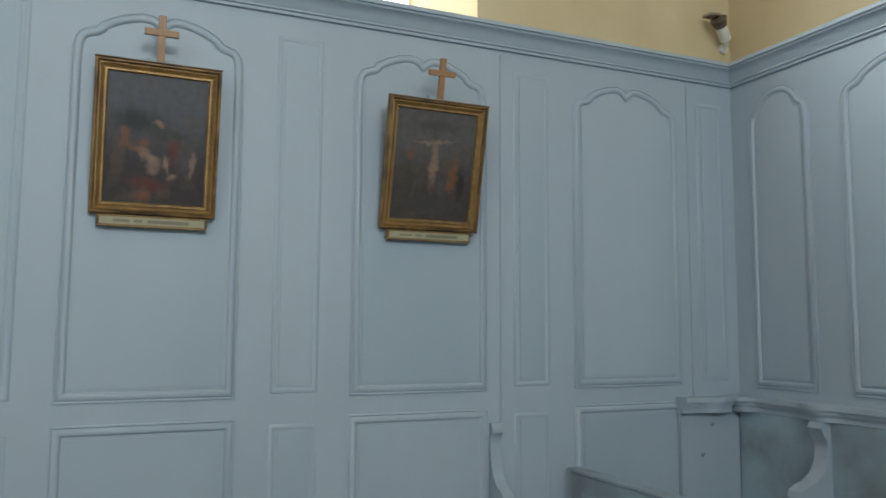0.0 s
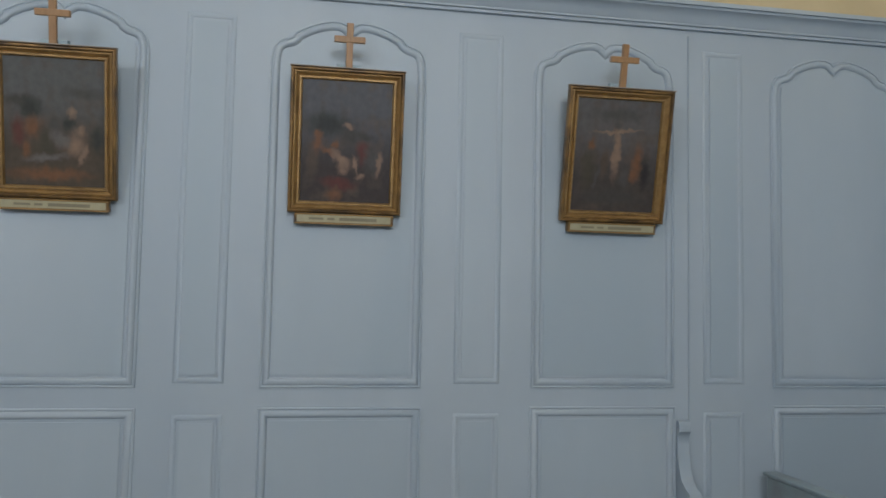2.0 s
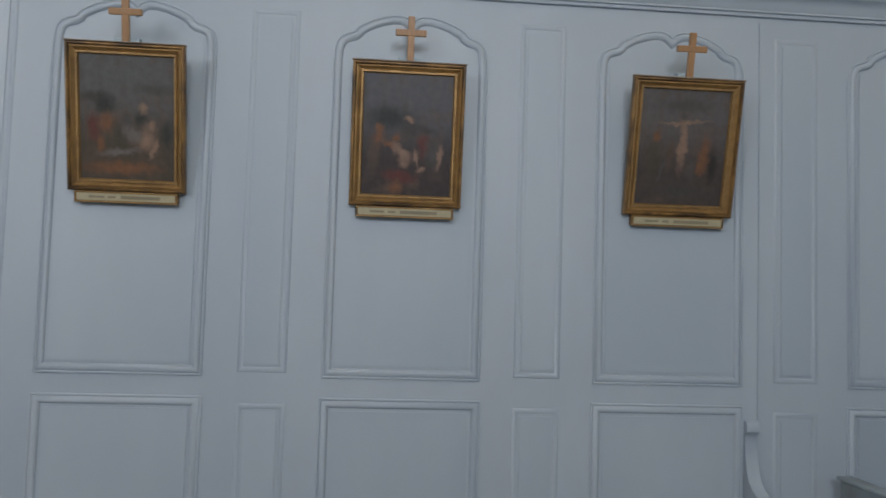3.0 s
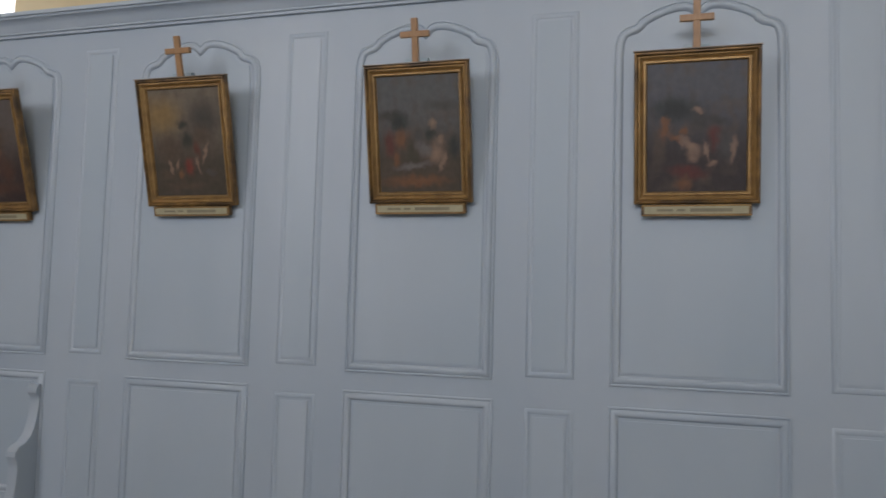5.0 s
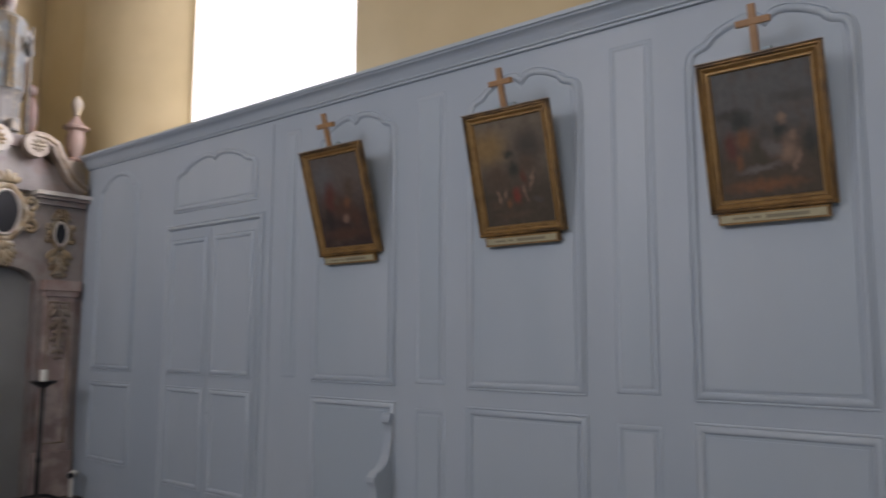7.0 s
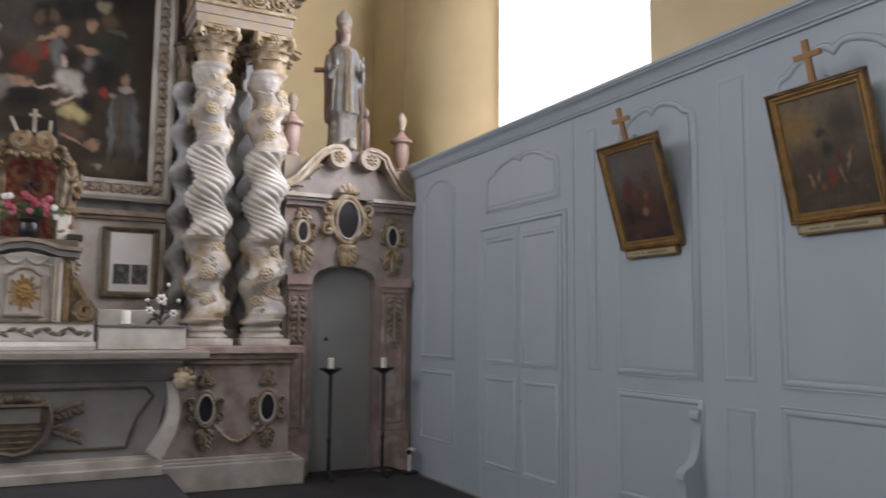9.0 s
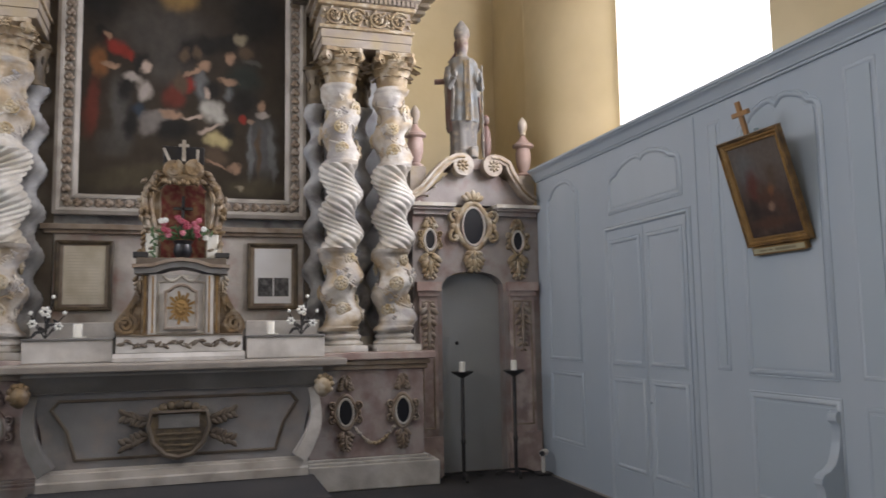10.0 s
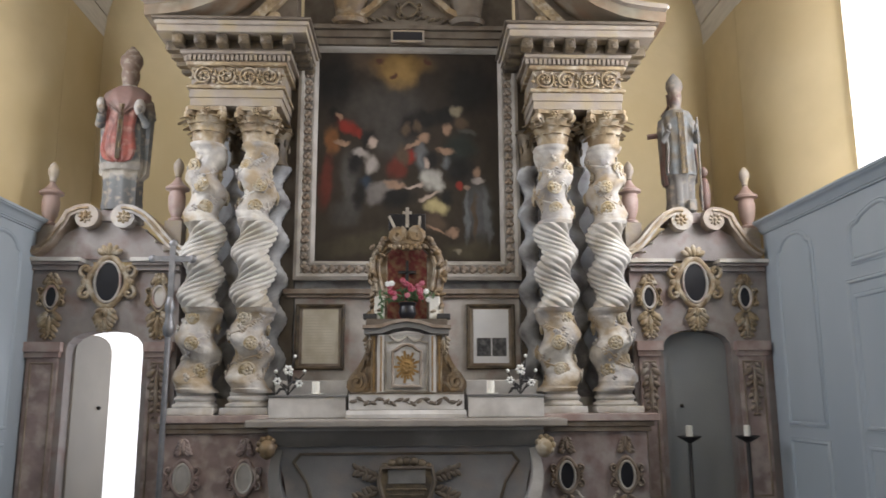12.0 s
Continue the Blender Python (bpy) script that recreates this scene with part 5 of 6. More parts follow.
def column(x, s, seed, phase):
    c = thing("twisted_column", (X0 + x, 6.98, 0), "white painted twisted column with spiral fluting and leafy capital", "column", "front columns of the altar screen")
    r, amp, pitch = 0.143, 0.037, 0.345
    bm = new_box((-0.19, -0.19, Z_BASE), (0.19, 0.19, Z_BASE + 0.055), 0.006)
    lathe(bm, [(0.178, Z_BASE + 0.056), (0.185, Z_BASE + 0.07), (0.178, Z_BASE + 0.085), (0.16, Z_BASE + 0.09), (0.152, Z_BASE + 0.105), (0.165, Z_BASE + 0.115), (0.168, Z_BASE + 0.13), (0.16, Z_BASE + 0.142),
               (0.145, Z_BASE + 0.15), (0.15, Z_BASE + 0.18)], 36)
    part("base", bm, STONE, c, "cream moulded base", 40)
    part("lower_drum", twisted(1.545, 2.235, r * 1.05, amp, pitch, s, phase, "carved", seed), CARVED, c, "carved drum with worn gilding", 60)
    part("fluted_drum", twisted(2.236, 2.955, r * 1.02, amp, pitch, s, phase, "flutes", seed, 96, 90), STONE, c, "white spiral fluted drum", 60)
    part("upper_drum", twisted(2.956, Z_CAP + 0.03, r * 0.95, amp * 0.95, pitch, s, phase, "carved", seed + 9), CARVED, c, "carved drum with worn gilding", 60)
    part("lower_foliage", vine(1.63, 2.17, r * 1.07, amp, pitch, s, phase, seed), CARVED, c, "worn gilt flowers", 60)
    part("upper_foliage", vine(3.04, 3.54, r * 0.97, amp * 0.95, pitch, s, phase, seed + 3), CARVED, c, "gilt flowers", 60)
    column_rosettes(c, 1.62, 2.19, r * 1.09, amp, pitch, s, phase, seed + 20, 8)
    column_rosettes(c, 3.00, 3.54, r * 1.0, amp * 0.95, pitch, s, phase, seed + 30)
    part("capital", capital(Z_CAP, 0.135, Z_TOP - Z_CAP, seed), GOLDEN, c, "ochre gilt leafy capital", 50)


for x, s, seed, ph in ((-1.735, -1, 1, 2.2), (-1.305, -1, 2, 2.6), (1.275, 1, 3, 0.6), (1.735, 1, 4, 1.0)):
    column(x, s, seed, ph)


def rear_column(x, s, seed, r):
    c = thing("rear_column", (X0 + x, 7.27, 0), "grey painted slender twisted column behind the front pair", "column", "rear columns of the altar screen")
    part("base", lathe(bmesh.new(), [(r * 1.5, 1.30), (r * 1.5, 1.42), (r * 1.3, 1.45), (r * 1.3, 1.5)], 24), STONE, c, smooth=40)
    part("shaft", twisted(1.5, 3.55, r, r * 0.45, 0.345, s, seed, "flutes", seed, 32, 130), BLUE_MARBLE, c, smooth=60)
    bell = lathe(bmesh.new(), [(r * 1.02, 3.551), (r * 1.15, 3.56), (r * 1.15, 3.58), (r, 3.60), (r, 3.70), (r * 1.15, 3.80), (r * 1.45, 3.86)], 24)
    for k in range(10):
        a = 2 * math.pi * k / 10
        lump(bell, (r * 1.12 * math.cos(a), r * 1.12 * math.sin(a), 3.72 + 0.05 * (k % 2)), (0.02, 0.02, 0.05))
    box(bell, (-r * 1.5, -r * 0.9, 3.861), (r * 1.5, r * 0.9, 3.90), 0.006)
    part("capital", bell, DARK_GOLD, c, smooth=50)


for x, s, seed in ((-1.52, -1, 1), (-1.185, -1, 2), (1.11, 1, 3), (1.50, 1, 4)):
    rear_column(x, s, seed, 0.085)

retable = thing("retable_wall", (X0, 7.36, 0.272), "grey-blue marbled back wall of the altar screen round the picture", "altar screen")
part("back", new_box((-1.95, 0.0, 0.0), (1.95, 0.16, 4.55), 0.004), BLUE_MARBLE, retable)
for s in (-1, 1):
    part("picture_jamb", new_box((min(s * 1.012, s * 1.19), -0.02, 1.5), (max(s * 1.012, s * 1.19), -0.003, 4.5), 0.006), DARK_BROWN, retable, "dark brown jamb beside the picture")
part("panel_below_picture", new_box((-1.0, -0.035, 1.24), (1.0, -0.001, 2.10), 0.006), STAINED, retable, "stained white painted panel")
bm = new_box((-1.10, -0.10, 2.13), (1.10, -0.001, 2.175), 0.006)
box(bm, (-1.07, -0.07, 2.10), (1.07, -0.001, 2.129), 0.004)
part("sill", bm, BROWN, retable)


def entablature(s):
    e = thing("entablature", (X0, 6.98, Z_TOP), "white and gilt carved entablature block over the paired columns", "entablature", "entablatures of the altar screen")

    def mb(a, b, y0, z0, z1):
        lo, hi = sorted((s * a, s * b))
        return (lo, y0, z0), (hi, 0.38, z1)

    bm = new_box(*mb(1.09, 1.87, -0.16, 0.002, 0.075), 0.004)
    box(bm, *mb(1.08, 1.88, -0.17, 0.076, 0.15), 0.004)
    part("architrave", bm, DUSTY, e, "dusty grey-white architrave")
    bm = new_box(*mb(1.06, 1.90, -0.195, 0.151, 0.182), 0.008)
    part("bead_moulding", bm, GOLDEN, e)
    part("frieze", new_box(*mb(1.09, 1.87, -0.155, 0.183, 0.355), 0.003), DUSTY, e)
    bm = bmesh.new()
    for k in range(4):
        cx = s * (1.195 + 0.19 * k)
        d = 1 if k % 2 else -1
        sweep(bm, [(p[0], -0.165, p[2]) for p in spiral((cx, 0.268), 0.082, 0.02, 0.5, 1.7 * d, 40)], 0.011, 0.022, sides=6)
        for j in range(6):
            a = 2 * math.pi * j / 6
            lump(bm, (cx + 0.03 * math.cos(a), -0.178, 0.268 + 0.03 * math.sin(a)), (0.019, 0.018, 0.012), (0, -a, 0))
        for j in range(8):
            a = 2 * math.pi * j / 8 + 0.2
            lump(bm, (cx + 0.105 * math.cos(a), -0.165, 0.268 + 0.075 * math.sin(a)), (0.026, 0.016, 0.012), (0, -a + 0.5, 0))
    for k in range(3):
        sweep(bm, [(s * 1.875, p[0], p[2]) for p in spiral((-0.02 + 0.15 * k, 0.268), 0.06, 0.02, 0.5, 1.6, 24)], 0.010, 0.02, (1, 0, 0), sides=6)
    part("frieze_relief", bm, GOLDEN, e, "carved gilt scrolls", 50)
    part("egg_moulding", new_box(*mb(1.05, 1.91, -0.205, 0.356, 0.392), 0.01), GOLDEN, e)
    # recess behind the dentils, coloured dark in place of shade
    part("dentil_band", new_box(*mb(1.05, 1.91, -0.20, 0.393, 0.445), 0.002), DARK_BROWN, e)
    bm = bmesh.new()
    for k in range(22):
        x = s * (1.035 + 0.04 * k)
        box(bm, (x - 0.012, -0.225, 0.396), (x + 0.012, -0.201, 0.443))
    for k in range(13):
        for xx in (s * 1.911, s * 1.049):
            y = -0.2 + 0.044 * k
            box(bm, (min(xx, xx + s * 0.02), y, 0.396), (max(xx, xx + s * 0.02), y + 0.024, 0.443))
    part("dentil_course", bm, DUSTY, e)["kind"] = "stuff"
    part("corona_bed", new_box(*mb(1.01, 1.95, -0.25, 0.446, 0.475), 0.006), DUSTY, e)
    # modillions below the overhang, with its shade in their colour
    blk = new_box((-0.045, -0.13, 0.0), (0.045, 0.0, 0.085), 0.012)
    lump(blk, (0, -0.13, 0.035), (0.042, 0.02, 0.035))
    me = mesh_of("modillion", blk, DARK_GOLD)
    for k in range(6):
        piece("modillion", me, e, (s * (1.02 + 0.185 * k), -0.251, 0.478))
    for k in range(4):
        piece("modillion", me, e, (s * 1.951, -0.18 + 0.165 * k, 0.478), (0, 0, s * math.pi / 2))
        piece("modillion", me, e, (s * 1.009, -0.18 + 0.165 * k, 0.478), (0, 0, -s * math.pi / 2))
    # soffit between the modillions, its shade given as dark brown
    part("corona_soffit", new_box(*mb(1.012, 1.948, -0.249, 0.476, 0.565), 0.003), DARK_BROWN, e)
    bm = new_box(*mb(0.86, 2.11, -0.41, 0.566, 0.625), 0.006)
    box(bm, *mb(0.84, 2.13, -0.43, 0.626, 0.665), 0.01)
    part("corona", bm, DUSTY, e, "dusty white projecting cornice")
    part("corona_top", new_box(*mb(0.82, 2.15, -0.45, 0.666, 0.692), 0.008), DARK_BROWN, e)
    # rising broken pediment
    bm = bmesh.new()
    path = [(2.22, 0.72), (2.06, 0.735), (1.86, 0.77), (1.64, 0.86), (1.45, 0.99), (1.30, 1.14), (1.20, 1.30), (1.15, 1.45)]
    sweep(bm, [(s * u, -0.12, v + 0.10) for u, v in path], 0.022, 0.36)
    part("raking_cornice", bm, DUSTY, e, "white curved broken pediment", 50)
    bm = bmesh.new()
    sweep(bm, [(s * u, -0.10, v + 0.028) for u, v in path], 0.048, 0.32)
    part("raking_soffit", bm, FADED_GREEN, e, "faded green and brown painted soffit", 50)
    bm = bmesh.new()
    for i in range(26):
        f = i / 25 * (len(path) - 2)
        k, q = int(f), f - int(f)
        u, v = path[k][0] + (path[k + 1][0] - path[k][0]) * q, path[k][1] + (path[k + 1][1] - path[k][1]) * q
        lump(bm, (s * u, -0.46, v + 0.10), (0.022, 0.02, 0.02))
    part("bead_edge", bm, STAINED, e, "", 60)
    pts = [(u, v - 0.02) for u, v in path[2:]]
    part("tympanum", prism(bmesh.new(), [(s * u, v) for u, v in [(1.86, 0.701)] + pts + [(1.0, 1.45), (1.0, 0.701)]], on_y, -0.05, 0.2), DARK_BROWN, e)
    bm = bmesh.new()
    sweep(bm, [(s * (1.46 - 0.4 * f), -0.09, 0.72 + 0.42 * f) for f in (0, 0.5, 1)], 0.045, 0.05)
    for k in range(9):
        f = k / 8
        box(bm, (s * (1.43 - 0.4 * f) - 0.016, -0.15, 0.74 + 0.42 * f), (s * (1.43 - 0.4 * f) + 0.016, -0.10, 0.78 + 0.42 * f))
    part("inner_raking_moulding", bm, GOLDEN, e)
    for u, v in ((1.62, 0.74), (1.55, 0.78), (1.70, 0.73), (1.27, 0.80), (1.20, 0.86)):
        bm = bmesh.new()
        lump(bm, (s * u, -0.09, v), (0.07, 0.06, 0.045), (0, 0.5 * s, 0), 2)
        part("carved_fruit", bm, GOLDEN, e, "", 60)


entablature(1)
entablature(-1)

crown_block = thing("retable_gable", (X0, 7.2, 4.70), "dark gilt gable and lintel over the big picture", "gable")
# upper parts coloured dark to stand in for the weak light up here
bm = new_box((-0.98, 0.0, 0.10), (0.98, 0.16, 0.17), 0.006)
box(bm, (-1.0, -0.03, 0.171), (1.0, 0.16, 0.215), 0.006)
part("lintel", bm, DARK_BROWN, crown_block)
part("lintel_band", new_box((-0.98, 0.02, 0.035), (0.98, 0.16, 0.099), 0.004), DARK_BROWN, crown_block)
bm = new_box((-0.165, -0.055, 0.03), (0.145, -0.0305, 0.15), 0.004)
pl = part("plaque_frame", bm, DUSTY, crown_block)
part("plaque", new_box((-0.145, -0.059, 0.05), (0.125, -0.0555, 0.13), 0), BLACK, pl, "small dark plaque")
part("gable_face", prism(bmesh.new(), [(-0.62, 0.217), (0.62, 0.217), (0.40, 0.33), (0.20, 0.50), (0.0, 0.58), (-0.20, 0.50), (-0.40, 0.33)], on_y, 0.02, 0.14), DARK_BROWN, crown_block)
bm = bmesh.new()
sweep(bm, [(u, 0.0, v) for u, v in ((-0.66, 0.235), (-0.52, 0.27), (-0.38, 0.35), (-0.2, 0.515), (0.0, 0.60), (0.2, 0.515), (0.38, 0.35), (0.52, 0.27), (0.66, 0.235))], 0.028, 0.06)
part("gable_edge", bm, OLD_GOLD, crown_block, smooth=40)
bm = bmesh.new()
cartouche(bm, 0.0, 0.38, 0.075, 0.07, 0.0)
for k in range(14):
    u = -0.4 + 0.8 * k / 13
    lump(bm, (u, 0.01, 0.25 + 0.06 * (1 - abs(u) * 2) + 0.015 * (k % 2)), (0.045, 0.02, 0.018), (0, 0.5 if u < 0 else -0.5, 0))
part("gable_relief", bm, DARK_GOLD, crown_block, "", 60)
for s in (-1, 1):
    bm = bmesh.new()
    lathe(bm, [(0.02, 0.218), (0.15, 0.22), (0.17, 0.26), (0.13, 0.30), (0.15, 0.42), (0.17, 0.55), (0.12, 0.66), (0.05, 0.7)], 24, (s * 0.55, 0.0), 0.7)
    part("vase", bm, OLD_GOLD if s < 0 else DARK_BROWN, crown_block, "", 40)
part("upper_wall", new_box((-1.0, 0.17, -0.15), (1.0, 0.33, 1.5), 0.004), DARK_BROWN, crown_block)

# ---------------------------------------------------------------- the big picture
PATCHES_SKY = [
    (0.406, 0.959, 0.266, 0.083, 0, "umber"), (0.462, 0.935, 0.168, 0.059, 0, "amber"), (0.448, 0.888, 0.098, 0.095, 0, "glory"), (0.364, 0.722, 0.266, 0.130, 0, "ash"),
    (0.413, 0.574, 0.126, 0.107, 0, "ash"), (0.343, 0.947, 0.025, 0.017, 0, "clay"), (0.420, 0.882, 0.020, 0.014, 0, "clay"), (0.608, 0.953, 0.020, 0.014, 0, "clay"),
    (0.846, 0.817, 0.154, 0.130, 0, "pitch"), (0.091, 0.852, 0.126, 0.130, 0, "pitch"), (0.503, 0.639, 0.059, 0.069, 0, "pitch"), (0.601, 0.675, 0.084, 0.050, 0, "pitch"),
    (0.706, 0.692, 0.084, 0.038, 0, "pitch"), (0.294, 0.083, 0.266, 0.059, -6, "earth"), (0.839, 0.053, 0.154, 0.047, 0, "earth"), (0.769, 0.047, 0.021, 0.014, 0, "cream")]
PATCHES_LEFT = [
    (0.056, 0.367, 0.042, 0.130, 5, "maroon"), (0.095, 0.686, 0.039, 0.050, 0, "pitch"), (0.084, 0.562, 0.045, 0.069, 0, "rust"), (0.133, 0.554, 0.049, 0.012, 0, "flesh"),
    (0.171, 0.627, 0.081, 0.033, 28, "scarlet"), (0.231, 0.601, 0.022, 0.028, 0, "scarlet"), (0.115, 0.680, 0.018, 0.024, 0, "flesh"), (0.168, 0.225, 0.091, 0.071, 0, "ash"),
    (0.189, 0.367, 0.053, 0.154, -8, "dove"), (0.210, 0.462, 0.036, 0.073, 15, "pitch"), (0.280, 0.570, 0.045, 0.050, 0, "pitch"), (0.301, 0.556, 0.024, 0.030, 15, "pale"),
    (0.245, 0.507, 0.048, 0.021, 10, "linen"), (0.294, 0.450, 0.041, 0.050, -10, "linen"), (0.269, 0.367, 0.039, 0.043, 0, "navy"), (0.231, 0.308, 0.035, 0.083, 0, "pitch")]
PATCHES_TABLE = [
    (0.441, 0.296, 0.098, 0.050, 0, "pitch"), (0.364, 0.343, 0.101, 0.026, -12, "cloth"), (0.319, 0.305, 0.056, 0.050, -20, "cloth"), (0.427, 0.355, 0.059, 0.017, 5, "flesh"),
    (0.441, 0.432, 0.059, 0.057, 0, "maroon"), (0.510, 0.497, 0.039, 0.036, 0, "scarlet"), (0.469, 0.503, 0.042, 0.050, 0, "umber"), (0.573, 0.491, 0.036, 0.077, -8, "blue"),
    (0.580, 0.580, 0.035, 0.025, 0, "flesh"), (0.531, 0.550, 0.053, 0.012, -15, "flesh"), (0.490, 0.621, 0.028, 0.033, 0, "umber"), (0.548, 0.633, 0.025, 0.028, 0, "umber"),
    (0.706, 0.473, 0.025, 0.043, 0, "blue")]
PATCHES_MAID = [
    (0.627, 0.476, 0.050, 0.043, 0, "pitch"), (0.613, 0.385, 0.049, 0.050, -20, "white"), (0.664, 0.367, 0.036, 0.054, 0, "white"), (0.531, 0.346, 0.059, 0.011, -5, "pale"),
    (0.613, 0.305, 0.064, 0.012, -15, "pale"), (0.597, 0.459, 0.017, 0.026, 0, "pale"), (0.650, 0.254, 0.064, 0.036, 12, "straw"), (0.643, 0.187, 0.073, 0.045, 20, "umber"),
    (0.650, 0.151, 0.064, 0.007, 20, "flesh"), (0.741, 0.136, 0.036, 0.019, 0, "flesh"), (0.710, 0.290, 0.031, 0.047, 0, "pitch")]
PATCHES_RIGHT = [
    (0.783, 0.527, 0.095, 0.085, 0, "bottle"), (0.783, 0.426, 0.087, 0.073, 0, "pitch"), (0.762, 0.710, 0.036, 0.033, 0, "cream"), (0.793, 0.653, 0.042, 0.031, 0, "umber"),
    (0.825, 0.607, 0.059, 0.015, 15, "dove"), (0.713, 0.627, 0.029, 0.031, 0, "flesh"), (0.706, 0.518, 0.050, 0.017, 8, "flesh"), (0.776, 0.349, 0.025, 0.022, 0, "scarlet"),
    (0.820, 0.341, 0.020, 0.017, 0, "flesh"), (0.881, 0.237, 0.077, 0.144, -4, "slate"), (0.818, 0.213, 0.015, 0.121, 0, "blue"), (0.926, 0.213, 0.020, 0.130, -6, "blue"),
    (0.860, 0.201, 0.017, 0.118, 0, "umber"), (0.874, 0.414, 0.021, 0.032, 0, "flesh"), (0.881, 0.378, 0.042, 0.013, 0, "linen")]
BIG = canvas("canvas_altarpiece", (0.032, 0.026, 0.021), (0.036, 0.029, 0.021),
             [(*row[:5], OILS[row[5]]) for row in PATCHES_SKY + PATCHES_LEFT + PATCHES_TABLE + PATCHES_MAID + PATCHES_RIGHT],
             0.42, 0.075, 1.3, 0.42, (0.045, 0.034, 0.027), 14, (0.6, 1.4))
pic = thing("altarpiece_painting", (X0, 7.325, 2.70), "very large dark oil painting in a white and gilt leaf-carved frame", "painting")
part("canvas", new_box((-0.845, 0.0, 0.0), (0.845, 0.012, 2.01), 0), BIG, pic, "darkened oil painting with small pale and red patches")


def ring(w0, w1, z0, z1, prof):
    return moulding([(w0, z0), (w0, z1), (w1, z1), (w1, z0)], prof, lambda u, v, d: Vector((u, -d, v)))


fr = part("frame", ring(-1.015, 1.015, -0.175, 2.175, [(0.0, 0.0), (0.0, 0.07), (0.03, 0.085), (0.055, 0.075), (0.062, 0.045), (0.128, 0.045), (0.135, 0.06), (0.15, 0.062), (0.175, 0.03), (0.178, 0.0)]), FRAME_WHITE, pic,
          "white painted moulded frame", 35)
bm = bmesh.new()
lump(bm, (0, 0, 0), (0.030, 0.02, 0.038))
lump(bm, (0.02, -0.008, -0.015), (0.018, 0.014, 0.026), (0, 0.6, 0))
lump(bm, (-0.02, -0.008, -0.015), (0.018, 0.014, 0.026), (0, -0.6, 0))
bead = mesh_of("frame_leaf", bm, BROWN, 60)
for k in range(27):
    for sx in (-1, 1):
        piece("frame_leaf", bead, fr, (sx * 0.92, -0.052, -0.04 + 0.078 * k))
for k in range(24):
    piece("frame_leaf", bead, fr, (-0.90 + 0.0783 * k, -0.052, -0.08), (0, math.pi / 2, 0))

# ---------------------------------------------------------------- framed notices
for x, sheet, tag in ((-0.77, PAPER, "aged cream"), (0.735, PAPER_WHITE, "white")):
    nt = thing("framed_notice", (X0 + x, 7.32, 1.74), f"{tag} printed notice in a dark gilt frame", "notice", "framed notices")
    part("frame", ring(-0.215, 0.215, 0.0, 0.575, [(0, 0), (0, 0.03), (0.012, 0.04), (0.025, 0.028), (0.034, 0.014), (0.036, 0)]), DARK_GOLD, nt, "", 35)
    part("mount", new_box((-0.19, -0.008, 0.025), (0.19, 0.002, 0.55), 0), BROWN, nt)
    part("sheet", new_box((-0.155, -0.013, 0.055), (0.160, -0.0085, 0.53), 0), sheet, nt)
    if sheet is PAPER:
        bm = bmesh.new()
        for k in range(16):
            box(bm, (-0.13, -0.0145, 0.10 + 0.025 * k), (0.10 + 0.03 * random.random(), -0.0132, 0.1035 + 0.025 * k))
        part("text_lines", bm, FAINT_PRINT, nt)["kind"] = "stuff"
    else:
        for a in (-0.125, 0.012):
            part("photograph", new_box((a, -0.0150, 0.115), (a + 0.125, -0.0132, 0.275), 0), PHOTO, nt)

# ---------------------------------------------------------------- the altar
altar = thing("altar", (X0, 6.35, 0.47), "grey tomb-shaped altar with stone top and gilt shield", "altar")
part("table_top", new_box((-1.20, 0.0, 0.815), (1.21, 0.70, 0.872), 0.012), TABLE_STONE, altar, "worn grey stone slab")
bm = prism(bmesh.new(), [(0.05, 0.675), (0.10, 0.675), (0.09, 0.70), (0.06, 0.735), (0.045, 0.78), (0.03, 0.79), (0.03, 0.8145), (0.4, 0.8145), (0.4, 0.6755)], lambda u, v, w: Vector((w, u, v)), -1.03, 1.03)
part("frieze_moulding", bm, SLATE, altar, smooth=40)
bm = bmesh.new()
rows = []
for k in range(11):
    f = k / 10
    z = 0.14 + (0.674 - 0.14) * f
    hw = 0.90 + 0.09 * f - 0.03 * math.sin(math.pi * f)
    y = 0.17 - 0.09 * f + 0.03 * math.sin(math.pi * f)
    rows.append([bm.verts.new(p) for p in ((-hw, 0.6, z), (-hw, y, z), (hw, y, z), (hw, 0.6, z))])
for a, b in zip(rows, rows[1:]):
    for i in range(4):
        bm.faces.new((a[i], a[(i + 1) % 4], b[(i + 1) % 4], b[i]))
bm.faces.new(rows[0][::-1])
bm.faces.new(rows[-1])
part("body", bm, ALTAR_GREY, altar, smooth=40)


def front_y(v):
    f = (v - 0.14) / 0.534
    return 0.17 - 0.09 * f + 0.03 * math.sin(math.pi * max(0, min(1, f)))


bm = moulding([(-0.70, 0.19), (-0.76, 0.40), (-0.86, 0.56), (-0.80, 0.63), (0.80, 0.63), (0.86, 0.56), (0.76, 0.40), (0.70, 0.19)], [(0, 0), (0.004, 0.012), (0.016, 0.014), (0.022, 0.004), (0.024, -0.004)],
              lambda u, v, d: Vector((u, front_y(v) - d, v)))
part("panel_frame", bm, DARK_BROWN, altar)
bm = prism(bmesh.new(), [(0.10, 0.003), (0.6, 0.003), (0.6, 0.139), (0.16, 0.139), (0.15, 0.12), (0.13, 0.115), (0.12, 0.07), (0.10, 0.06)], lambda u, v, w: Vector((w, u, v)), -0.93, 0.93)
part("base_moulding", bm, FRAME_WHITE, altar, "greyed white base moulding")
bm = bmesh.new()
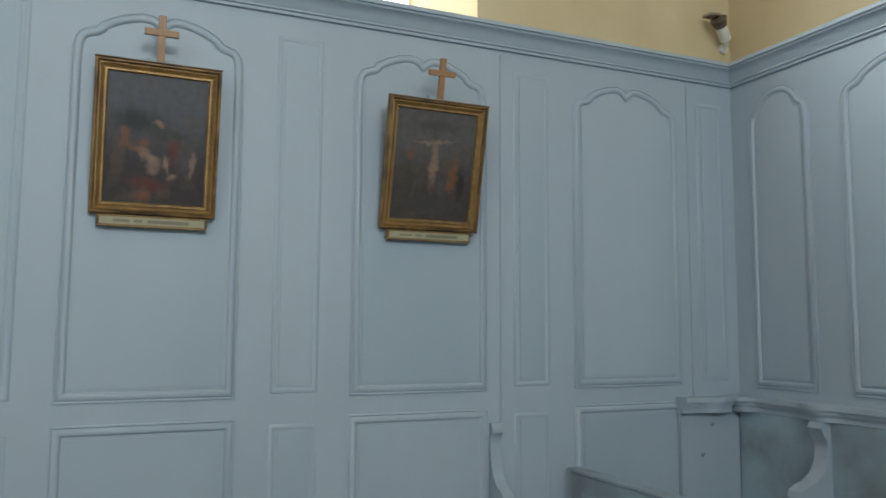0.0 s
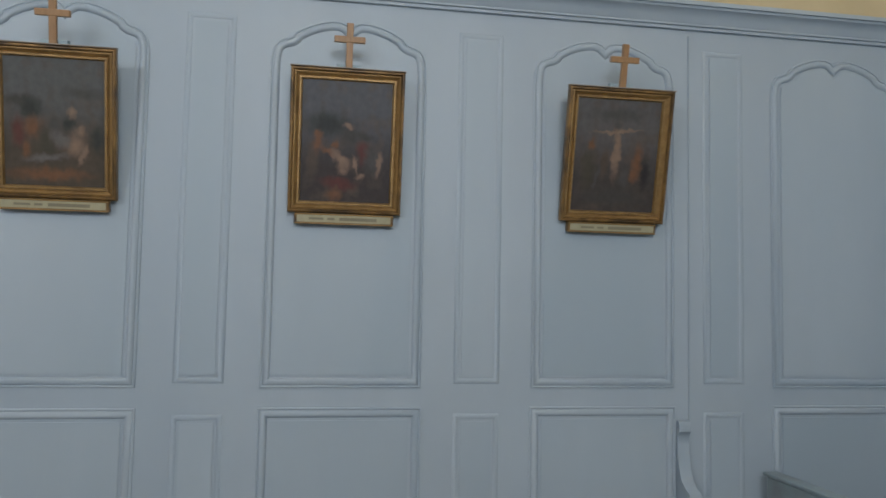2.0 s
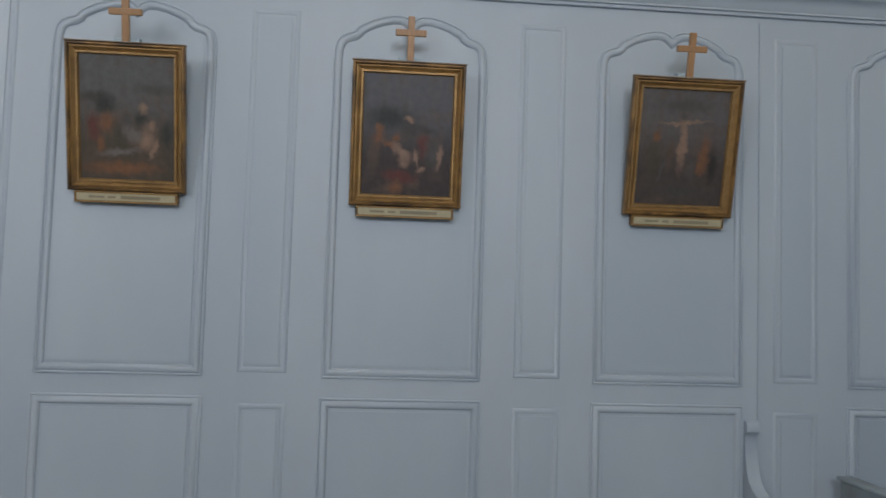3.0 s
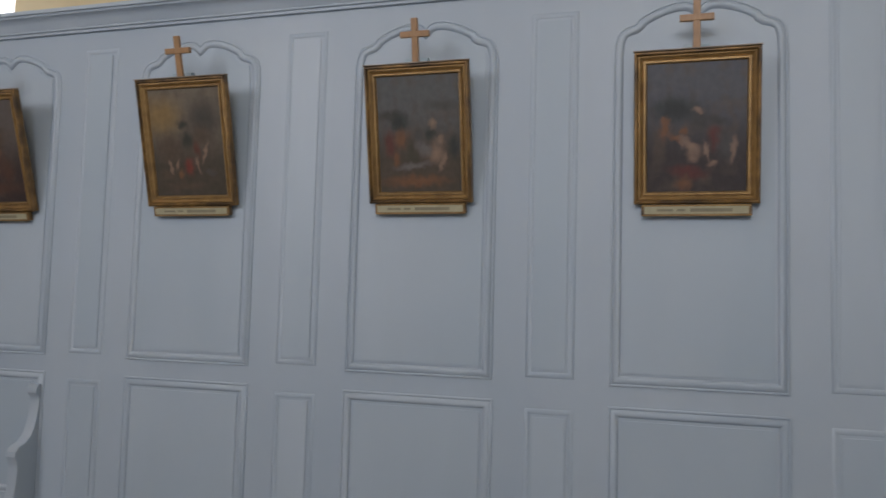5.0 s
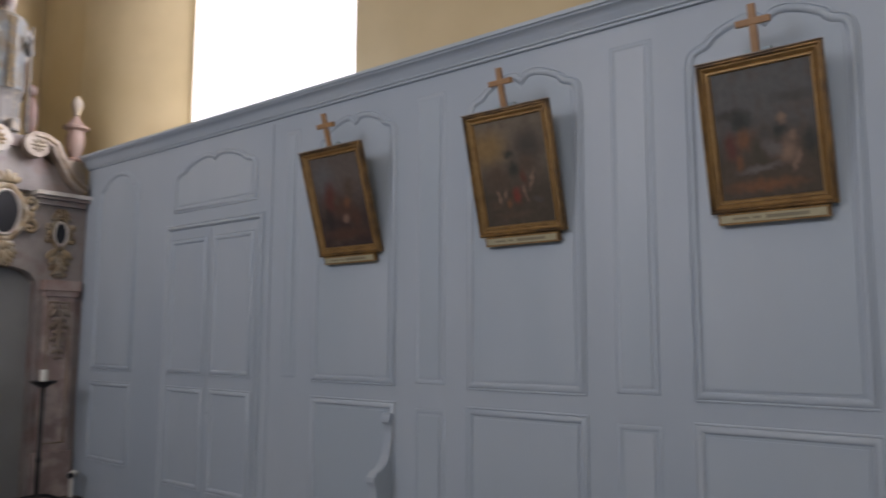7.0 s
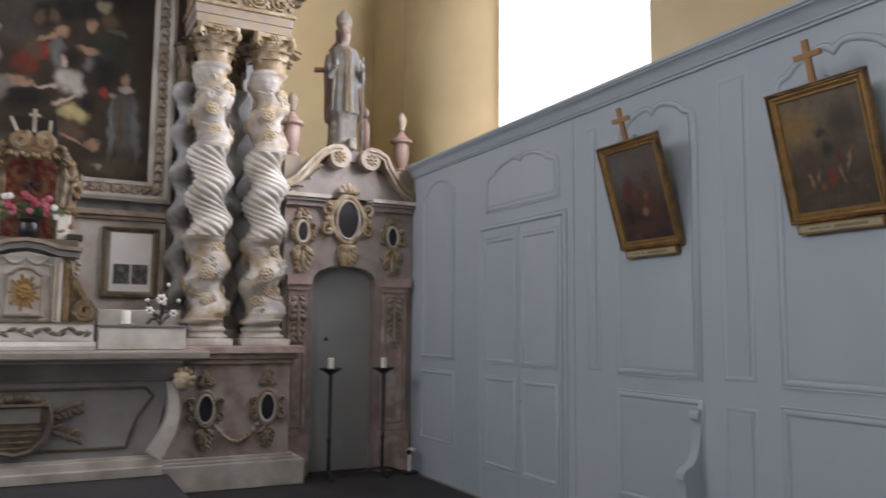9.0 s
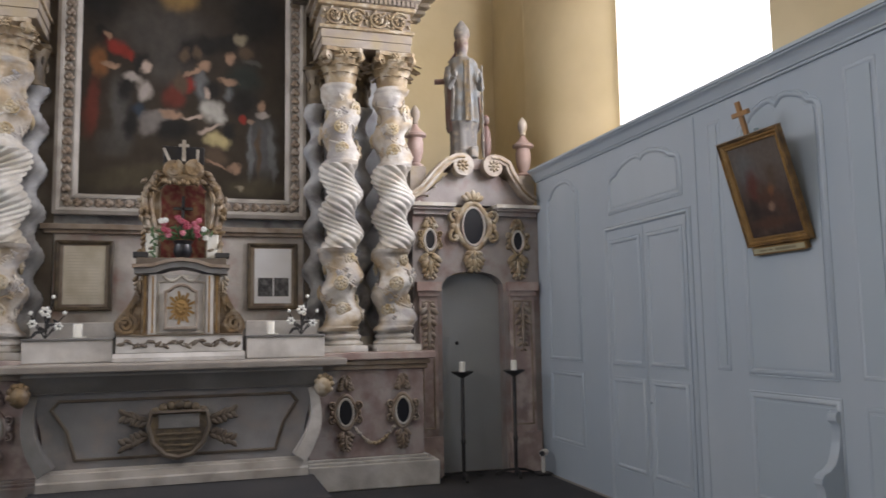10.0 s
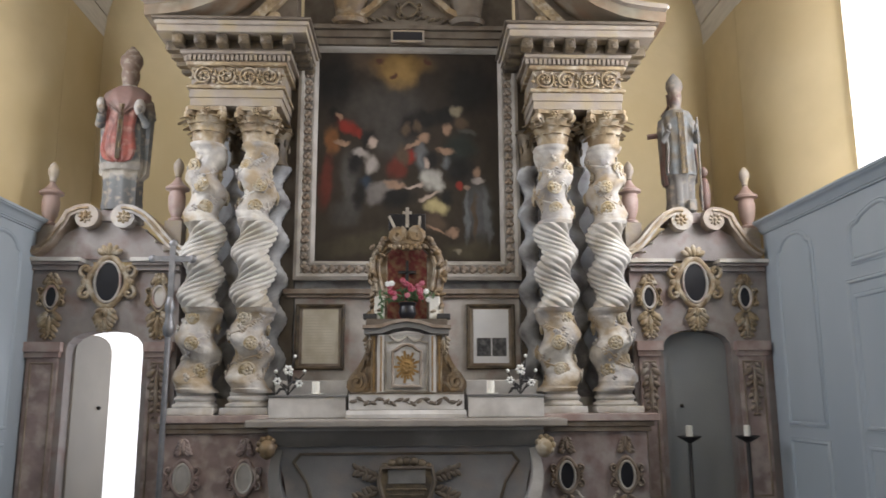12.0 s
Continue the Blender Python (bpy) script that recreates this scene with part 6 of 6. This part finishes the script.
SHIELD = [(-0.20, 0.53), (0.20, 0.53), (0.225, 0.42), (0.19, 0.29), (0.10, 0.20), (0, 0.175), (-0.10, 0.20), (-0.19, 0.29), (-0.225, 0.42)]
prism(bm, SHIELD, on_y, 0.105, 0.15)
shield = part("carved_shield", bm, DARK_GOLD, altar, "dull brown gilt carved shield", 30)
part("shield_rim", moulding(SHIELD, [(0, 0), (0.0, 0.022), (0.018, 0.028), (0.03, 0.006), (0.032, 0)], lambda u, v, d: Vector((u, 0.105 - d, v))), DARK_BROWN, shield, "", 40)
part("shield_chief", new_box((-0.14, 0.096, 0.40), (0.14, 0.1045, 0.50), 0.003), SLATE, shield, "slate grey upper field")
for k in range(4):
    half = 0.15 - 0.022 * k
    part("shield_bar", new_box((-half, 0.098, 0.35 - 0.04 * k), (half, 0.1045, 0.366 - 0.04 * k), 0.003), DARK_GOLD, shield)
bm = bmesh.new()
for k in range(-3, 4):
    lump(bm, (0.055 * k, 0.10, 0.565 - 0.005 * k * k), (0.036, 0.022, 0.034), (0, 0.2 * k, 0), 2)
part("shield_crest", bm, DARK_GOLD, altar, "", 60)
for s in (-1, 1):
    bm = bmesh.new()
    for rise, lift in ((0.06, 0.44), (-0.07, 0.36)):
        stem = [(s * (0.21 + 0.17 * f), 0.122, lift + rise * f) for f in [i / 5 for i in range(6)]]
        sweep(bm, stem, 0.007, 0.008, sides=6)
        for k, (x, y, z) in enumerate(stem[1:]):
            for d in (-1, 1):
                lump(bm, (x, y - 0.004, z + d * 0.02), (0.040, 0.010, 0.019), (0, -s * d * (0.5 + 0.3 * (k % 3)), 0), 2)
    part("palm_spray", bm, DARK_BROWN, altar, "dark brown carved palm branches", 60)
    bm = bmesh.new()
    sweep(bm, [(s * (0.955 + 0.05 * math.sin(3 * f) - 0.10 * f * f), 0.12, 0.66 - 0.52 * f) for f in [i / 12 for i in range(13)]], 0.045, 0.06, taper=lambda f: 0.7 + 0.5 * f)
    part("corner_bracket", bm, WHITE if s > 0 else SLATE, altar, "", 50)
    bm = bmesh.new()
    lump(bm, (s * 1.03, 0.03, 0.66), (0.062, 0.06, 0.075), detail=2)
    for k in range(9):
        a = 2 * math.pi * k / 9
        lump(bm, (s * 1.04 + 0.055 * math.cos(a), 0.045, 0.68 + 0.06 * math.sin(a)), (0.028, 0.03, 0.028))
    part("corner_knob", bm, GOLDEN if s > 0 else OLD_GOLD, altar, "gilt carved knob", 60)

Z_M = 1.343
for s in (-1, 1):
    gr = thing("altar_shelf", (X0 + s * 0.79, 6.72, Z_M), "white painted wooden shelf along the back of the altar", "shelf", "altar shelves")
    part("body", new_box((-0.305, 0.0, 0.002), (0.305, 0.25, 0.165), 0.006), WHITE, gr)
    part("top", new_box((-0.31, -0.012, 0.166), (0.31, 0.26, 0.182), 0.004), SLATE, gr)
    part("upper_step", new_box((-0.30, 0.262, 0.002), (0.30, 0.50, 0.30), 0.006), WHITE, gr)

# ---------------------------------------------------------------- tabernacle
tab = thing("tabernacle", (X0 - 0.005, 6.70, Z_M), "white and gilt carved tabernacle with a canopied niche on top", "tabernacle")
part("plinth", new_box((-0.455, -0.02, 0.062), (0.455, 0.34, 0.19), 0.006), WHITE, tab)
part("plinth_moulding", prism(bmesh.new(), [(-0.05, 0.002), (-0.05, 0.03), (-0.035, 0.045), (-0.022, 0.061), (0.34, 0.061), (0.34, 0.002)], lambda u, v, w: Vector((w, u, v)), -0.475, 0.475), WHITE, tab, "", 40)
part("plinth_cap", new_box((-0.465, -0.03, 0.1905), (0.465, 0.34, 0.1955), 0.002), OLD_GOLD, tab)
bm = bmesh.new()
for k in range(17):
    x = -0.42 + 0.84 * k / 16
    lump(bm, (x, -0.022, 0.13 + 0.02 * math.sin(k * 1.9)), (0.036, 0.010, 0.016), (0, 0.8 * math.sin(k * 2.3), 0))
sweep(bm, [(-0.42 + 0.84 * k / 40, -0.022, 0.13 + 0.022 * math.sin(k * 0.8)) for k in range(41)], 0.006, 0.006, sides=6)
part("plinth_relief", bm, DARK_BROWN, tab, "dark carved foliage", 60)
part("body", new_box((-0.235, 0.02, 0.196), (0.235, 0.32, 0.66), 0.004), WHITE, tab)
part("body_moulding", moulding([(-0.175, 0.205), (-0.175, 0.60), (-0.10, 0.615), (0, 0.65), (0.10, 0.615), (0.175, 0.60), (0.175, 0.205)], [(0, 0), (0.002, 0.012), (0.012, 0.012), (0.016, 0.0)], lambda u, v, w: Vector((u, 0.0195 - w, v))), WARM_GREY, tab)
for s in (-1, 1):
    for x in (0.205, 0.262):
        part("corner_strip", new_box((s * x - 0.022, -0.005 if x < 0.25 else 0.03, 0.197), (s * x + 0.022, 0.05, 0.655), 0.006), WHITE if x < 0.25 else OLD_GOLD, tab)
        bmk = new_box((s * x - 0.006, -0.009 if x < 0.25 else 0.026, 0.21), (s * x + 0.006, -0.004 if x < 0.25 else 0.031, 0.645), 0.002)
        part("gilt_fillet", bmk, GILT, tab)
    bm = bmesh.new()
    prof = [(0.27, 0.20), (0.455, 0.20), (0.48, 0.24), (0.478, 0.29), (0.445, 0.345), (0.395, 0.40), (0.355, 0.47), (0.33, 0.54), (0.305, 0.60), (0.27, 0.62)]
    prism(bm, [(s * u, v) for u, v in prof], on_y, 0.06, 0.22)
    sweep(bm, [(p[0], 0.055, p[2]) for p in spiral((s * 0.395, 0.28), 0.078, 0.012, 1.2, 2.0 * s, 40)], 0.012, 0.02)
    for k in range(4):
        sweep(bm, [(s * (0.295 + 0.026 * k + 0.06 * f * f), 0.055, 0.58 - 0.06 * k - 0.2 * f) for f in [i / 6 for i in range(7)]], 0.006, 0.012)
    part("side_scroll", bm, OLD_GOLD, tab, "gilt carved scroll", 50)
    bm = bmesh.new()
    drop(bm, s * 0.30, 0.64, 0.50, 0.07, 51, 0.05)
    part("side_drop", bm, OLD_GOLD, tab, "", 60)
arch_top = [(-0.125, 0.235), (-0.125, 0.53), (-0.09, 0.545), (-0.055, 0.575), (0, 0.59), (0.055, 0.575), (0.09, 0.545), (0.125, 0.53), (0.125, 0.235)]
d = part("door", prism(bmesh.new(), arch_top, on_y, 0.004, 0.019), WARM_GREY, tab)
part("door_field", prism(bmesh.new(), [(u * 0.8, 0.40 + (v - 0.40) * 0.86) for u, v in arch_top], on_y, -0.0015, 0.0035), WHITE, d, "white door field")
part("door_frame", moulding(arch_top, [(0, 0), (0.003, 0.024), (0.016, 0.026), (0.024, 0.008), (0.028, 0)], lambda u, v, w: Vector((u, 0.004 - w, v))), BROWN, d)
bm = bmesh.new()
lump(bm, (0, 0.0, 0.40), (0.06, 0.009, 0.075), detail=2)
for k in range(7):
    lump(bm, (0.028 * math.cos(k * 0.9), -0.008, 0.40 + 0.036 * math.sin(k * 0.9)), (0.014, 0.005, 0.014))
part("sunburst", bm, GILT, d, "gilt sunburst relief", 60)
for k in range(18):
    a = 2 * math.pi * k / 18
    rr = 0.13 if k % 2 else 0.10
    ray = bmesh.new()
    sweep(ray, [(0.05 * math.cos(a), 0.0, 0.40 + 0.06 * math.sin(a)), (rr * 0.8 * math.cos(a), -0.004, 0.40 + rr * math.sin(a))], 0.010, 0.005)
    part("ray", ray, GILT, d, "", 60)
bm = bmesh.new()
for c in (-0.07, 0.07):
    sweep(bm, [(c + 0.068 * f, 0.008, 0.648 - 0.042 * (1 - f * f)) for f in [-1 + i / 5 for i in range(11)]], 0.012, 0.012, sides=8, taper=lambda f: 0.6 + 1.2 * math.sin(math.pi * f) * 0.5)
part("swag", bm, WARM_GREY, tab, "", 60)
top = [(-0.34, 0.66), (-0.20, 0.665), (-0.10, 0.70), (0, 0.715), (0.10, 0.70), (0.20, 0.665), (0.34, 0.66)]
bm = prism(bmesh.new(), top + [(0.34, 0.70), (0.21, 0.705), (0.11, 0.74), (0, 0.755), (-0.11, 0.74), (-0.21, 0.705), (-0.34, 0.70)], on_y, -0.03, 0.33)
part("cornice", bm, SLATE, tab, "", 40)
bm = prism(bmesh.new(), [(u * 1.04, v + 0.0445) for u, v in top] + [(0.355, 0.73), (0.22, 0.735), (0.11, 0.77), (0, 0.785), (-0.11, 0.77), (-0.22, 0.735), (-0.355, 0.73)], on_y, -0.05, 0.34)
part("cornice_top", bm, BROWN, tab, "", 40)
part("niche_floor", new_box((-0.33, 0.0, 0.735), (0.33, 0.32, 0.785), 0.004), DARK_BROWN, tab)
part("niche_back", prism(bmesh.new(), [(-0.20, 0.79), (-0.20, 1.32), (-0.12, 1.40), (0, 1.43), (0.12, 1.40), (0.20, 1.32), (0.20, 0.79)], on_y, 0.22, 0.25), RED_CLOTH, tab, "red and gold patterned back")
for s in (-1, 1):
    bm = bmesh.new()
    rnd = random.Random(60 + s)
    path = [(0.27, 0.79), (0.255, 0.90), (0.25, 1.02), (0.275, 1.14), (0.28, 1.25), (0.24, 1.35), (0.16, 1.42), (0.08, 1.46)]
    sweep(bm, [(s * u, 0.12, v) for u, v in path], 0.042, 0.06, sides=8)
    sweep(bm, [(s * (u - 0.045), 0.09, v) for u, v in path[2:]], 0.02, 0.03, sides=8)
    for u, v in path:
        for q in range(5):
            lump(bm, (s * (u + rnd.uniform(-0.045, 0.05)), 0.07 + rnd.uniform(-0.02, 0.03), v + rnd.uniform(-0.05, 0.05)), (0.035, 0.022, 0.018), (0, rnd.uniform(-1.5, 1.5), 0))
    part("canopy_side", bm, OLD_GOLD, tab, "leaf-carved gilt canopy side", 60)
    part("niche_side", new_box((min(s * 0.165, s * 0.225), 0.15, 0.79), (max(s * 0.165, s * 0.225), 0.219, 1.33), 0.01), OLD_GOLD, tab, "dull gilt niche side")
    part("niche_block", new_box((s * 0.30 - 0.055, 0.02, 0.787), (s * 0.30 + 0.055, 0.14, 0.83), 0.006), IRON, tab)
    bm = new_box((s * 0.225 - 0.045, 0.06, 0.787), (s * 0.225 + 0.045, 0.10, 0.98), 0.01)
    part("standing_card", bm, WAX, tab)
bm = bmesh.new()
lump(bm, (0, 0.10, 1.42), (0.14, 0.09, 0.06), detail=2)
for s in (-1, 1):
    lump(bm, (s * 0.075, 0.08, 1.48), (0.085, 0.07, 0.085), detail=2)
    for turns, y in ((0.075, 0.02), (0.05, 0.004)):
        sweep(bm, [(p[0], y + 0.02, p[2]) for p in spiral((s * 0.075, 1.48), turns, 0.015, 1.2, 1.5 * s, 26)], 0.012, 0.02)
    for k in range(4):
        lump(bm, (s * (0.19 + 0.018 * k), 0.08, 1.45 - 0.035 * k), (0.035, 0.04, 0.03), (0, s * 0.5, 0), 2)
for k in range(9):
    lump(bm, (-0.14 + 0.035 * k, 0.03, 1.385 - 0.014 * (k % 2)), (0.022, 0.02, 0.026))
part("canopy_crown", bm, OLD_GOLD, tab, "gilt shell-shaped canopy crown", 60)
bm = new_box((-0.155, 0.11, 1.53), (0.155, 0.13, 1.68), 0.004)
part("black_card", bm, BLACK, tab)
bm = bmesh.new()
sweep(bm, [(0, 0.06, 1.55), (0, 0.06, 1.72)], 0.014, 0.012)
sweep(bm, [(-0.038, 0.06, 1.675), (0.038, 0.06, 1.675)], 0.011, 0.0125)
part("top_cross", bm, WARM_GREY, tab)
for s, top_x in ((-1, 0.15), (1, 0.105)):
    bm = bmesh.new()
    sweep(bm, [(s * 0.10, 0.07, 1.54), (s * top_x, 0.07, 1.65)], 0.011, 0.010)
    part("pale_upright", bm, WARM_GREY, tab)
bm = bmesh.new()
sweep(bm, [(0, 0.17, 0.95), (0, 0.17, 1.29)], 0.012, 0.01)
sweep(bm, [(-0.075, 0.17, 1.19), (0.075, 0.17, 1.19)], 0.011, 0.01)
part("niche_cross", bm, IRON, tab, "small dark cross")

vase = thing("flower_vase", (X0 + 0.0, 6.72, Z_M + 0.787), "black vase of pink and white flowers before the niche", "vase")
part("pot", lathe(bmesh.new(), [(0.045, 0.0), (0.06, 0.01), (0.072, 0.05), (0.06, 0.10), (0.075, 0.125), (0.07, 0.13)], 22), BLACK, vase, "shiny black pot", 40)
rnd = random.Random(77)
blooms = [None, None, bmesh.new()]
for k in range(22):
    x, z = rnd.uniform(-0.17, 0.17), rnd.uniform(0.13, 0.27)
    c = Vector((x, -0.03 + rnd.uniform(-0.03, 0.03), z + 0.05 * (1 - abs(x) * 5)))
    white = abs(x) > 0.11 and k % 2 or k == 4
    target = bmesh.new()
    for p in range(7):
        a = 2 * math.pi * p / 7
        lump(target, c + Vector((0.014 * math.cos(a), -0.006, 0.014 * math.sin(a))), (0.012, 0.007, 0.009), (0, -a, 0))
    lump(target, c + Vector((0, -0.010, 0)), (0.008, 0.008, 0.008))
    part("white_flower" if white else "pink_flower", target, WHITE_PETAL if white else PINK_PETAL, vase, "", 60)
for k in range(70):
    a, r = rnd.uniform(0, 6.3), rnd.uniform(0.03, 0.17)
    lump(blooms[2], (r * 1.3 * math.cos(a), rnd.uniform(-0.03, 0.03), 0.15 + 0.09 * rnd.random() - 0.05 * r), (0.03, 0.004, 0.011), (rnd.uniform(-1, 1), rnd.uniform(-2, 2), 0))
for k in range(14):
    lump(blooms[2], (-0.2 - 0.03 * rnd.random(), -0.01, 0.22 - 0.02 * k), (0.026, 0.004, 0.010), (0, rnd.uniform(-2, 2), 0))
part("greenery", blooms[2], LEAF, vase, "fine green foliage", 60)["kind"] = "stuff"

for x in (-0.735, 0.675):
    cd = thing("altar_candle", (X0 + x, 6.80, Z_M + 0.183), "short white candle on a small dish on the altar shelf", "candle", "altar candles")
    part("dish", lathe(bmesh.new(), [(0.03, 0.0), (0.062, 0.004), (0.064, 0.01), (0.04, 0.008)], 20), WAX, cd, smooth=40)
    part("wax", lathe(bmesh.new(), [(0.031, 0.0105), (0.032, 0.10), (0.028, 0.106), (0.006, 0.103)], 20), WAX, cd, smooth=40)

for x, s in ((-0.965, -1), (0.925, 1)):
    fl = thing("flower_spray", (X0 + x, 6.86, Z_M + 0.183), "black stemmed spray of white artificial flowers with buds", "flowers", "flower sprays")
    stems = bmesh.new()
    for k, (u, v, r) in enumerate(((0.0, 0.20, 0.042), (-0.085, 0.11, 0.034), (0.09, 0.09, 0.034), (0.02, 0.17, 0.02))):
        sweep(stems, [(0, 0, 0.0), (u * 0.4, 0, v * 0.5), (u, -0.01, v)], 0.005, 0.005)
        head = bmesh.new()
        for p in range(6):
            a = 2 * math.pi * p / 6
            lump(head, (u + r * 0.6 * math.cos(a), -0.02, v + r * 0.6 * math.sin(a)), (r * 0.46, 0.008, r * 0.38), (0, -a, 0))
        hd = part("flower", head, WHITE_PETAL, fl, "white artificial flower", 60)
        bm = bmesh.new()
        lump(bm, (u, -0.028, v), (r * 0.24, 0.006, r * 0.24))
        part("flower_eye", bm, IRON, hd)
    for u, v in ((0.05, 0.31), (-0.10, 0.19), (0.13, 0.19)):
        sweep(stems, [(0, 0, 0.0), (u * 0.6, 0, v * 0.6), (u, 0, v - 0.02)], 0.004, 0.004)
        bm = bmesh.new()
        lump(bm, (u, -0.005, v), (0.016, 0.014, 0.018))
        part("bud", bm, WHITE_PETAL, fl, "", 60)
    for k in range(6):
        lump(stems, (0.03 * (k - 2.5), -0.005, 0.03 + 0.018 * k), (0.04, 0.005, 0.012), (0, 0.8 * (k % 3 - 1), 0))
    part("stem", stems, IRON, fl)

# ---------------------------------------------------------------- standing candlesticks, cross and small things
for x, y in ((2.30, 6.84), (2.78, 6.84)):
    cs = thing("candle_stand", (X0 + x, y, 0.272), "tall thin black iron candle stand with a stub of candle", "candle stand", "candle stands")
    bm = bmesh.new()
    lathe(bm, [(0.016, 0.0), (0.016, 0.3), (0.022, 0.31), (0.022, 0.33), (0.016, 0.34), (0.016, 0.875)], 12)
    part("pole", bm, IRON, cs, smooth=40)
    part("dish", lathe(bmesh.new(), [(0.016, 0.855), (0.04, 0.87), (0.075, 0.89), (0.096, 0.905), (0.096, 0.911), (0.03, 0.90)], 24), IRON, cs, smooth=40)
    part("candle", lathe(bmesh.new(), [(0.027, 0.902), (0.027, 0.99), (0.02, 0.995), (0.004, 0.99)], 16), WAX, cs, smooth=40)
    for k in range(3):
        a = 0.4 + 2 * math.pi * k / 3
        bm = bmesh.new()
        sweep(bm, [(0, 0, 0.06), (0.10 * math.cos(a), 0.10 * math.sin(a), 0.045), (0.2 * math.cos(a), 0.2 * math.sin(a) * 0.8, 0.012)], 0.012, 0.010, (0, 0, 1))
        part("foot", bm, IRON, cs)

cross = thing("processional_cross", (-1.875, 6.55, 0.272), "tall dull silver processional cross on a pole standing by the pedestal", "cross")
part("pole", lathe(bmesh.new(), [(0.022, 0.0), (0.022, 1.87)], 14), STEEL, cross, smooth=40)
part("collar", lathe(bmesh.new(), [(0.022, 1.70), (0.04, 1.72), (0.045, 1.78), (0.03, 1.83), (0.03, 1.89), (0.042, 1.93), (0.032, 1.98), (0.02, 2.01)], 16), STEEL, cross, smooth=40)
bm = bmesh.new()
sweep(bm, [(0, 0, 2.0), (0, 0, 2.43)], 0.022, 0.010)
sweep(bm, [(-0.155, 0, 2.315), (0.155, 0, 2.315)], 0.022, 0.0105)
for x, z in ((-0.155, 2.315), (0.155, 2.315), (0, 2.44)):
    lump(bm, (x, 0, z), (0.035, 0.014, 0.035), detail=2)
part("cross_head", bm, STEEL, cross, smooth=50)
for z in (0.0,):
    part("foot_block", lathe(bmesh.new(), [(0.13, 0.0), (0.13, 0.03), (0.05, 0.06), (0.024, 0.12)], 20), STEEL, cross, smooth=40)

sen = thing("floor_spotlight", (3.0, 6.80, 0.272), "small white floor spotlight with a dark lens in the corner", "spotlight")
part("stem", new_box((-0.012, -0.012, 0.0), (0.012, 0.012, 0.17), 0.002), PLASTIC, sen)
bm = bmesh.new()
sweep(bm, [(0.03, 0.02, 0.19), (-0.03, -0.05, 0.19)], 0.032, 0.028, (0, 0, 1), sides=12)
hs = part("housing", bm, PLASTIC, sen, smooth=40)
bm = bmesh.new()
sweep(bm, [(-0.029, -0.049, 0.19), (-0.036, -0.058, 0.19)], 0.026, 0.022, (0, 0, 1), sides=12)
part("lens", bm, BLACK, hs)
part("base", new_box((-0.07, -0.05, 0.0), (0.07, 0.05, 0.02), 0.006), IRON, sen)
